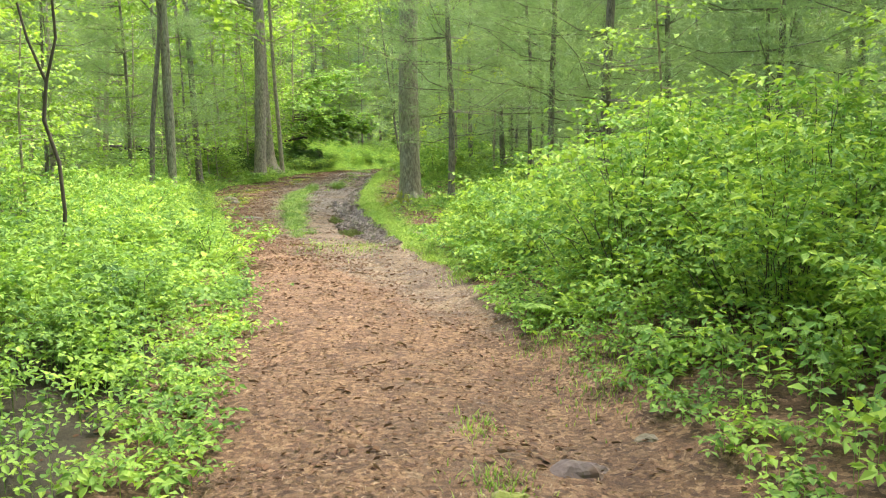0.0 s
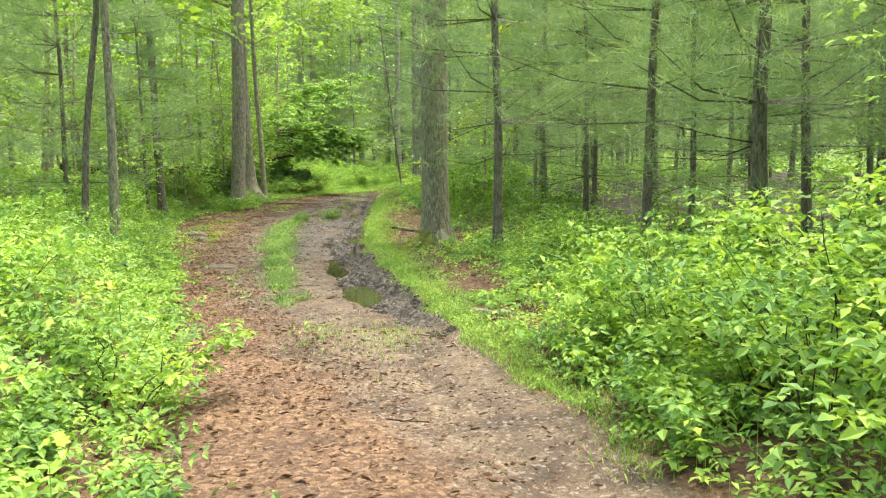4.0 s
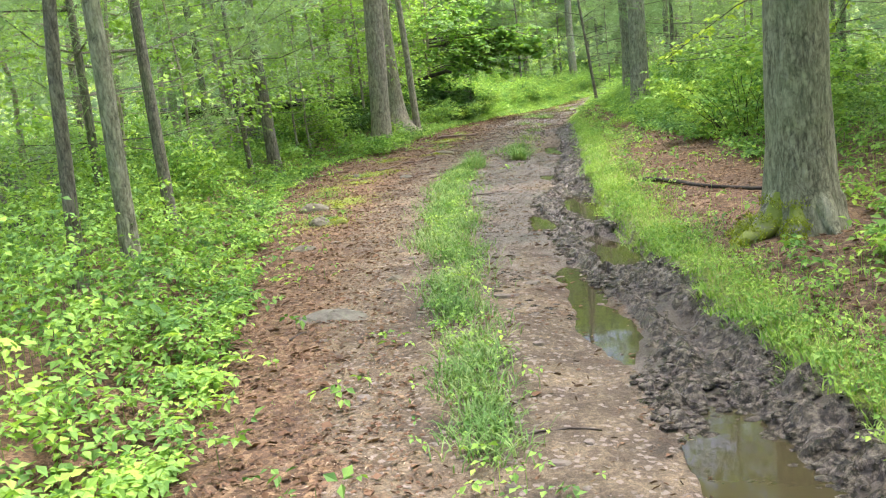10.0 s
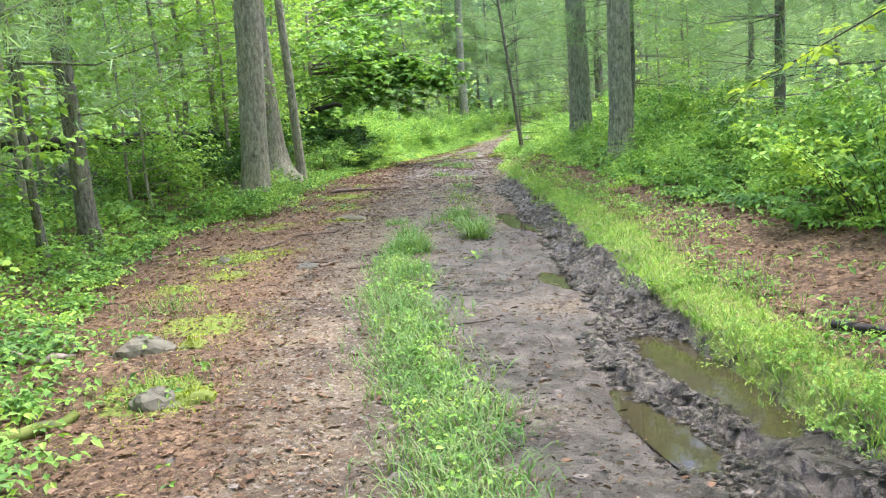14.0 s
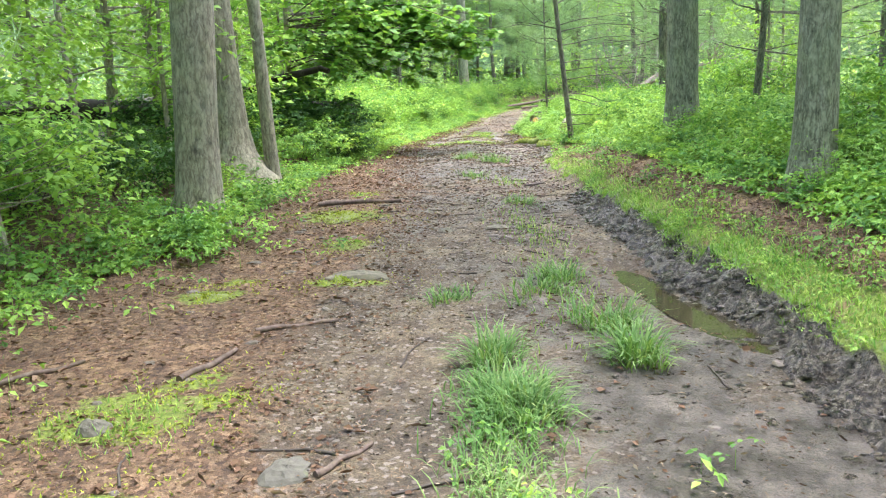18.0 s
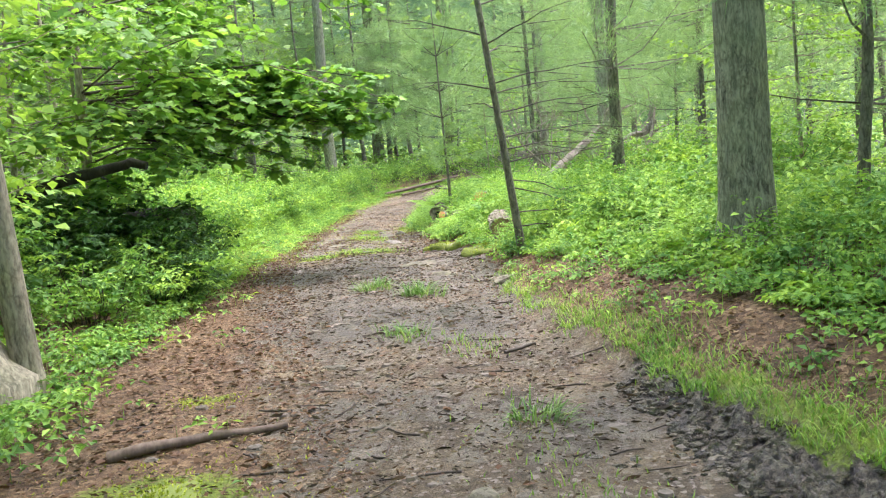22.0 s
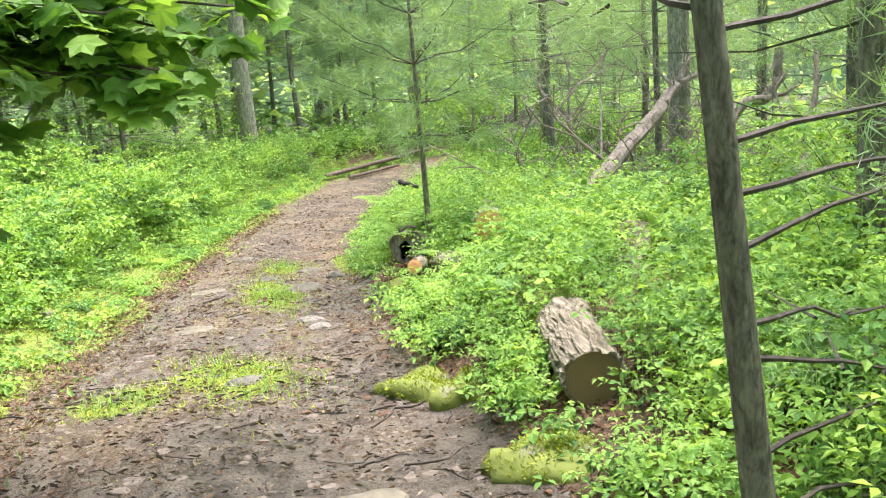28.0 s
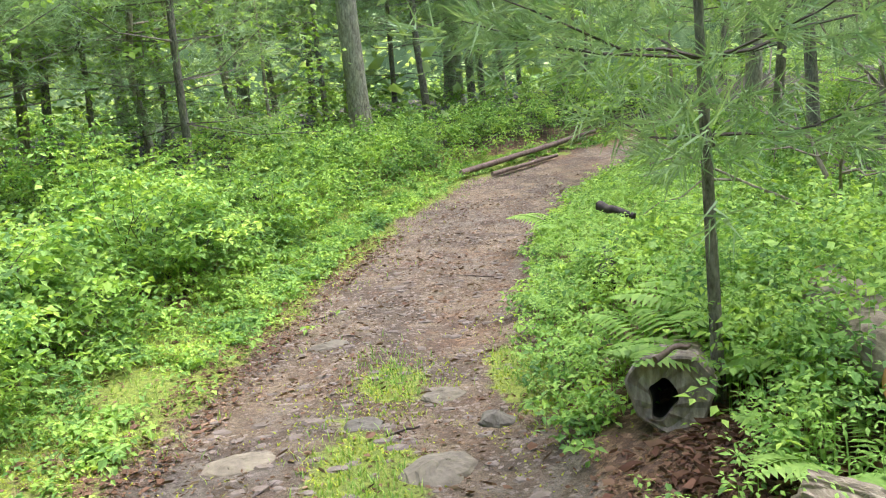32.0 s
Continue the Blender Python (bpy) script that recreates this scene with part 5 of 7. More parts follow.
near_plants("undergrowth_right", 3900, "dense green low plants and seedlings over brown leaves", 56, lambda y, d: EDGE_R(y) + np.maximum(STRIP(y), LITTER_R(y)) + d, 1, 52, 0.4)
n = 4300
y = rng.uniform(-3, 62, n)
d = 1.6 + 6.5 * rng.uniform(0, 1, n)
left = rng.random(n) < 0.55
undergrowth("undergrowth_behind", np.stack([np.where(left, EDGE_L(y) - d, EDGE_R(y) + np.maximum(STRIP(y), LITTER_R(y)) + d), y], -1), rng.uniform(0.25, 0.75, n), M_UNDER,
            "thick green plants further into the woods", 54, 0.08, 7, 4, DIAMOND, DIAMOND_F)
n = 3600
x, y = rng.uniform(-26, 22, n), rng.uniform(-8, 70, n)
keep = np.maximum(EDGE_L(y) - x, x - EDGE_R(y) - LITTER_R(y)) > 6.5
undergrowth("undergrowth_far", np.stack([x, y], -1)[keep], rng.uniform(0.3, 1.0, n)[keep], M_UNDER, "distant green plants under the trees", 55, 0.2, 5, 4, DIAMOND, DIAMOND_F)
y = rng.uniform(0, 48, 900)
side = rng.random(900) < 0.6
x = np.where(side, EDGE_L(y) + rng.exponential(1, 900) * np.interp(y, [9, 13, 32, 35], [0.1, 0.35, 0.35, 0.1]), EDGE_R(y) + STRIP(y) + rng.uniform(0, 1, 900) * np.maximum(LITTER_R(y) - STRIP(y), 0.05))
undergrowth("scattered_seedlings", np.stack([x, y], -1), rng.uniform(0.05, 0.16, 900), M_UNDER, "small scattered green seedlings in dead leaves", 53, 0.05, 3, 3)


def blades(name, pts, length, width, material, label, seed, lean=0.45, category="grass", shape=BLADE, faces=BLADE_F):
    rng = np.random.default_rng(seed)
    n = len(pts)
    pos = np.stack([pts[:, 0], pts[:, 1], land(pts[:, 0], pts[:, 1]) - 0.01], -1)
    a = rng.uniform(0, 2 * np.pi, n)
    ax = np.stack([np.cos(a) * lean * rng.uniform(0.2, 1.6, n), np.sin(a) * lean * rng.uniform(0.2, 1.6, n), np.ones(n)], -1)
    nm = np.stack([-np.cos(a), -np.sin(a), np.full(n, 0.3)], -1)
    bag = Bag()
    leaves(bag, pos, ax, nm, length * rng.uniform(0.45, 1.35, n), width, shape, faces)
    return tagged(new(name, bag.mesh(name, material)), label, category, kind="stuff")


n = 46000
y = rng.uniform(8.2, 34, n)
u = rng.uniform(0, 1, n)
keep = rng.uniform(0, 1, n) < np.clip(STRIP(y) / 0.22, 0, 1) * (0.7 + 0.5 * lattice(0 * y + u, y, 0.5, 44))
x = EDGE_R(y) + 0.02 + 0.07 * lattice(0 * y, y, 0.4, 49) + (STRIP(y) + 0.14 * rng.normal(size=n)) * u
g = np.stack([x, y], -1)[keep]
blades("grass_strip", g, 0.062, 0.0065, M_GRASS, "strip of short bright green grass along the rut", 61, 0.8)
sy = rng.uniform(9, 28, 700)
sx = EDGE_R(sy) + 0.04 + STRIP(sy) * rng.uniform(0, 1.15, 700)
undergrowth("strip_weeds", np.stack([sx, sy], -1)[lattice(sx, sy, 0.35, 149) > -0.2], rng.uniform(0.04, 0.11, 700)[lattice(sx, sy, 0.35, 149) > -0.2], M_GRASS, "small round-leaved weeds in the grass strip", 150, 0.026, 6, 4)
n = 15000
y = rng.uniform(13.4, 24.8, n)
w = np.interp(y, [13, 14, 15, 17, 18, 20, 22, 23.5, 25.6], [0.05, 0.08, 0.11, 0.13, 0.16, 0.2, 0.2, 0.15, 0.1])
x = MID_GRASS(y) + w * (rng.normal(size=n) * 0.8 + 0.5 * lattice(0 * y, y, 0.5, 48))
keep = lattice(x, y, 0.4, 9) * 0.9 + np.interp(y, [13, 16, 20], [0.4, 0.6, 0.85]) > rng.uniform(0, 1, n)
blades("middle_grass", np.stack([x, y], -1)[keep], 0.11, 0.006, M_TUFT, "ragged strip of green grass between the wheel tracks", 62, 0.65, shape=ARCH, faces=ARCH_F)
wy = rng.uniform(13.5, 24.4, 130)
undergrowth("middle_weeds", np.stack([MID_GRASS(wy) + rng.normal(0, 0.1, 130), wy], -1), rng.uniform(0.05, 0.11, 130), M_UNDER, "small leafy weeds in the grass between the tracks", 67, 0.036, 5, 3)
r = np.random.default_rng(281)
weeds = np.array([(-3.49, 23.25), (-3.55, 22.7), (-3.62, 22.5), (-2.98, 23.75), (-4.65, 27.9), (-4.55, 27.85)])
weeds = np.repeat(weeds, 2, 0) + r.normal(0, 0.04, (12, 2))
undergrowth("broad_weeds", weeds, r.uniform(0.05, 0.1, 12), M_UNDER, "broad-leaved green weeds on the trail", 282, 0.045, 4, 3, LEAF, LEAF_F)
n = 11000
y = rng.uniform(9, 46, n)
x = EDGE_L(y) + (EDGE_R(y) - EDGE_L(y)) * rng.uniform(0.05, 0.95, n)
keep = lattice(x, y, 0.7, 10) + lattice(x, y, 0.25, 12) * 0.5 > 0.62
blades("sparse_grass", np.stack([x, y], -1)[keep], 0.035, 0.004, M_TUFT, "sparse short grass on the trodden dirt", 63, 0.9)

def patch(cx, cy, rx, ry, n, h, seed):
    r = np.random.default_rng(seed)
    return np.stack([cx + rx * 0.6 * r.normal(size=n), cy + ry * 0.6 * r.normal(size=n)], -1)


spots = [(-2.6, 37.5, 0.3, 0.5, 450), (-2.4, 40.2, 0.24, 0.8, 900), (-3.4, 37.5, 0.25, 0.3, 300), (-2.2, 41.7, 0.2, 0.5, 500), (-1.45, 41.4, 0.15, 0.8, 500), (-2.95, 37.9, 0.2, 0.3, 300), (0.2, 4.0, 0.12, 0.2, 120),
         (0.25, 3.3, 0.15, 0.15, 160), (-1.0, 11.6, 0.3, 0.7, 420), (-1.6, 11.8, 0.4, 0.8, 420), (-4.9, 20.7, 0.25, 0.35, 350), (-5.4, 22.6, 0.3, 0.35, 350), (-5.3, 24.4, 0.3, 0.3, 250), (-3.0, 28.2, 0.25, 1.2, 500),
         (-3.1, 26.2, 0.3, 1.0, 500), (-2.85, 31.2, 0.2, 0.4, 160), (1.0, 4.8, 0.25, 0.5, 500), (0.75, 5.9, 0.2, 0.6, 400)]
blades("grass_patches", np.concatenate([patch(*s, 0.06, 500 + k) for k, s in enumerate(spots)]), 0.055, 0.007, M_GRASS, "thin patches of short grass on the bare trail", 64)
n = 9000
y = rng.uniform(34, 50, n)
x = EDGE_L(y) + rng.normal(-0.15, 0.34, n)
blades("verge_grass", np.stack([x, y], -1)[lattice(x, y, 0.5, 47) > -0.3], 0.05, 0.008, M_GRASS, "low grass and moss along the trail's edge", 65)

n = 6000
y = rng.uniform(8.5, 27, n)
x = EDGE_R(y) + STRIP(y) * 0.8 + rng.uniform(0, 1, n) ** 1.5 * (LITTER_R(y) - STRIP(y) + 0.4)
blades("bank_grass", np.stack([x, y], -1)[lattice(x, y, 0.6, 87) + 0.5 * lattice(x, y, 0.2, 88) > 0.1], 0.075, 0.006, M_GRASS, "thin grass growing through fallen leaves", 66, 0.9)

n = 46000
y = rng.uniform(35.5, 47, n)
x = EDGE_L(y) - 0.26 + rng.normal(0, 0.36, n)
blades("moss_carpet", np.stack([x, y], -1)[lattice(x, y, 0.45, 96) > -0.25], 0.03, 0.009, M_MOSS, "bright yellow-green moss along the trail's edge", 97, 1.3, "moss")

mats = np.concatenate([patch(px, py, rx * 1.5, ry * 1.5, int(17000 * rx * ry) + 300, 0, 700 + k) for k, (px, py, rx, ry) in enumerate(MOSS_SPOTS)])
mats = mats[lattice(mats[:, 0], mats[:, 1], 0.16, 98) + 0.5 * lattice(mats[:, 0], mats[:, 1], 0.06, 99) > -0.15]
blades("moss_mats", mats, 0.028, 0.01, M_MOSS, "bright yellow-green moss in low mats on the ground", 99, 1.1, "moss")
TUFTS = [(-3.68, 25.0, 0.2), (-2.95, 24.95, 0.23), (-3.0, 25.5, 0.2), (-3.05, 26.5, 0.16), (-3.27, 26.2, 0.13), (-2.99, 29.5, 0.12), (-3.85, 26.1, 0.12), (-2.8, 33.15, 0.17), (-3.22, 33.7, 0.14), (-3.22, 31.6, 0.12), (-3.6, 24.3, 0.18), (-3.7, 24.5, 0.2), (-2.1, 13.9, 0.1)]
for k, (tx, ty, h) in enumerate(TUFTS):
    rg = np.random.default_rng(300 + k)
    base = thing("grass_tuft", pose(tx, ty, ground_at(tx, ty)), "tuft of long arching grass on the trail", "grass", "grass tufts on the trail")
    for c in range(6):
        m = int((1400 * max(h, 0.08) - 50) / 6)
        ox, oy = (0.11 - 0.15 * h) * rg.normal(size=2) * 0.8
        p = np.stack([ox + rg.normal(0, 0.05, m), oy + rg.normal(0, 0.05, m)], -1)
        z = land(p[:, 0] + tx, p[:, 1] + ty) - ground_at(tx, ty) - 0.01
        a = np.arctan2(p[:, 1], p[:, 0]) + rg.normal(0, 0.9, m)
        lean = 0.75 * rg.uniform(0.15, 1.7, m)
        bag = Bag()
        leaves(bag, np.column_stack([p, z]), np.stack([np.cos(a) * lean, np.sin(a) * lean, np.ones(m)], -1), np.stack([-np.cos(a), -np.sin(a), np.full(m, 0.3)], -1), h * rg.uniform(0.4, 1.25, m), rg.uniform(0.005, 0.01, m), ARCH, ARCH_F)
        tagged(part("blade_clump", bag, M_TUFT, base), kind="stuff")


def litter(name, pts, size, material, label, seed, curl=0.14, slim=1.0):
    rng = np.random.default_rng(seed)
    n = len(pts)
    a = rng.uniform(0, 2 * np.pi, n)
    pos = np.stack([pts[:, 0], pts[:, 1], land(pts[:, 0], pts[:, 1]) + rng.uniform(0.002, 0.018, n)], -1)
    ax = np.stack([np.cos(a), np.sin(a), rng.normal(0, 0.12, n)], -1)
    nm = np.concatenate([rng.normal(0, curl, (n, 2)), np.ones((n, 1))], -1)
    L = size * rng.uniform(0.4, 1.1, n) * (1 + 0.9 * (rng.random(n) < 0.15))
    bag = Bag()
    leaves(bag, pos, ax, nm, L, L * rng.uniform(0.4, 0.75, n) * slim, SHRED * [1, 1, 1.2], SHRED_F)
    return tagged(new(name, bag.mesh(name, material)), label, "leaf litter", kind="stuff")


n = 48000
y = 1 + 45 * rng.uniform(0, 1, n) ** 0.9
x = EDGE_L(y) - 0.5 + (DIRT_L(y) - EDGE_L(y) + 0.9) * rng.uniform(0, 1, n) ** 1.2
lit = [np.stack([x, y], -1)]
n = 26000
y = rng.uniform(9, 40, n)
x = EDGE_R(y) + STRIP(y) * 0.9 + (np.maximum(LITTER_R(y) - STRIP(y), 0.05) + 0.6) * rng.uniform(0, 1, n)
lit.append(np.stack([x, y], -1))
n = 9000
y = rng.uniform(0.5, 12, n)
x = EDGE_L(y) - 0.2 + (EDGE_R(y) - EDGE_L(y) + 0.4) * rng.uniform(0, 1, n)
keep = (np.abs(lattice(x, y, 0.5, 14)) * 0.7 + 0.25 + np.abs((x - (EDGE_L(y) + EDGE_R(y)) / 2) / (EDGE_R(y) - EDGE_L(y))) * 0.9) * (1 - sstep(5.5, 10, y) * 0.75) > rng.uniform(0, 1.1, n)
lit.append(np.stack([x, y], -1)[keep])
n = 5000
y = rng.uniform(10, 48, n)
x = EDGE_L(y) + (EDGE_R(y) - EDGE_L(y)) * rng.uniform(0, 1, n)
lit.append(np.stack([x, y], -1))
n = 4200
y = rng.uniform(32, 49, n)
x = EDGE_L(y) + (EDGE_R(y) - EDGE_L(y)) * rng.uniform(0, 1, n)
lit.append(np.stack([x, y], -1)[lattice(x, y, 0.6, 89) + 0.3 > rng.uniform(-0.3, 1, n)])
lp = np.concatenate(lit)
lp = lp[mud_amount(lp[:, 0], lp[:, 1]) < 0.5]
lp = lp[(lp[:, 1] > 6) | (lp[:, 0] > EDGE_L(lp[:, 1]) - 0.05) | (rng.random(len(lp)) < 0.25)]
lp = lp[(lp[:, 1] < 35.5) | (lp[:, 0] > EDGE_L(lp[:, 1]) + 0.05) | (rng.random(len(lp)) < 0.2)]
n = 36000
y = rng.uniform(0.5, 48, n)
x = EDGE_L(y) + 0.1 + (EDGE_R(y) - EDGE_L(y) - 0.15) * rng.uniform(0, 1, n)
keep = (mud_amount(x, y) < 0.75) & (lattice(x, y, 0.35, 46) * 0.6 + 0.55 > rng.uniform(0, 1, n))
litter("trodden_chips", np.stack([x, y], -1)[keep & (rng.random(n) < np.interp(y, [6, 12], [0.3, 0.8]))], 0.036, M_CHIP, "small trodden bits of bark, needles and leaf on the dirt", 73, 0.15, 0.12)
litter("leaf_litter", lp[(rng.random(len(lp)) < 0.5) | (lp[:, 1] > 9)], 0.03, M_LITTER, "fallen reddish-brown leaves lying on the ground", 71, 0.26)


n = 30000
y = rng.uniform(19, 40, n)
x = DIRT_L(y) - 0.1 + (EDGE_R(y) - DIRT_L(y) + 0.05) * rng.uniform(0, 1, n)
keep = lattice(x, y, 0.3, 146) * 0.7 + 0.5 > rng.uniform(0, 1, n)
litter("dark_grit", np.stack([x, y], -1)[keep], 0.021, M_GRIT, "dark bits of bark, stems and grit trodden into the dirt", 174, 0.35, 0.45)


n = 9000
y = rng.uniform(29, 38, n)
x = EDGE_L(y) + 0.5 + (EDGE_R(y) - EDGE_L(y) - 0.5) * rng.uniform(0, 1, n)
litter("bark_scraps", np.stack([x, y], -1)[lattice(x, y, 0.5, 147) * 0.6 + 0.5 > rng.uniform(0, 1, n)], 0.036, M_GRIT, "dark scraps of bark and rotten leaf on the trail", 175, 0.4, 0.35)


def strands(name, pts, length, material, label, seed):
    """Needles, stalks and shreds lying criss-cross."""
    rng = np.random.default_rng(seed)
    n = len(pts)
    a = rng.uniform(0, 2 * np.pi, n)
    pos = np.stack([pts[:, 0], pts[:, 1], land(pts[:, 0], pts[:, 1]) + rng.uniform(0.003, 0.014, n)], -1)
    ax = np.stack([np.cos(a), np.sin(a), rng.normal(0, 0.1, n)], -1)
    bag = Bag()
    leaves(bag, pos, ax, np.tile([0.0, 0, 1.0], (n, 1)) + rng.normal(0, 0.3, (n, 3)), length * rng.uniform(0.4, 1.5, n), rng.uniform(0.002, 0.007, n), DIAMOND, DIAMOND_F)
    tagged(new(name, bag.mesh(name, material)), label, "leaf litter", kind="stuff")


n = 30000
y = 1 + 12 * rng.uniform(0, 1, n) ** 1.2
x = EDGE_L(y) - 0.15 + (EDGE_R(y) - EDGE_L(y) + 0.4) * rng.uniform(0, 1, n)
strands("pine_straw", np.stack([x, y], -1), 0.045, M_CHIP, "fallen brown pine needles and stalks on the trail", 176)
n = 46000
y = rng.uniform(11, 34, n)
x = EDGE_L(y) - 0.3 + (DIRT_L(y) - EDGE_L(y) + 0.9) * rng.uniform(0, 1, n)
strands("leaf_shreds", np.stack([x, y], -1), 0.032, M_CHIP, "shreds of brown leaf and stalk among fallen leaves", 177)
n = 24000
y = rng.uniform(14, 47, n)
x = DIRT_L(y) + (EDGE_R(y) - DIRT_L(y)) * rng.uniform(0, 1, n)
keep = (mud_amount(x, y) < 0.5) & (lattice(x, y, 0.4, 148) * 0.7 + 0.55 > rng.uniform(0, 1, n))
strands("trail_straw", np.stack([x, y], -1)[keep], 0.03, M_CHIP, "thin stalks and needles trodden into the trail", 178)


# ---- stones, sticks and logs ----
def lump(size, seed, rough=0.16, rings=7, sides=12):
    """An uneven rounded block."""
    r = np.random.default_rng(seed)
    bag = Bag()
    th = np.linspace(0.001, np.pi - 0.001, rings)
    ph = np.linspace(0, 2 * np.pi, sides, endpoint=False)
    t, p = np.meshgrid(th, ph, indexing="ij")
    d = np.stack([np.sin(t) * np.cos(p), np.sin(t) * np.sin(p), np.cos(t)], -1)
    k = unit(r.normal(size=(7, 3)))
    cut = r.uniform(0.6, 0.95, 7)
    s = np.ones(t.shape)
    for kk, c in zip(k, cut):
        dot = d @ kk
        s = np.where(dot * s > c, c / np.maximum(dot, 1e-3), s)
    s = s * (1 + rough * 0.35 * np.sin(3 * t + r.uniform(0, 6)) * np.sin(2 * p + r.uniform(0, 6)))
    if rings > 9:
        s = s * (1 + rough * (0.5 * lattice(d[..., 0] * 3 + d[..., 2], d[..., 1] * 3 + seed, 1.0, seed) + 0.3 * lattice(d[..., 0] * 8, d[..., 1] * 8 + d[..., 2] * 5 + seed, 1.0, seed + 1)))
    v = d * s[..., None] * np.asarray(size)
    i, j = np.meshgrid(np.arange(rings - 1), np.arange(sides), indexing="ij")
    jj = (j + 1) % sides
    bag.add(v, np.stack([i * sides + j, (i + 1) * sides + j, (i + 1) * sides + jj, i * sides + jj], -1).reshape(-1, 4))
    return bag


def stone(x, y, sx, sy, sz, seed, turn=0, mat=None, label="flat grey stone set in the dirt", proud=0.26):
    ob = new("stone", lump((sx, sy, sz), seed, 0.2, 13, 24).mesh("stone", mat or M_STONE, False))
    ob.matrix_world = pose(x, y, ground_at(x, y) + sz * (proud * 2 - 1) * 0.5, random.uniform(-5, 5), random.uniform(-5, 5), turn)
    return tagged(ob, label, "stone", "stones on the trail")


for k, (x, y, sx, sy, sz, turn) in enumerate([
        (-3.68, 16.8, 0.24, 0.17, 0.06, 20), (-5.24, 21.46, 0.21, 0.14, 0.13, 10), (-3.5, 17.85, 0.08, 0.06, 0.04, 40), (-4.86, 20.46, 0.15, 0.1, 0.11, 60),
        (-4.6, 19.1, 0.13, 0.08, 0.05, 5), (-4.45, 26.78, 0.24, 0.09, 0.07, 10), (-4.56, 23.94, 0.14, 0.09, 0.06, 60), (-5.42, 24.38, 0.08, 0.06, 0.07, 20), (-3.74, 28.34, 0.09, 0.07, 0.04, 0),
        (-3.3, 28.25, 0.12, 0.09, 0.04, 30), (-3.42, 28.75, 0.08, 0.06, 0.04, 70), (-3.81, 31.0, 0.08, 0.06, 0.04, 0), 
        (-2.6, 42.5, 0.16, 0.1, 0.04, 20), (-2.95, 40.75, 0.2, 0.13, 0.04, 10), (-2.05, 40.4, 0.22, 0.15, 0.08, 20), (-2.3, 34.5, 0.17, 0.1, 0.04, -20), (-1.95, 33.3, 0.18, 0.1, 0.04, 30), (-2.4, 41.0, 0.12, 0.09, 0.05, 0),
        (-3.05, 39.0, 0.17, 0.11, 0.04, 0), (-2.75, 37.5, 0.16, 0.1, 0.05, 45), (-1.95, 41.3, 0.12, 0.1, 0.06, 10), (-1.72, 40.9, 0.1, 0.1, 0.07, 80), (-3.3, 33.9, 0.16, 0.1, 0.04, 0)]):
    stone(x, y, sx, sy, sz, 400 + k, turn)
stone(-2.19, 38.95, 0.11, 0.06, 0.05, 491, -10, M_PALESTONE, "pale flat stone on the dirt trail")
stone(-2.14, 38.72, 0.1, 0.06, 0.05, 492, 10, M_PALESTONE, "pale flat stone on the dirt trail")
stone(-2.38, 35.5, 0.36, 0.2, 0.04, 473, 20, None, "large flat grey stone bedded in the dirt")
stone(0.63, 3.5, 0.16, 0.11, 0.07, 470, 20, M_WETSTONE, "dark damp stone half sunk in brown needles")
stone(1.0, 3.85, 0.06, 0.07, 0.03, 471, 40)
stone(0.3, 3.15, 0.09, 0.07, 0.05, 472, 10, M_MOSSROCK, "small mossy stone at a grass tuft")
rs = np.random.default_rng(9)
bag = Bag()
for k in range(2100):
    y = rs.uniform(11, 47) if k < 1500 else rs.uniform(33, 48.5)
    x = float(EDGE_L(y)) + (float(EDGE_R(y)) - float(EDGE_L(y))) * rs.uniform(0.2, 0.95)
    if rs.random() > (0.35 if y < 27 else 1.0):
        continue
    s = rs.uniform(0.2, 1.0) ** 2 * 0.042 + 0.006 if y < 33 else rs.uniform(0.3, 1.0) ** 2 * 0.046
    b = lump((s * rs.uniform(0.8, 1.8), s, s * (0.6 if y < 33 else 0.42)), 900 + k % 240, rings=5, sides=6)
    z = ground_at(x, y)
    for v, f in zip(b.v, b.f):
        bag.add(v + [x, y, z - s * 0.08], f)
tagged(new("small_stones", bag.mesh("small_stones", M_PEBBLE)), "small pale stones strewn over the dirt trail", "stones", kind="stuff")


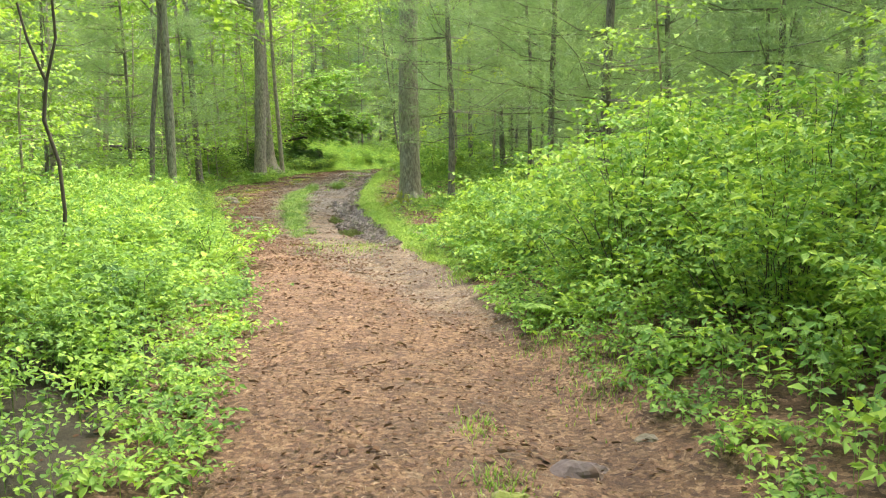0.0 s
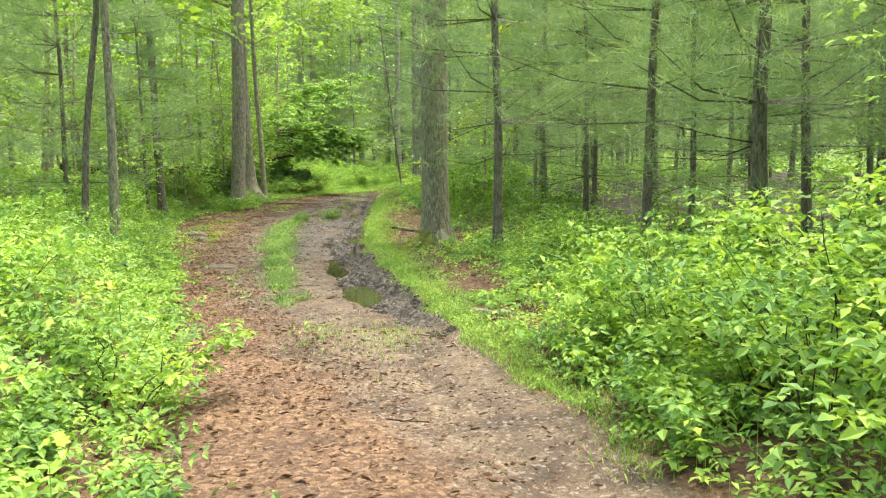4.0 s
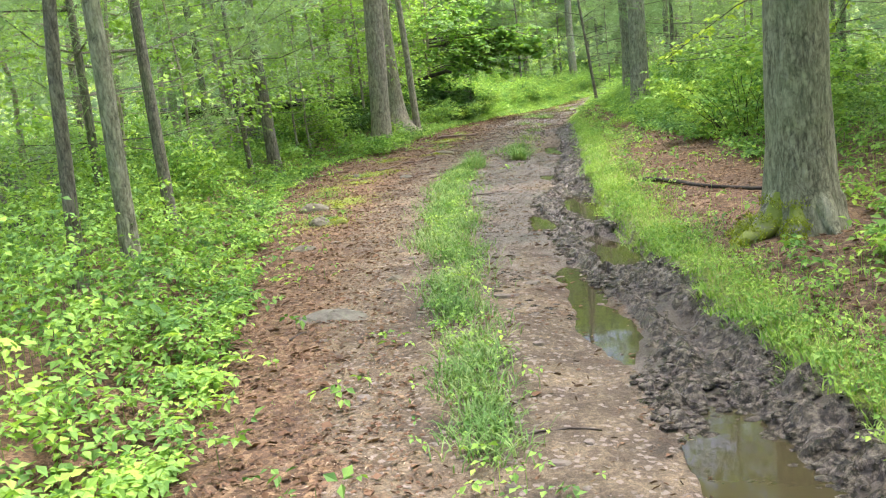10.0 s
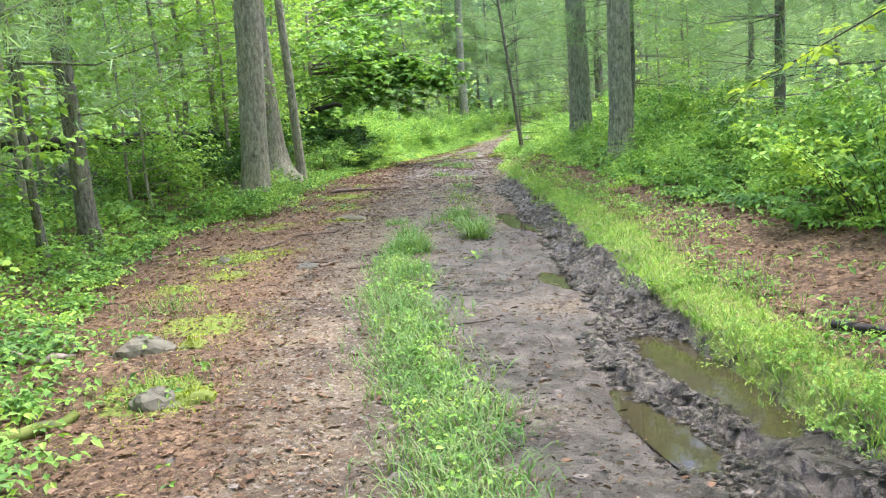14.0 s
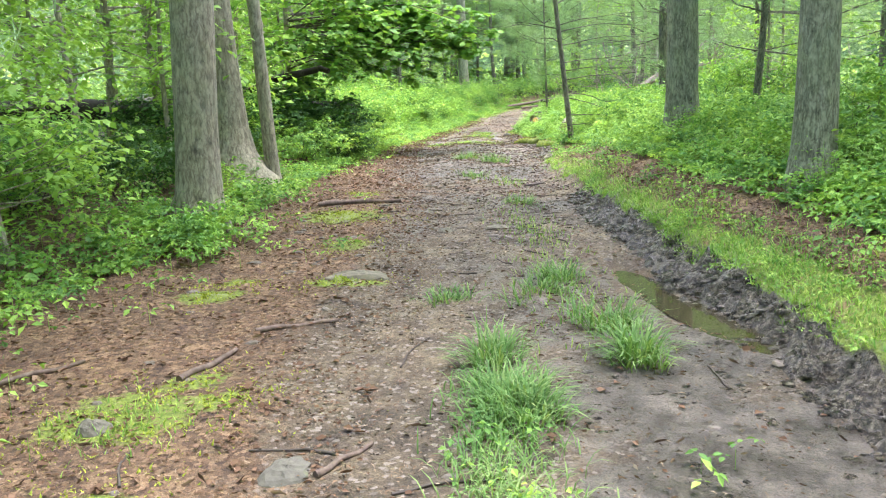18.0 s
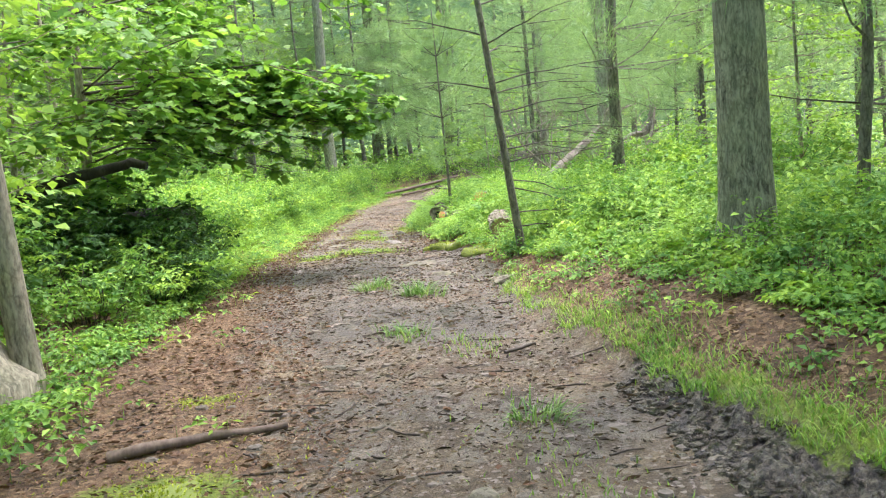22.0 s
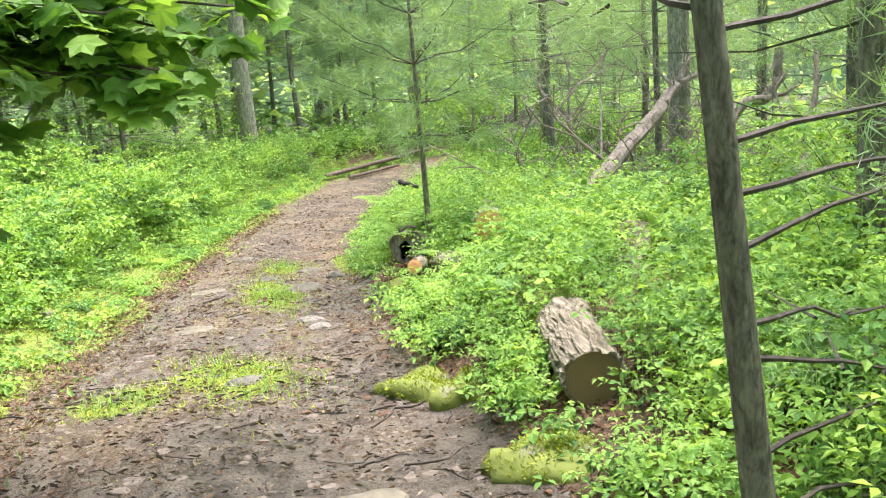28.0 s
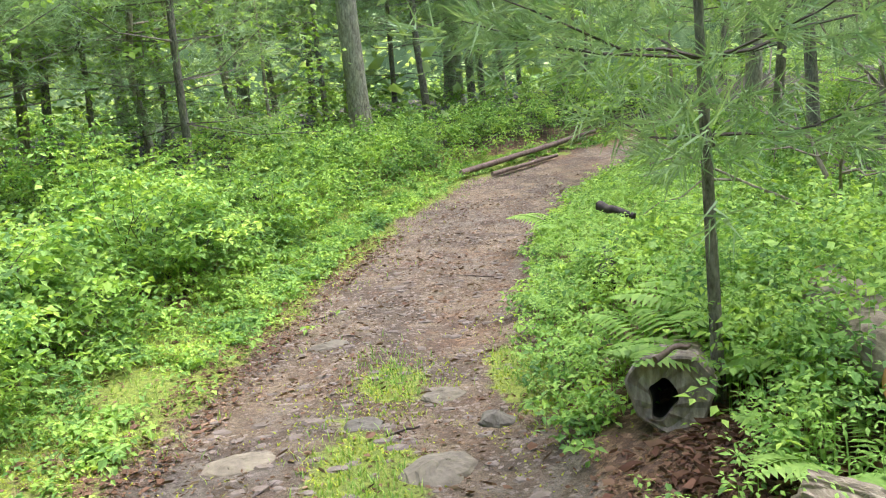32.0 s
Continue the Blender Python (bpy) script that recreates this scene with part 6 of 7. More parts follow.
def churned_mud():
    """The trampled surface of the wet rut: lumps, hoof and tyre dents, with crumbs on top."""
    ys, us = np.arange(10.6, 31.0, 0.02), np.arange(-1.05, 0.05, 0.02)
    gu, gy = np.meshgrid(us, ys, indexing="ij")
    gx = EDGE_R(gy) + gu
    m = mud_amount(gx, gy)
    lumps = 0.05 * np.abs(lattice(gx, gy * 0.8, 0.2, 71)) + 0.04 * np.abs(lattice(gx, gy, 0.09, 72)) + 0.03 * lattice(gx, gy, 0.05, 73) + 0.02 * lattice(gx, gy, 0.03, 74) + 0.035 * sstep(0.1, 0.4, lattice(gx, gy, 0.085, 75))
    wet = np.ones(gx.shape)
    for py, px, hl, hw in PUDDLES:
        q = puddle_reach(gx, gy, py, px, hl, hw)
        wet = np.minimum(wet, 0.12 + 0.88 * sstep(0.9, 1.9, q))
    gz2 = land(gx, gy) - 0.03 + (lumps * wet * 0.72 + 0.014) * sstep(0.15, 0.75, m) - 0.03 * (1 - sstep(0.0, 0.4, m))
    nx, ny = gx.shape
    i, j = np.meshgrid(np.arange(nx - 1), np.arange(ny - 1), indexing="ij")
    f = np.stack([i * ny + j, (i + 1) * ny + j, (i + 1) * ny + j + 1, i * ny + j + 1], -1).reshape(-1, 4)
    f = f[(m[:-1, :-1] > 0.03).reshape(-1)]
    tagged(new("churned_mud", Bag().add(np.stack([gx, gy, gz2], -1), f).mesh("churned_mud", M_MUD, False)), "churned dark wet mud with dents and lumps in the rut", "mud", kind="structure")



churned_mud()


def mud_crumbs():
    rs = np.random.default_rng(19)
    shapes = [lump((1.0, 0.8, 0.6), 700 + k, 0.3, 4, 5) for k in range(6)]
    bag = Bag()
    y = rs.uniform(11, 30.5, 18000)
    x = EDGE_R(y) - rs.uniform(-0.05, 0.85, 18000)
    ok = np.flatnonzero((mud_amount(x, y) > 0.3) & (lattice(x, y, 0.4, 33) > -0.3))[:5200]
    z = land(x, y)
    for k in ok:
        b = shapes[rs.integers(6)]
        s, a = rs.uniform(0.3, 1.0) ** 2 * 0.043, rs.uniform(0, 6.28)
        c, q = np.cos(a), np.sin(a)
        v = b.v[0] @ np.array([[c, q, 0], [-q, c, 0], [0, 0, 1]]) * s * [1.4, 1, rs.uniform(0.5, 1.0)]
        bag.add(v + [x[k], y[k], z[k] + 0.005], b.f[0])
    tagged(new("mud_crumbs", bag.mesh("mud_crumbs", M_MUD)), "crumbs and clods of dark wet mud in the rut", "mud", kind="stuff")


mud_crumbs()


def wet_clods():
    """Small clods pressed up between the grass and the rut."""
    rs = np.random.default_rng(219)
    shapes = [lump((1.0, 0.85, 0.5), 720 + k, 0.3, 4, 5) for k in range(6)]
    bag = Bag()
    y = rs.uniform(16.5, 29, 3600)
    x = MID_GRASS(y) + 0.25 + (EDGE_R(y) - MID_GRASS(y) - 0.3) * rs.uniform(0, 1, 3600)
    z = land(x, y)
    for k in np.flatnonzero(lattice(x, y, 0.3, 34) > 0.0):
        s, a = rs.uniform(0.25, 1.0) ** 2 * 0.034, rs.uniform(0, 6.28)
        c, q = np.cos(a), np.sin(a)
        bag.add(shapes[rs.integers(6)].v[0] @ np.array([[c, q, 0], [-q, c, 0], [0, 0, 1]]) * s * [1.5, 1, rs.uniform(0.4, 0.9)] + [x[k], y[k], z[k] - 0.002], shapes[0].f[0])
    tagged(new("wet_clods", bag.mesh("wet_clods", M_MUD)), "small clods of wet earth between grass and rut", "mud", kind="stuff")


wet_clods()


def moss_pelt(v, f, n, parent, seed, low=-9.0):
    """Short moss standing all over a surface of quads."""
    r = np.random.default_rng(seed)
    q = v[f[r.integers(0, len(f), n)]]
    a, c = r.uniform(0, 1, (n, 1)), r.uniform(0, 1, (n, 1))
    p = (q[:, 0] * (1 - a) + q[:, 1] * a) * (1 - c) + (q[:, 3] * (1 - a) + q[:, 2] * a) * c
    nm = unit(p - v.mean(0) + [0, 0, 0.02])
    keep = (p[:, 2] > low) & (lattice(p[:, 0] + seed, p[:, 1] + p[:, 2], 0.07, 55) > -0.75)
    p, nm = p[keep], nm[keep]
    fz = Bag()
    leaves(fz, p - nm * 0.004, nm + r.normal(0, 0.7, p.shape), r.normal(0, 1, p.shape), r.uniform(0.01, 0.032, len(p)), 0.007, DIAMOND, DIAMOND_F)
    tagged(part("moss_pelt", fz, M_MOSS, parent, "yellow-green moss"), kind="stuff")


def moss_cushion(x, y, sx, sy, sz, seed, label="bright yellow-green moss cushion on the ground"):
    """An uneven stone under a pelt of short moss."""
    r = np.random.default_rng(seed)
    b = lump((sx, sy, sz), seed, 0.3, 14, 26)
    v = b.v[0]
    v *= (1 + 0.2 * lattice(v[:, 0] * 9 + seed, v[:, 1] * 9 + v[:, 2] * 7, 1.0, seed) + 0.1 * lattice(v[:, 0] * 25 + seed, v[:, 1] * 25, 1.0, seed + 1))[:, None]
    base = thing("mossy_stone", pose(x, y, ground_at(x, y) - sz * 0.5, 0, 0, seed * 37 % 360), label, "moss", "moss cushions")
    part("stone", b, M_MOSSROCK, base, smooth=True)
    moss_pelt(v, b.f[0], int(38000 * (sx + sz) * sy), base, seed, 0.05 * sz)
    return base


moss_cushion(-1.78, 36.85, 0.32, 0.24, 0.17, 3, "rock covered in bright yellow-green moss at the trail's edge")
moss_cushion(-1.62, 36.6, 0.2, 0.2, 0.14, 5, "rock covered in bright yellow-green moss at the trail's edge")
moss_cushion(-1.53, 35.55, 0.3, 0.2, 0.11, 4, "low mossy mound at the trail's edge")
moss_cushion(-4.45, 39.9, 0.3, 0.2, 0.06, 13)
moss_cushion(-3.9, 40.2, 0.22, 0.3, 0.05, 14)
moss_cushion(-4.15, 38.6, 0.3, 0.3, 0.06, 15)
moss_cushion(-4.3, 37.5, 0.25, 0.35, 0.05, 16)
moss_cushion(-1.35, 39.15, 0.2, 0.18, 0.15, 6, "lichen-green stone in low plants")
moss_cushion(-4.68, 20.5, 0.16, 0.14, 0.1, 21, "mossy stone in brown leaves beside the trail")
moss_cushion(-4.95, 21.5, 0.12, 0.1, 0.07, 22, "low mossy mound at a flat stone")
moss_cushion(-4.52, 26.64, 0.2, 0.11, 0.07, 8)
moss_cushion(-5.43, 26.5, 0.17, 0.12, 0.04, 9)
moss_cushion(-4.75, 29.2, 0.36, 0.2, 0.04, 12)


def stick(pts, r, label="fallen stick lying on the trail", mat=None, name="stick", sides=6):
    pts = np.asarray(pts, float)
    if pts.shape[1] == 2:
        pts = np.column_stack([pts, land(pts[:, 0], pts[:, 1]) + r * 0.7])
    c = pts.mean(0)
    bag = Bag()
    n = max(5, len(pts) * 2)
    s = np.linspace(0, len(pts) - 1, n)
    line = np.stack([np.interp(s, np.arange(len(pts)), pts[:, k]) for k in range(3)], -1) - c
    line[1:-1] += np.random.default_rng(int(abs(c[0] * 100) + abs(c[1] * 10))).normal(0, r * 0.4, (n - 2, 3))
    tube(bag, line, r * np.linspace(1.0, 0.6, n), sides, 0.08)
    ob = new(name, bag.mesh(name, mat or M_STICK, True))
    ob.location = c
    return tagged(ob, label, "stick", "sticks on the ground")


stick([(-5.0, 29.75), (-4.6, 29.83), (-4.15, 29.93)], 0.03, "dark straight branch lying across the trail's edge", M_STICK, "dead_branch", 9)
stick([(-6.5, 24.6), (-6.0, 25.0), (-5.75, 25.2)], 0.017, "long brown stick on red leaves")
stick([(-5.2, 24.9), (-5.0, 25.3)], 0.02)
stick([(-4.95, 25.6), (-4.5, 25.75)], 0.018)
stick([(-4.45, 23.9), (-4.25, 24.15)], 0.016, "short curved pale stick on the dirt")
stick([(-0.35, 12.2), (0.05, 11.95)], 0.03, "pale rotten branch on brown leaves", M_DEAD)
stick([(-2.7, 30.9), (-2.45, 31.02)], 0.014, "short dark stick at the rut's edge", M_TWIG)
stick([(-1.5, 17.0), (-0.9, 17.3)], 0.012)
stick([(-1.42, 20.4), (-1.1, 19.85), (-0.85, 19.42), (-0.42, 19.1)], 0.024, "dark rotten branch lying on brown leaves", M_DARKLOG, "dead_branch", 9)
stick([(-5.5, 19.95), (-5.3, 20.1), (-5.18, 20.3)], 0.04, "mossy rotten branch half sunk in red leaves", M_MOSSROCK, "dead_branch", 9)
stick([(-6.05, 21.2), (-5.85, 21.33), (-5.62, 21.36)], 0.035, "grey rotten branch at the edge of green plants", M_DEAD, "dead_branch", 9)
rs = np.random.default_rng(15)
for k in range(230):
    y = rs.uniform(3, 45) if k < 70 else rs.uniform(27, 40)
    l, r = float(EDGE_L(y)), float(EDGE_R(y))
    x = l + (r - l) * rs.uniform(0.02, 0.98)
    if k < 70 and y < 20 and rs.random() < 0.5:
        continue
    a, L = rs.uniform(0, np.pi), rs.uniform(0.12, 0.5 if k < 50 else 0.26)
    stick([(x - np.cos(a) * L / 2, y - np.sin(a) * L / 2), (x + rs.normal(0, 0.03), y + rs.normal(0, 0.03)), (x + np.cos(a) * L / 2, y + np.sin(a) * L / 2)],
          rs.uniform(0.003, 0.008), "thin dark twig on the ground", M_TWIG, "twig", 5)


def log(a, b, ra, rb, label, bark, cut=None, name="log", ends=(True, True), cut_label="sawn end", n=10, kink=0.12, gnarl=0.045):
    a, b = np.asarray(a, float), np.asarray(b, float)
    c = (a + b) / 2
    base = thing(name, Matrix.Translation(c), label, "log")
    pts = bend(a - c, b - c, n, 0.0, ra * kink)
    bag = Bag()
    tube(bag, pts, np.linspace(ra, rb, n), 18, gnarl, caps=False)
    part("bark", bag, bark, base, smooth=True)
    for end, nxt, r, want in ((pts[0], pts[1], ra, ends[0]), (pts[-1], pts[-2], rb, ends[1])):
        if not want:
            continue
        d = unit(end - nxt)
        side = unit(np.cross(d, [0, 0, 1.0]))
        up = np.cross(side, d)
        ang = np.linspace(0, 2 * np.pi, 24, endpoint=False)
        ring = np.cos(ang)[:, None] * side + np.sin(ang)[:, None] * up
        eb = Bag()
        face = np.vstack([ring * r * 0.97, ring * r * 0.55, [[0, 0, 0]]]) + d * 0.004 * np.array([[0]] * 24 + [[1]] * 25)
        f = [[k, (k + 1) % 24, 24 + (k + 1) % 24, 24 + k] for k in range(24)]
        eb.add(face, f)
        eb.f.append(np.array([[48, 24 + k, 24 + (k + 1) % 24] for k in range(24)]))
        e = part("cut_face", eb, cut or M_CUT, base, cut_label)
        e.location = end + d * 0.003
    return base


gz = ground_at
def barked_log(a, b, r, label):
    """A short sawn log: furrowed, flaking bark that stands proud of the sawn wood."""
    a, b = np.asarray(a, float), np.asarray(b, float)
    c = (a + b) / 2
    base = thing("log", Matrix.Translation(c), label, "log")
    d = unit(b - a)
    side = unit(np.cross(d, [0, 0, 1.0]))
    up = np.cross(side, d)
    nu, nv = 170, 60
    ang, s = np.linspace(0, 2 * np.pi, nu, endpoint=False), np.linspace(0, 1, nv)
    t, g = np.meshgrid(ang, s, indexing="ij")
    L = np.linalg.norm(b - a)
    warp = 0.12 * lattice(t * r, g * L, 0.12, 61)
    arc = (t + warp / r * 0.15) * r
    ridge = 1 - np.abs(lattice(arc, g * L * 0.16, 0.011, 62))
    plate = sstep(-0.35, 0.1, lattice(arc, g * L * 0.14, 0.019, 63) + 0.4 * lattice(arc, g * L * 0.4, 0.011, 64))
    rad = r * (1 + 0.04 * np.sin(2 * t + 1) + 0.03 * np.sin(3 * t + 6 * g)) + 0.009 * ridge * plate + 0.009 * plate - 0.01
    end = 0.02 * lattice(t * r, 0 * t, 0.03, 65)
    ring = np.cos(t)[..., None] * side + np.sin(t)[..., None] * up
    v = (a - c) + d * (g * L + end * (np.abs(g - 0.5) > 0.49))[..., None] + ring * rad[..., None]
    inner = (a - c) + d * np.array([0.0, L])[None, :, None] + ring[:, [0, -1]] * (r * 0.9)
    i, j = np.meshgrid(np.arange(nu), np.arange(nv - 1), indexing="ij")
    k = (i + 1) % nu
    bag = Bag().add(v, np.stack([i * nv + j, k * nv + j, k * nv + j + 1, i * nv + j + 1], -1).reshape(-1, 4))
    for col, e in ((0, 0), (nv - 1, 1)):
        o = np.arange(nu)
        bag.add(np.concatenate([v[:, col], inner[:, e]]), np.stack([o, (o + 1) % nu, nu + (o + 1) % nu, nu + o], -1)[:, ::1 if e else -1])
    part("bark", bag, M_LOGBARK, base, "pale grey flaking bark")
    for e in (0, 1):
        eb = Bag()
        face = np.vstack([inner[:, e] - (a - c if e == 0 else b - c), 0.5 * (inner[:, e] - (a - c if e == 0 else b - c)), [[0, 0, 0]]])
        o = np.arange(nu)
        eb.add(face, np.stack([o, (o + 1) % nu, nu + (o + 1) % nu, nu + o], -1))
        eb.f.append(np.stack([np.full(nu, 2 * nu), nu + o, nu + (o + 1) % nu], -1))
        part("cut_face", eb, M_CUT, base, "sawn end").location = (a - c if e == 0 else b - c) + d * (0.012 if e == 0 else -0.012)
    return base


barked_log((-1.27, 35.8, 0.81), (-1.07, 36.6, 0.86), 0.14, "short sawn log with furrowed flaking bark among green plants")
barked_log((-1.1, 39.15, 0.77), (-0.74, 38.58, 0.8), 0.085, "old grey log with furrowed bark under maple seedlings")
log((-11.9, 31.3, 1.6), (-5.06, 36.9, 1.2), 0.15, 0.19, "long fallen dark trunk lying in the woods", M_DARKLOG, M_LOGBARK, ends=(False, True))
log((-7.5, 36.3, 1.0), (-5.5, 35.95, 0.95), 0.13, 0.1, "dark rotten trunk in a brush pile", M_DARKLOG, M_DARKLOG)
log((-7.2, 36.7, 1.0), (-5.45, 36.3, 0.95), 0.12, 0.12, "dark rotten trunk low in a brush pile", M_DARKLOG, M_DARKLOG)
stick([(-7.4, 34.2, 1.2), (-6.3, 34.4, 1.75), (-5.5, 34.4, 1.95), (-5.2, 34.3, 1.9)], 0.07, "thick dark arching dead branch", M_DARKLOG, "dead_branch", 9)
log((0.2, 31.9, 1.12), (1.7, 32.6, 1.18), 0.05, 0.045, "fallen orange-brown pole among green plants", M_STICK, M_CUT)
log((-0.56, 39.4, 0.98), (-0.2, 40.6, 0.95), 0.14, 0.14, "sawn log with an orange cut end under ferns", M_LOGBARK, M_CUTRED)
log((-0.08, 38.75, 0.95), (0.6, 39.3, 0.95), 0.065, 0.065, "small sawn log with an orange cut end", M_STICK, M_CUTRED)
log((-1.4, 38.7, 0.84), (-1.3, 38.92, 0.82), 0.055, 0.055, "short sawn log end in yellow-green leaves", M_LOGBARK, M_CUTRED)
log((-0.35, 37.2, 0.75), (-0.05, 37.75, 1.12), 0.075, 0.1, "pale weathered stump of wood leaning in plants", M_LOGBARK, M_DEAD, n=16, kink=0.25, gnarl=0.13)
log((-0.35, 39.35, 0.72), (1.12, 40.62, 1.24), 0.105, 0.085, "bleached fallen trunk with flaking bark", M_LOGBARK, M_DEAD, n=22, kink=0.25, gnarl=0.1)


def dead_limb(lines, label):
    """A bare grey limb: a crooked main stem with forks and thin brittle branches."""
    c = np.array(lines[0][0][0], float)
    base = thing("dead_limb", Matrix.Translation(c), label, "branch")
    rng = np.random.default_rng(int(c[1] * 100))
    for k, (pts, ra, rb) in enumerate(lines):
        pts = np.array(pts, float) - c
        s = np.linspace(0, len(pts) - 1, len(pts) * 3)
        line = np.stack([np.interp(s, np.arange(len(pts)), pts[:, q]) for q in range(3)], -1)
        line[1:-1] += rng.normal(0, ra * 0.14, line[1:-1].shape)
        part("limb" if k == 0 else "branch", tube(Bag(), line, np.linspace(ra, rb, len(s)), 12 if ra > 0.03 else 6, 0.1, rng=rng), M_DEAD, base)
        for q in range(4 if k else 7):
            i = rng.integers(len(s) // 2, len(s))
            d = unit(rng.normal(0, 1, 3) * [1, 0.6, 0.8] + [0, 0, 0.5]) * rng.uniform(0.25, 0.7)
            twig = bend(line[i], line[i] + d, 6, -0.05, 0.04, rng)
            part("twig", tube(Bag(), twig, np.linspace(0.009, 0.003, 6), 4, caps=False, rng=rng), M_DEAD, base)


dead_limb([([(1.05, 40.55, 1.2), (1.6, 41.0, 1.5), (2.0, 41.3, 1.72), (2.4, 41.6, 1.95), (2.7, 41.8, 2.15)], 0.09, 0.055),
           ([(2.66, 41.78, 2.12), (2.75, 41.8, 2.3), (2.85, 41.9, 2.42)], 0.05, 0.03),
           ([(2.6, 41.7, 2.1), (3.0, 41.9, 2.2), (3.3, 42.2, 2.42), (3.7, 42.4, 2.5)], 0.035, 0.012),
           ([(2.5, 41.65, 2.05), (2.35, 41.8, 2.3), (2.3, 41.9, 2.6)], 0.02, 0.008)], "bleached dead limb rising and forking above the plants")
dead_limb([([(2.05, 40.3, 1.2), (2.4, 40.42, 1.62), (2.7, 40.55, 1.85), (3.0, 40.6, 1.88), (3.15, 40.6, 2.05), (3.2, 40.65, 2.4)], 0.06, 0.045),
           ([(2.95, 40.6, 1.88), (3.3, 40.7, 1.9), (3.6, 40.8, 2.0)], 0.03, 0.012)], "crooked bleached dead limb above leafy plants")
dead_limb([([(1.2, 40.9, 1.35), (0.95, 41.0, 1.6), (0.75, 41.1, 1.85), (0.62, 41.2, 2.2), (0.6, 41.3, 2.45)], 0.022, 0.008),
           ([(0.95, 41.0, 1.6), (0.6, 41.0, 1.75), (0.3, 41.0, 2.1)], 0.014, 0.005),
           ([(0.75, 41.1, 1.85), (1.1, 41.2, 2.15), (1.5, 41.4, 2.3)], 0.014, 0.005),
           ([(1.2, 40.9, 1.35), (1.5, 41.5, 2.0), (1.6, 41.7, 2.5)], 0.014, 0.005)], "thin grey dead branches in a tangle")
dead_limb([([(1.9, 38.6, 1.15), (2.2, 38.9, 1.5), (2.45, 39.1, 2.0), (2.6, 39.3, 2.3)], 0.035, 0.02)], "slim grey dead branch leaning over plants")
dead_limb([([(2.2, 43.2, 0.9), (1.9, 43.4, 1.6), (2.0, 43.5, 2.4), (1.8, 43.7, 3.0)], 0.025, 0.008),
           ([(1.95, 43.4, 1.7), (1.5, 43.5, 2.2), (1.2, 43.6, 2.8)], 0.014, 0.005),
           ([(2.0, 43.5, 2.1), (2.6, 43.6, 2.6), (3.0, 43.8, 2.7)], 0.014, 0.005)], "thin grey dead branches in a tangle")
rg = np.random.default_rng(331)
for k, (bx, by) in enumerate([(1.3, 41.6), (2.2, 42.4), (0.9, 42.2), (2.9, 41.2), (1.8, 40.9), (2.6, 39.6)]):
    foot = np.array([bx, by, gz(bx, by) + 0.1])
    lines = []
    for q in range(4):
        way = unit(np.array([rg.normal(0, 1), rg.normal(0, 0.5), rg.uniform(0.7, 1.4)])) * rg.uniform(1.0, 1.7)
        knee = foot + way * 0.5 + rg.normal(0, 0.1, 3)
        lines.append(([foot.tolist(), (foot + way * 0.25).tolist(), knee.tolist(), (foot + way + rg.normal(0, 0.18, 3)).tolist()], 0.016 if q else 0.024, 0.005))
    dead_limb(lines, "thin grey dead branches in a tangle")
log((-0.75, 48.95, gz(-0.75, 48.95) + 0.09), (1.9, 51.3, gz(1.9, 51.3) + 0.1), 0.045, 0.035, "long fallen log along the bend of the trail", M_STICK, M_DEAD)
log((-0.3, 49.0, gz(-0.3, 49.0) + 0.06), (0.9, 50.0, gz(0.9, 50.0) + 0.06), 0.035, 0.025, "thin fallen pole along the bend of the trail", M_STICK, M_DEAD)
stick([(-0.62, 42.75, gz(-0.6, 42.7) + 0.5), (-0.45, 42.5, gz(-0.45, 42.5) + 0.4)], 0.035, "dark broken branch stub sticking out of plants", M_DARKLOG, "branch_stub", 8)


def hollow_stump(x, y):
    """A weathered log end with a rotted hole, dark inside."""
    base = thing("hollow_log", pose(x, y, 0.76, -8, 0, -24), "weathered hollow log end with a dark rotten hole", "log")
    bag, ang = Bag(), np.linspace(0, 2 * np.pi, 28, endpoint=False)
    r = 0.175 * (1 + 0.05 * np.sin(3 * ang) + 0.04 * np.sin(7 * ang) - 0.08 * (np.sin(ang) > 0.8))
    hx = -0.035 + 0.055 * np.cos(ang) * (1 + 0.25 * np.sin(3 * ang + 1))
    hz = -0.035 + 0.085 * np.sin(ang) * (1 + 0.2 * np.sin(2 * ang))
    hole = np.stack([hx, hz], -1)
    skin = np.stack([np.cos(ang) * r, np.sin(ang) * r * 0.95], -1)
    rows = [(0.55, skin * 0.85), (0.2, skin * 0.98), (0.0, skin), (-0.008, skin * 0.94), (0.012, 0.5 * (skin + hole)), (0.0, hole), (0.06, hole), (0.4, hole * 0.9)]
    v = np.concatenate([np.stack([q[:, 0], np.full(28, d) + 0.006 * np.sin(9 * ang), q[:, 1]], -1) for d, q in rows])
    f = [[k * 28 + j, k * 28 + (j + 1) % 28, (k + 1) * 28 + (j + 1) % 28, (k + 1) * 28 + j] for k in range(6) for j in range(28)]
    part("shell", bag.add(v[:196], f), M_DEAD, base, "grey weathered wood")
    inner = v[168:]
    hb = Bag().add(inner, [[j, (j + 1) % 28, 28 + (j + 1) % 28, 28 + j] for j in range(28)])
    hb.f.append(np.array([[28 + j for j in range(28)]]))
    part("hollow", hb, M_HOLLOW, base, "dark rotten inside", True)


hollow_stump(-1.14, 40.12)
r = np.random.default_rng(281)
mulch = np.stack([r.normal(-1.02, 0.2, 1300), r.normal(39.55, 0.28, 1300)], -1)
litter("rotten_mulch", mulch, 0.055, M_MULCH, "red-brown rotten bark and needles heaped by a hollow log", 282, 0.5, 0.45)
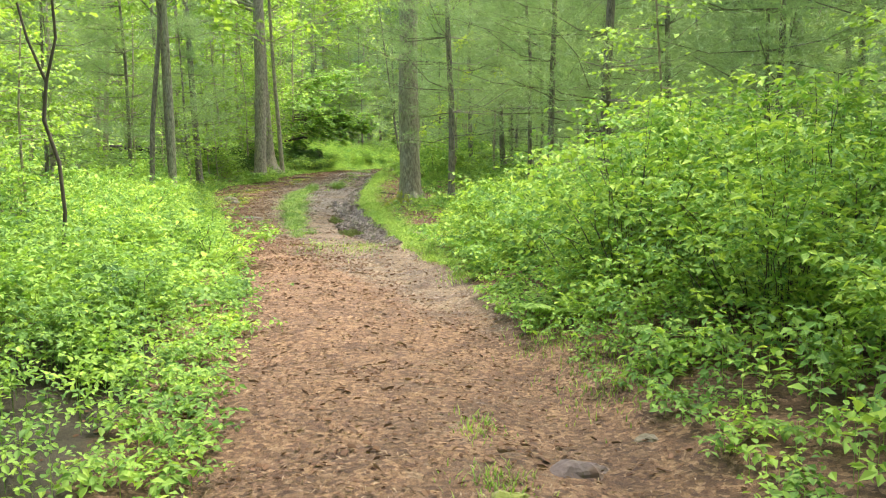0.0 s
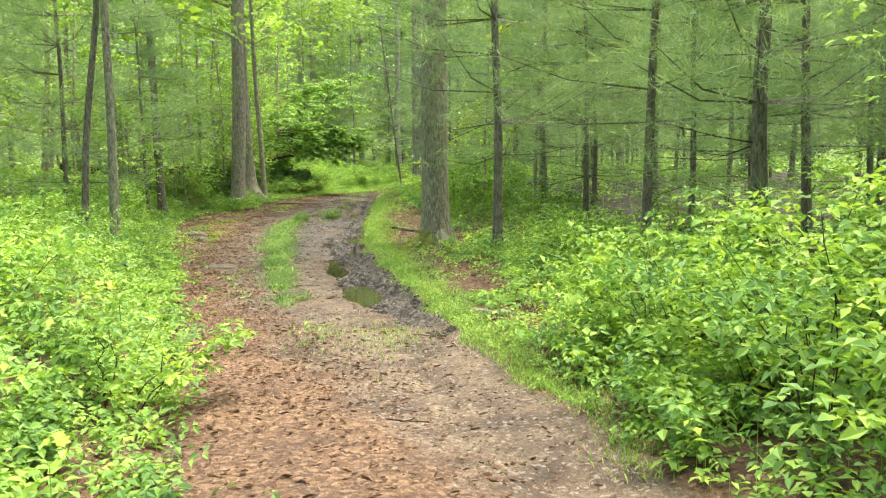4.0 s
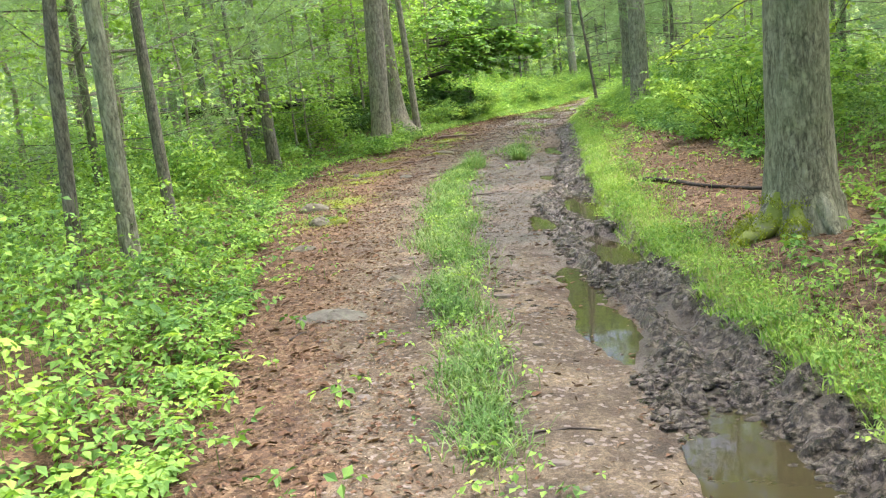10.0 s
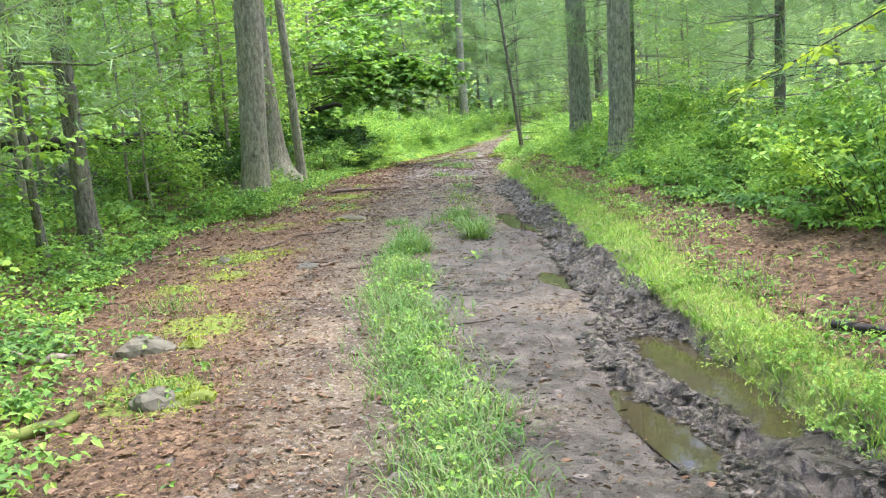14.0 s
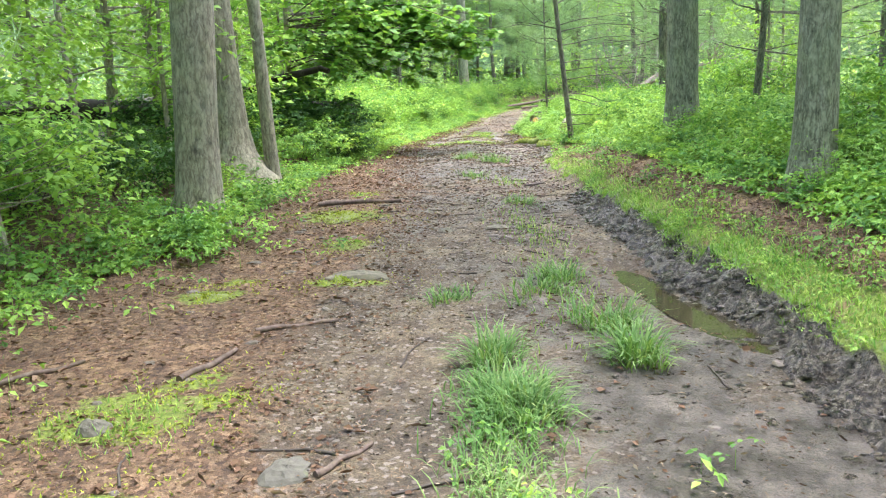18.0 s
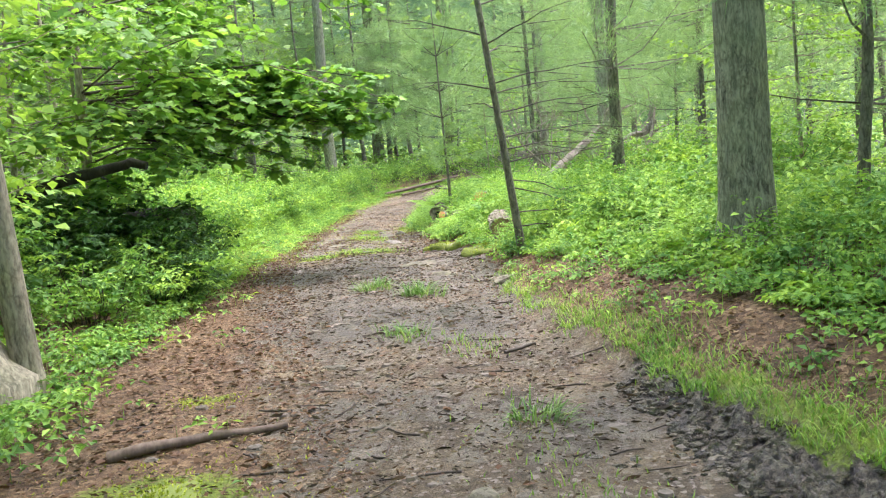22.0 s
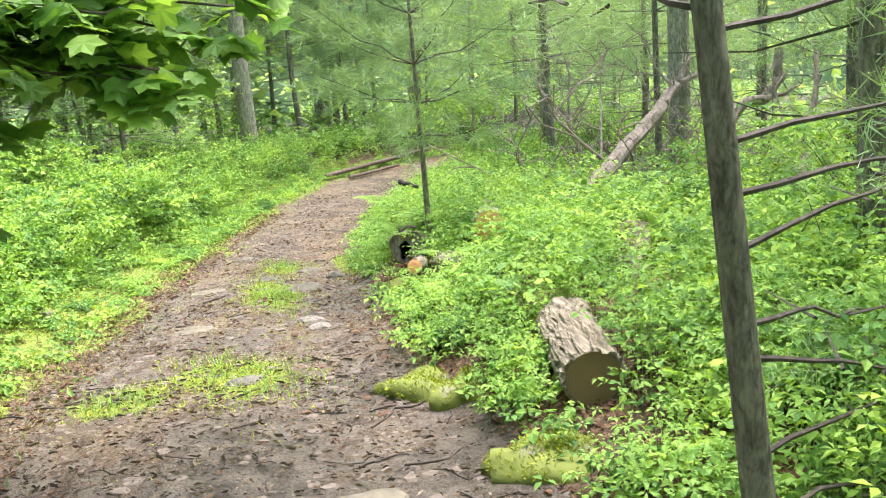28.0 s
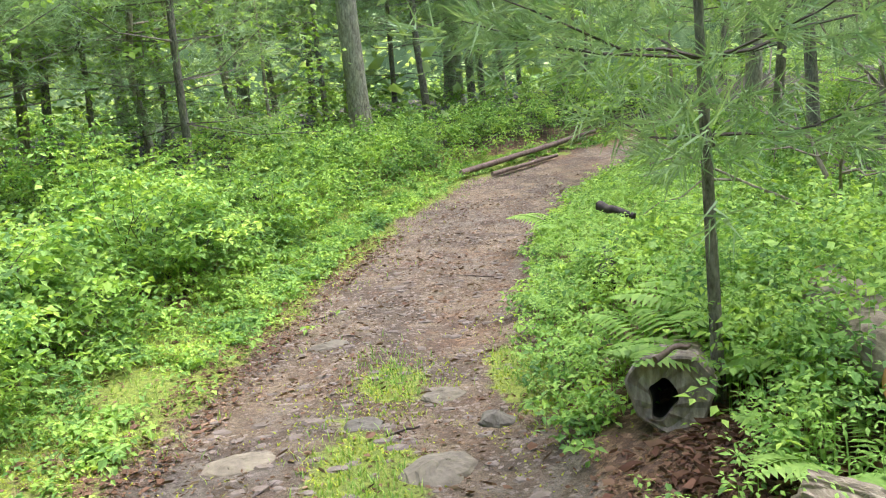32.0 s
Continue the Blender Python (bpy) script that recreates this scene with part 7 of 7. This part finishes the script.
crumb = np.stack([r.normal(-1.2, 0.3, 900), r.uniform(37.6, 39.4, 900)], -1)
litter("verge_leaves", crumb, 0.04, M_LITTER, "fallen brown leaves under green plants", 283, 0.3)
stick([(-1.22, 40.06, 0.92), (-1.12, 40.1, 0.945), (-1.04, 40.16, 0.93)], 0.016, "broken orange-brown branch lying on a hollow log", M_STICK, "branch_stub")
# No hole is cut: the flat end's near-black colour stands for its dark.
log((-0.86, 41.9, 0.78), (-0.5, 42.8, 0.82), 0.075, 0.075, "dark hollow log end in green plants", M_DARKLOG, M_HOLLOW, cut_label="flat end coloured near-black")
log((-3.24, 46.9, gz(-3.24, 46.9) + 0.12), (-3.6, 47.9, gz(-3.6, 47.9) + 0.12), 0.13, 0.12, "dark log end at the edge of the plants", M_DARKLOG, M_HOLLOW, cut_label="flat end coloured near-black")


# ---- ferns ----
def fern_proto(seed):
    rng = np.random.default_rng(seed)
    base = thing("fern", Matrix(), "arching light green fern", "fern", "ferns among the plants")
    for k in range(7):
        a = 2 * np.pi * k / 7 + rng.uniform(-0.3, 0.3)
        L = rng.uniform(0.4, 0.6)
        s = np.linspace(0.12, 1, 17)
        d = np.array([np.cos(a), np.sin(a), 0])
        spine = d * (s * L * 0.85)[:, None]
        spine[:, 2] = L * (0.95 * s - 0.62 * s**2)
        lat = np.array([-np.sin(a), np.cos(a), 0])
        bag = Bag()
        w = 0.15 * np.sin(np.pi * np.clip(s * 0.88 + 0.1, 0, 1)) + 0.012
        for sg in (1, -1):
            ax = lat * sg + d * 0.35 + [0, 0, -0.12]
            leaves(bag, spine, np.tile(ax, (17, 1)), np.tile([0.0, 0, 1.0], (17, 1)) + rng.normal(0, 0.1, (17, 3)), w, 0.035, DIAMOND, DIAMOND_F)
        tube(bag, np.vstack([[0, 0, -0.05], spine]), np.linspace(0.005, 0.002, 18), 3, caps=False, rng=rng)
        part("frond", bag, M_FERN, base)
    return base


FERNS = [fern_proto(81), fern_proto(82)]
for k, (px, py, s) in enumerate([(-0.8, 40.35, 1.2), (-0.55, 40.7, 1.2), (-0.7, 38.6, 1.0), (-0.25, 39.6, 1.1), (-0.3, 38.1, 0.9), (-0.9, 40.6, 1.0), (-0.2, 40.4, 1.1), (-0.88, 39.3, 0.8), (-0.36, 39.05, 0.9), (-0.66, 38.8, 0.75), (-0.2, 38.9, 0.9), (0.1, 39.0, 1.0),
                                 (0.1, 40.2, 1.2), (-0.35, 41.0, 1.2), (-0.4, 44.6, 1.1), (0.4, 41.4, 1.2), (-5.1, 41.0, 1.1), (-5.6, 44.3, 1.1), (-2.3, 52.0, 1.2),
                                 (-1.2, 52.6, 1.2), (-3.4, 49.6, 1.1), (0.9, 6.2, 0.8), (1.5, 4.9, 0.8), (1.3, 9.3, 0.8), (0.9, 36.9, 1.1), (1.2, 38.6, 1.1)]):
    place(FERNS[k % 2], px, py, k * 67 % 360, s)
for proto in FERNS:
    drop(proto)


# ---- slim trees near the trail ----
def leaning_pine():
    """A thin living pine stem with bare side branches."""
    x, y = -1.5, 34.24
    rng = np.random.default_rng(8)
    base = thing("pine_tree", pose(x, y, gz(x, y)), "thin leaning pine stem with long bare side branches", "tree", "pines of the woods")
    z = np.linspace(-0.2, 7, 15)
    p = np.stack([-0.115 * z, -0.01 * z, z], -1)
    part("trunk", tube(Bag(), p, np.interp(z, [-0.2, 0, 0.15, 1, 7], [0.062, 0.054, 0.044, 0.037, 0.018]), 10, 0.03), M_PINE, base, smooth=True)
    fol = Bag()
    pos, ax = [], []
    for zz, a, L, rise in [(0.3, 12, 0.7, -0.12), (0.45, 25, 1.2, -0.1), (0.8, 35, 1.2, -0.2), (0.72, 20, 0.9, -0.3), (0.98, 25, 1.5, 0.05), (1.12, 10, 1.0, 0.02), (1.24, 20, 1.6, 0.06), (1.5, 5, 1.4, 0.1),
                           (1.55, 120, 0.5, 0.15), (1.7, 30, 1.4, 0.12), (1.8, -30, 1.2, 0.1), (1.75, 170, 0.8, 0.15), (2.1, 60, 1.2, 0.2),
                           (2.2, -60, 1.2, 0.2), (2.3, 180, 1.0, 0.2), (2.6, 20, 1.3, 0.25), (2.7, 120, 1.1, 0.25), (3.0, 240, 1.1, 0.3), (3.2, 0, 1.1, 0.3)]:
        c = np.array([-0.115 * zz, 0, zz])
        a = radians(a)
        tip = c + np.array([np.cos(a), np.sin(a), rise]) * L
        pts = bend(c, tip, 7, -0.03, 0.01, rng)
        bag = tube(Bag(), pts, np.linspace(0.0095, 0.003, 7), 5, caps=False, rng=rng)
        for s in (0.5, 0.75):
            q = c + (tip - c) * s
            d = a + rng.choice([-0.7, 0.7])
            e = q + np.array([np.cos(d), np.sin(d), rng.uniform(-0.2, 0.2)]) * L * 0.35
            tube(bag, [q, (q + e) / 2, e], [0.006, 0.004, 0.002], 4, caps=False, rng=rng)
        part("branch", bag, M_TWIG, base)
        m = 5 if zz < 1.2 else 12
        sq = rng.uniform(0.45, 1, m)
        q = c + (tip - c) * sq[:, None] + rng.normal(0, 0.12, (m, 3)) * [1, 1, 0.4]
        pos.append(q)
        ax.append(unit(q - c))
    pos, ax = np.concatenate(pos), np.concatenate(ax)
    P = np.repeat(pos, 30, 0) + rng.normal(0, 0.03, (len(pos) * 30, 3))
    A = np.repeat(ax, 30, 0) * 0.6 + rng.normal(0, 0.5, (len(P), 3))
    leaves(fol, P, A, rng.normal(0, 1, (len(P), 3)), rng.uniform(0.08, 0.13, len(P)), 0.0025, NEEDLE, NEEDLE_F)
    part("needles", fol, M_NEEDLE, base, "soft grey-green needles")


def pine_sapling():
    x, y = -0.9, 40.2
    rng = np.random.default_rng(18)
    base = thing("pine_sapling", pose(x, y, gz(x, y)), "young pine with a thin stem and wide airy whorls", "tree")
    z = np.linspace(-0.2, 3.6, 10)
    part("trunk", tube(Bag(), np.stack([0.0 * z - 0.02 * z, 0.02 * z, z], -1), np.interp(z, [-0.2, 0, 3.6], [0.035, 0.03, 0.008]), 8, 0.02), M_PINE, base, smooth=True)
    pos, ax = [], []
    for zz, m, L, rise in [(1.1, 3, 0.7, 0.1), (1.4, 5, 1.1, 0.25), (1.75, 5, 1.25, 0.4), (2.2, 5, 1.05, 0.55), (2.8, 5, 0.8, 0.7)]:
        c = np.array([-0.02 * zz, 0.02 * zz, zz])
        for k in range(m):
            a = 2 * np.pi * k / m + rng.uniform(-0.3, 0.3)
            tip = c + np.array([np.cos(a), np.sin(a), rise]) * L * rng.uniform(0.8, 1.1)
            pts = bend(c, tip, 6, 0.04, 0.015, rng)
            part("branch", tube(Bag(), pts, np.linspace(0.008, 0.002, 6), 4, caps=False, rng=rng), M_TWIG, base)
            s = rng.uniform(0.3, 1.0, 20)
            q = c + (tip - c) * s[:, None] + rng.normal(0, 0.1, (20, 3))
            pos.append(q)
            ax.append(unit(q - c))
    pos, ax = np.concatenate(pos), np.concatenate(ax)
    P = np.repeat(pos, 18, 0) + rng.normal(0, 0.02, (len(pos) * 18, 3))
    A = np.repeat(ax, 18, 0) * 0.7 + rng.normal(0, 0.5, (len(P), 3))
    fol = Bag()
    leaves(fol, P, A, rng.normal(0, 1, (len(P), 3)), rng.uniform(0.12, 0.2, len(P)), 0.009, NEEDLE, NEEDLE_F)
    part("needles", fol, M_NEEDLE, base, "fine soft green needles")


leaning_pine()
pine_sapling()


def maple(x, y, height, boughs, seed, label, name="maple_tree", shape=MAPLE5, faces=MAPLE5_F, size=0.12, mat=None, leafage="broad dark green lobed leaves", reach=0.6, r0=0.06):
    """A small tree whose low boughs of broad leaves hang over the trail."""
    rng = np.random.default_rng(seed)
    base = thing(name, pose(x, y, gz(x, y)), label, "tree")
    p, r = trunk_line(height, r0, 0.012, (0.03, -0.02), 0.3, rng, 12, 0.05)
    part("trunk", tube(Bag(), p, r, 8, 0.02, rng=rng), M_MAPLEBARK, base, smooth=True)
    g = gz(x, y)
    for (z0, tip, sub, *short) in boughs:
        c = np.array([np.interp(z0, p[:, 2], p[:, k]) for k in range(3)])
        t = np.array(tip, float) - [x, y, g]
        lb, tw, fol = Bag(), Bag(), Bag()
        limb_set(lb, tw, fol, [c], [t], 0.016, 7, size, rng, shape, faces, sub, short[0] if short else reach, -0.15, 0.4, 0.95 if shape is MAPLE5 else 0.62)
        b = part("bough", lb, M_TWIG, base)
        tagged(part("twigwork", tw, M_TWIG, b), kind="stuff")
        part("foliage", fol, mat or M_MAPLE, b, leafage)


MAPLE_BOUGHS = [(2.6, (-3.6, 36.6, 4.2), 40), (3.0, (-4.6, 37.6, 4.6), 40), (2.8, (-3.4, 38.0, 4.6), 40), (3.2, (-4.6, 39.4, 4.8), 40), (3.1, (-5.4, 38.4, 4.3), 36), (3.4, (-2.8, 37.2, 4.9), 40), (1.5, (-4.2, 35.3, 2.2), 30), (1.9, (-4.4, 34.4, 2.7), 34), (1.2, (-4.9, 34.6, 1.9), 26), (2.6, (-4.0, 36.3, 3.4), 30), (1.6, (-5.2, 33.9, 2.4), 30), (2.4, (-5.4, 34.0, 3.2), 30), (2.9, (-3.0, 35.2, 3.7), 34), (2.1, (-3.6, 36.4, 2.7), 36), (2.0, (-4.6, 33.6, 3.0), 30), (2.3, (-6.3, 33.6, 3.0), 30), (1.4, (-6.0, 33.9, 2.2), 26), (1.0, (-5.6, 34.6, 1.6), 22), (1.3, (-4.8, 36.8, 2.0), 24), (2.7, (-4.9, 35.0, 3.4), 30), (1.9, (-2.84, 35.6, 2.2), 26, 0.28), (2.1, (-2.5, 35.8, 2.42), 24, 0.26), (2.0, (-2.7, 35.5, 2.5), 24, 0.28), (1.9, (-3.05, 35.4, 2.38), 26, 0.3), (1.8, (-3.4, 35.5, 2.3), 26, 0.32), (1.7, (-3.2, 35.7, 2.45), 26, 0.3), (1.6, (-3.65, 35.75, 1.85), 22, 0.3), (1.5, (-3.95, 35.9, 1.75), 20, 0.3), (2.1, (-2.9, 35.9, 2.6), 26, 0.32), (2.0, (-3.5, 35.9, 2.6), 26, 0.35), (2.3, (-2.6, 36.1, 2.75), 26, 0.35), (1.8, (-3.75, 35.4, 2.1), 20, 0.3), (1.9, (-2.86, 35.62, 2.12), 30, 0.26), (2.0, (-2.62, 35.75, 2.28), 30, 0.26), (1.9, (-3.2, 35.5, 2.2), 30, 0.3), (2.0, (-3.0, 35.75, 2.3), 30, 0.32), (1.7, (-3.5, 35.6, 2.05), 26, 0.3)]
maple(-6.1, 36.2, 6.5, MAPLE_BOUGHS, 71, "small maple with dark boughs of lobed leaves hanging over the trail")


maple(1.35, 20.7, 4.2, [(2.5, (-0.95, 23.45, 1.5), 26), (2.9, (0.1, 22.6, 2.4), 24), (2.2, (0.9, 22.2, 1.7), 16), (3.2, (1.9, 21.4, 3.2), 20), (2.7, (1.6, 19.6, 2.8), 18), (3.5, (0.6, 20.4, 3.9), 20)], 171,
      "slender beech with a drooping bough of pale yellow-green leaves", "beech_tree", LEAF, LEAF_F, 0.085, M_BEECH, "pale yellow-green leaves", 0.26, 0.035)


def thin_sapling():
    x, y = -3.1, 7.0
    base = thing("sapling", pose(x, y, gz(x, y)), "thin dark crooked sapling stem with a high fork", "tree")
    bag = Bag()
    tube(bag, [(0.03, 0, -0.15), (0.02, 0, 0.3), (0.06, 0, 0.7), (0.04, 0, 1.1), (-0.06, 0, 1.45), (-0.02, 0, 1.75)], [0.02, 0.018, 0.017, 0.016, 0.015, 0.014], 7, 0.04)
    tube(bag, [(-0.02, 0, 1.75), (-0.15, 0, 2.1), (-0.3, 0.05, 2.7), (-0.33, 0.05, 3.6)], [0.013, 0.011, 0.009, 0.005], 6, 0.04)
    tube(bag, [(-0.02, 0, 1.75), (0.08, 0, 2.1), (0.06, 0.0, 2.9), (0.1, 0, 3.8)], [0.013, 0.011, 0.009, 0.005], 6, 0.04)
    part("stem", bag, M_TWIG, base, smooth=True)
    rng = np.random.default_rng(4)
    a = rng.uniform(0, 6.3, 26)
    root = np.stack([rng.normal(0, 0.15, 26), rng.normal(0, 0.1, 26), rng.uniform(2.2, 3.9, 26)], -1)
    tip = root + np.stack([np.cos(a), np.sin(a), 0.2 + 0 * a], -1) * 0.5
    fol, tw = Bag(), Bag()
    spray(fol, tw, root, tip, 6, 0.09, rng)
    tagged(part("twigwork", tw, M_TWIG, base), kind="stuff")
    part("foliage", fol, M_TREE, base)


thin_sapling()


# ---- far woods and backdrop ----
def far_woods():
    """Leaf masses of the woods beyond the trees, too many to count."""
    rng = np.random.default_rng(91)
    n = 64000
    a = rng.uniform(0, 2 * np.pi, n)
    R = rng.uniform(21, 40, n)
    x, y = -3 + R * np.cos(a), 24 + R * 1.25 * np.sin(a)
    z = np.abs(rng.normal(0, 1, n)) * 4.6 + 0.3
    clump = lattice(x, y + z * 1.7, 2.4, 92)
    keep = (clump > -0.25) & (np.minimum(np.abs(x - EDGE_L(y)), np.abs(x - EDGE_R(y))) > 3)
    p = np.stack([x, y, z + 0.6], -1)[keep]
    m = len(p)
    ax = rng.normal(0, 1, (m, 3)) * [1, 1, 0.4]
    nm = rng.normal(0, 0.6, (m, 3)) + [0, 0, 1]
    bag = Bag()
    L = rng.uniform(0.22, 0.42, m)
    leaves(bag, p, ax, nm, L, L * 0.6, DIAMOND, DIAMOND_F)
    tagged(new("far_woods", bag.mesh("far_woods", M_FAR)), "distant mass of green woodland foliage", "woods", kind="stuff")


far_woods()


def backdrop():
    m, nt, bsdf, _ = node_material("distant_woods")
    f = noise_tex(nt, 0.5, 7, 0.65)
    nt.links.new(ramp(nt, f, [(0.35, (0.06, 0.115, 0.04)), (0.55, (0.15, 0.25, 0.075)), (0.7, (0.34, 0.45, 0.15))]), bsdf.inputs["Base Color"])
    bsdf.inputs["Roughness"].default_value = 1.0
    a = np.linspace(0, 2 * np.pi, 72, endpoint=False)
    rows = [(80, -2), (82, 12), (84, 26)]
    v = np.concatenate([np.stack([-3 + q * np.cos(a), 24 + q * np.sin(a), np.full(72, z) + (2 * np.sin(5 * a) if z > 10 else 0)], -1) for q, z in rows])
    f = [[k * 72 + j, (k + 1) * 72 + j, (k + 1) * 72 + (j + 1) % 72, k * 72 + (j + 1) % 72] for k in range(2) for j in range(72)]
    tagged(new("backdrop", Bag().add(v, f).mesh("backdrop", m)), "distant wall of green woodland", "backdrop", kind="structure")


backdrop()
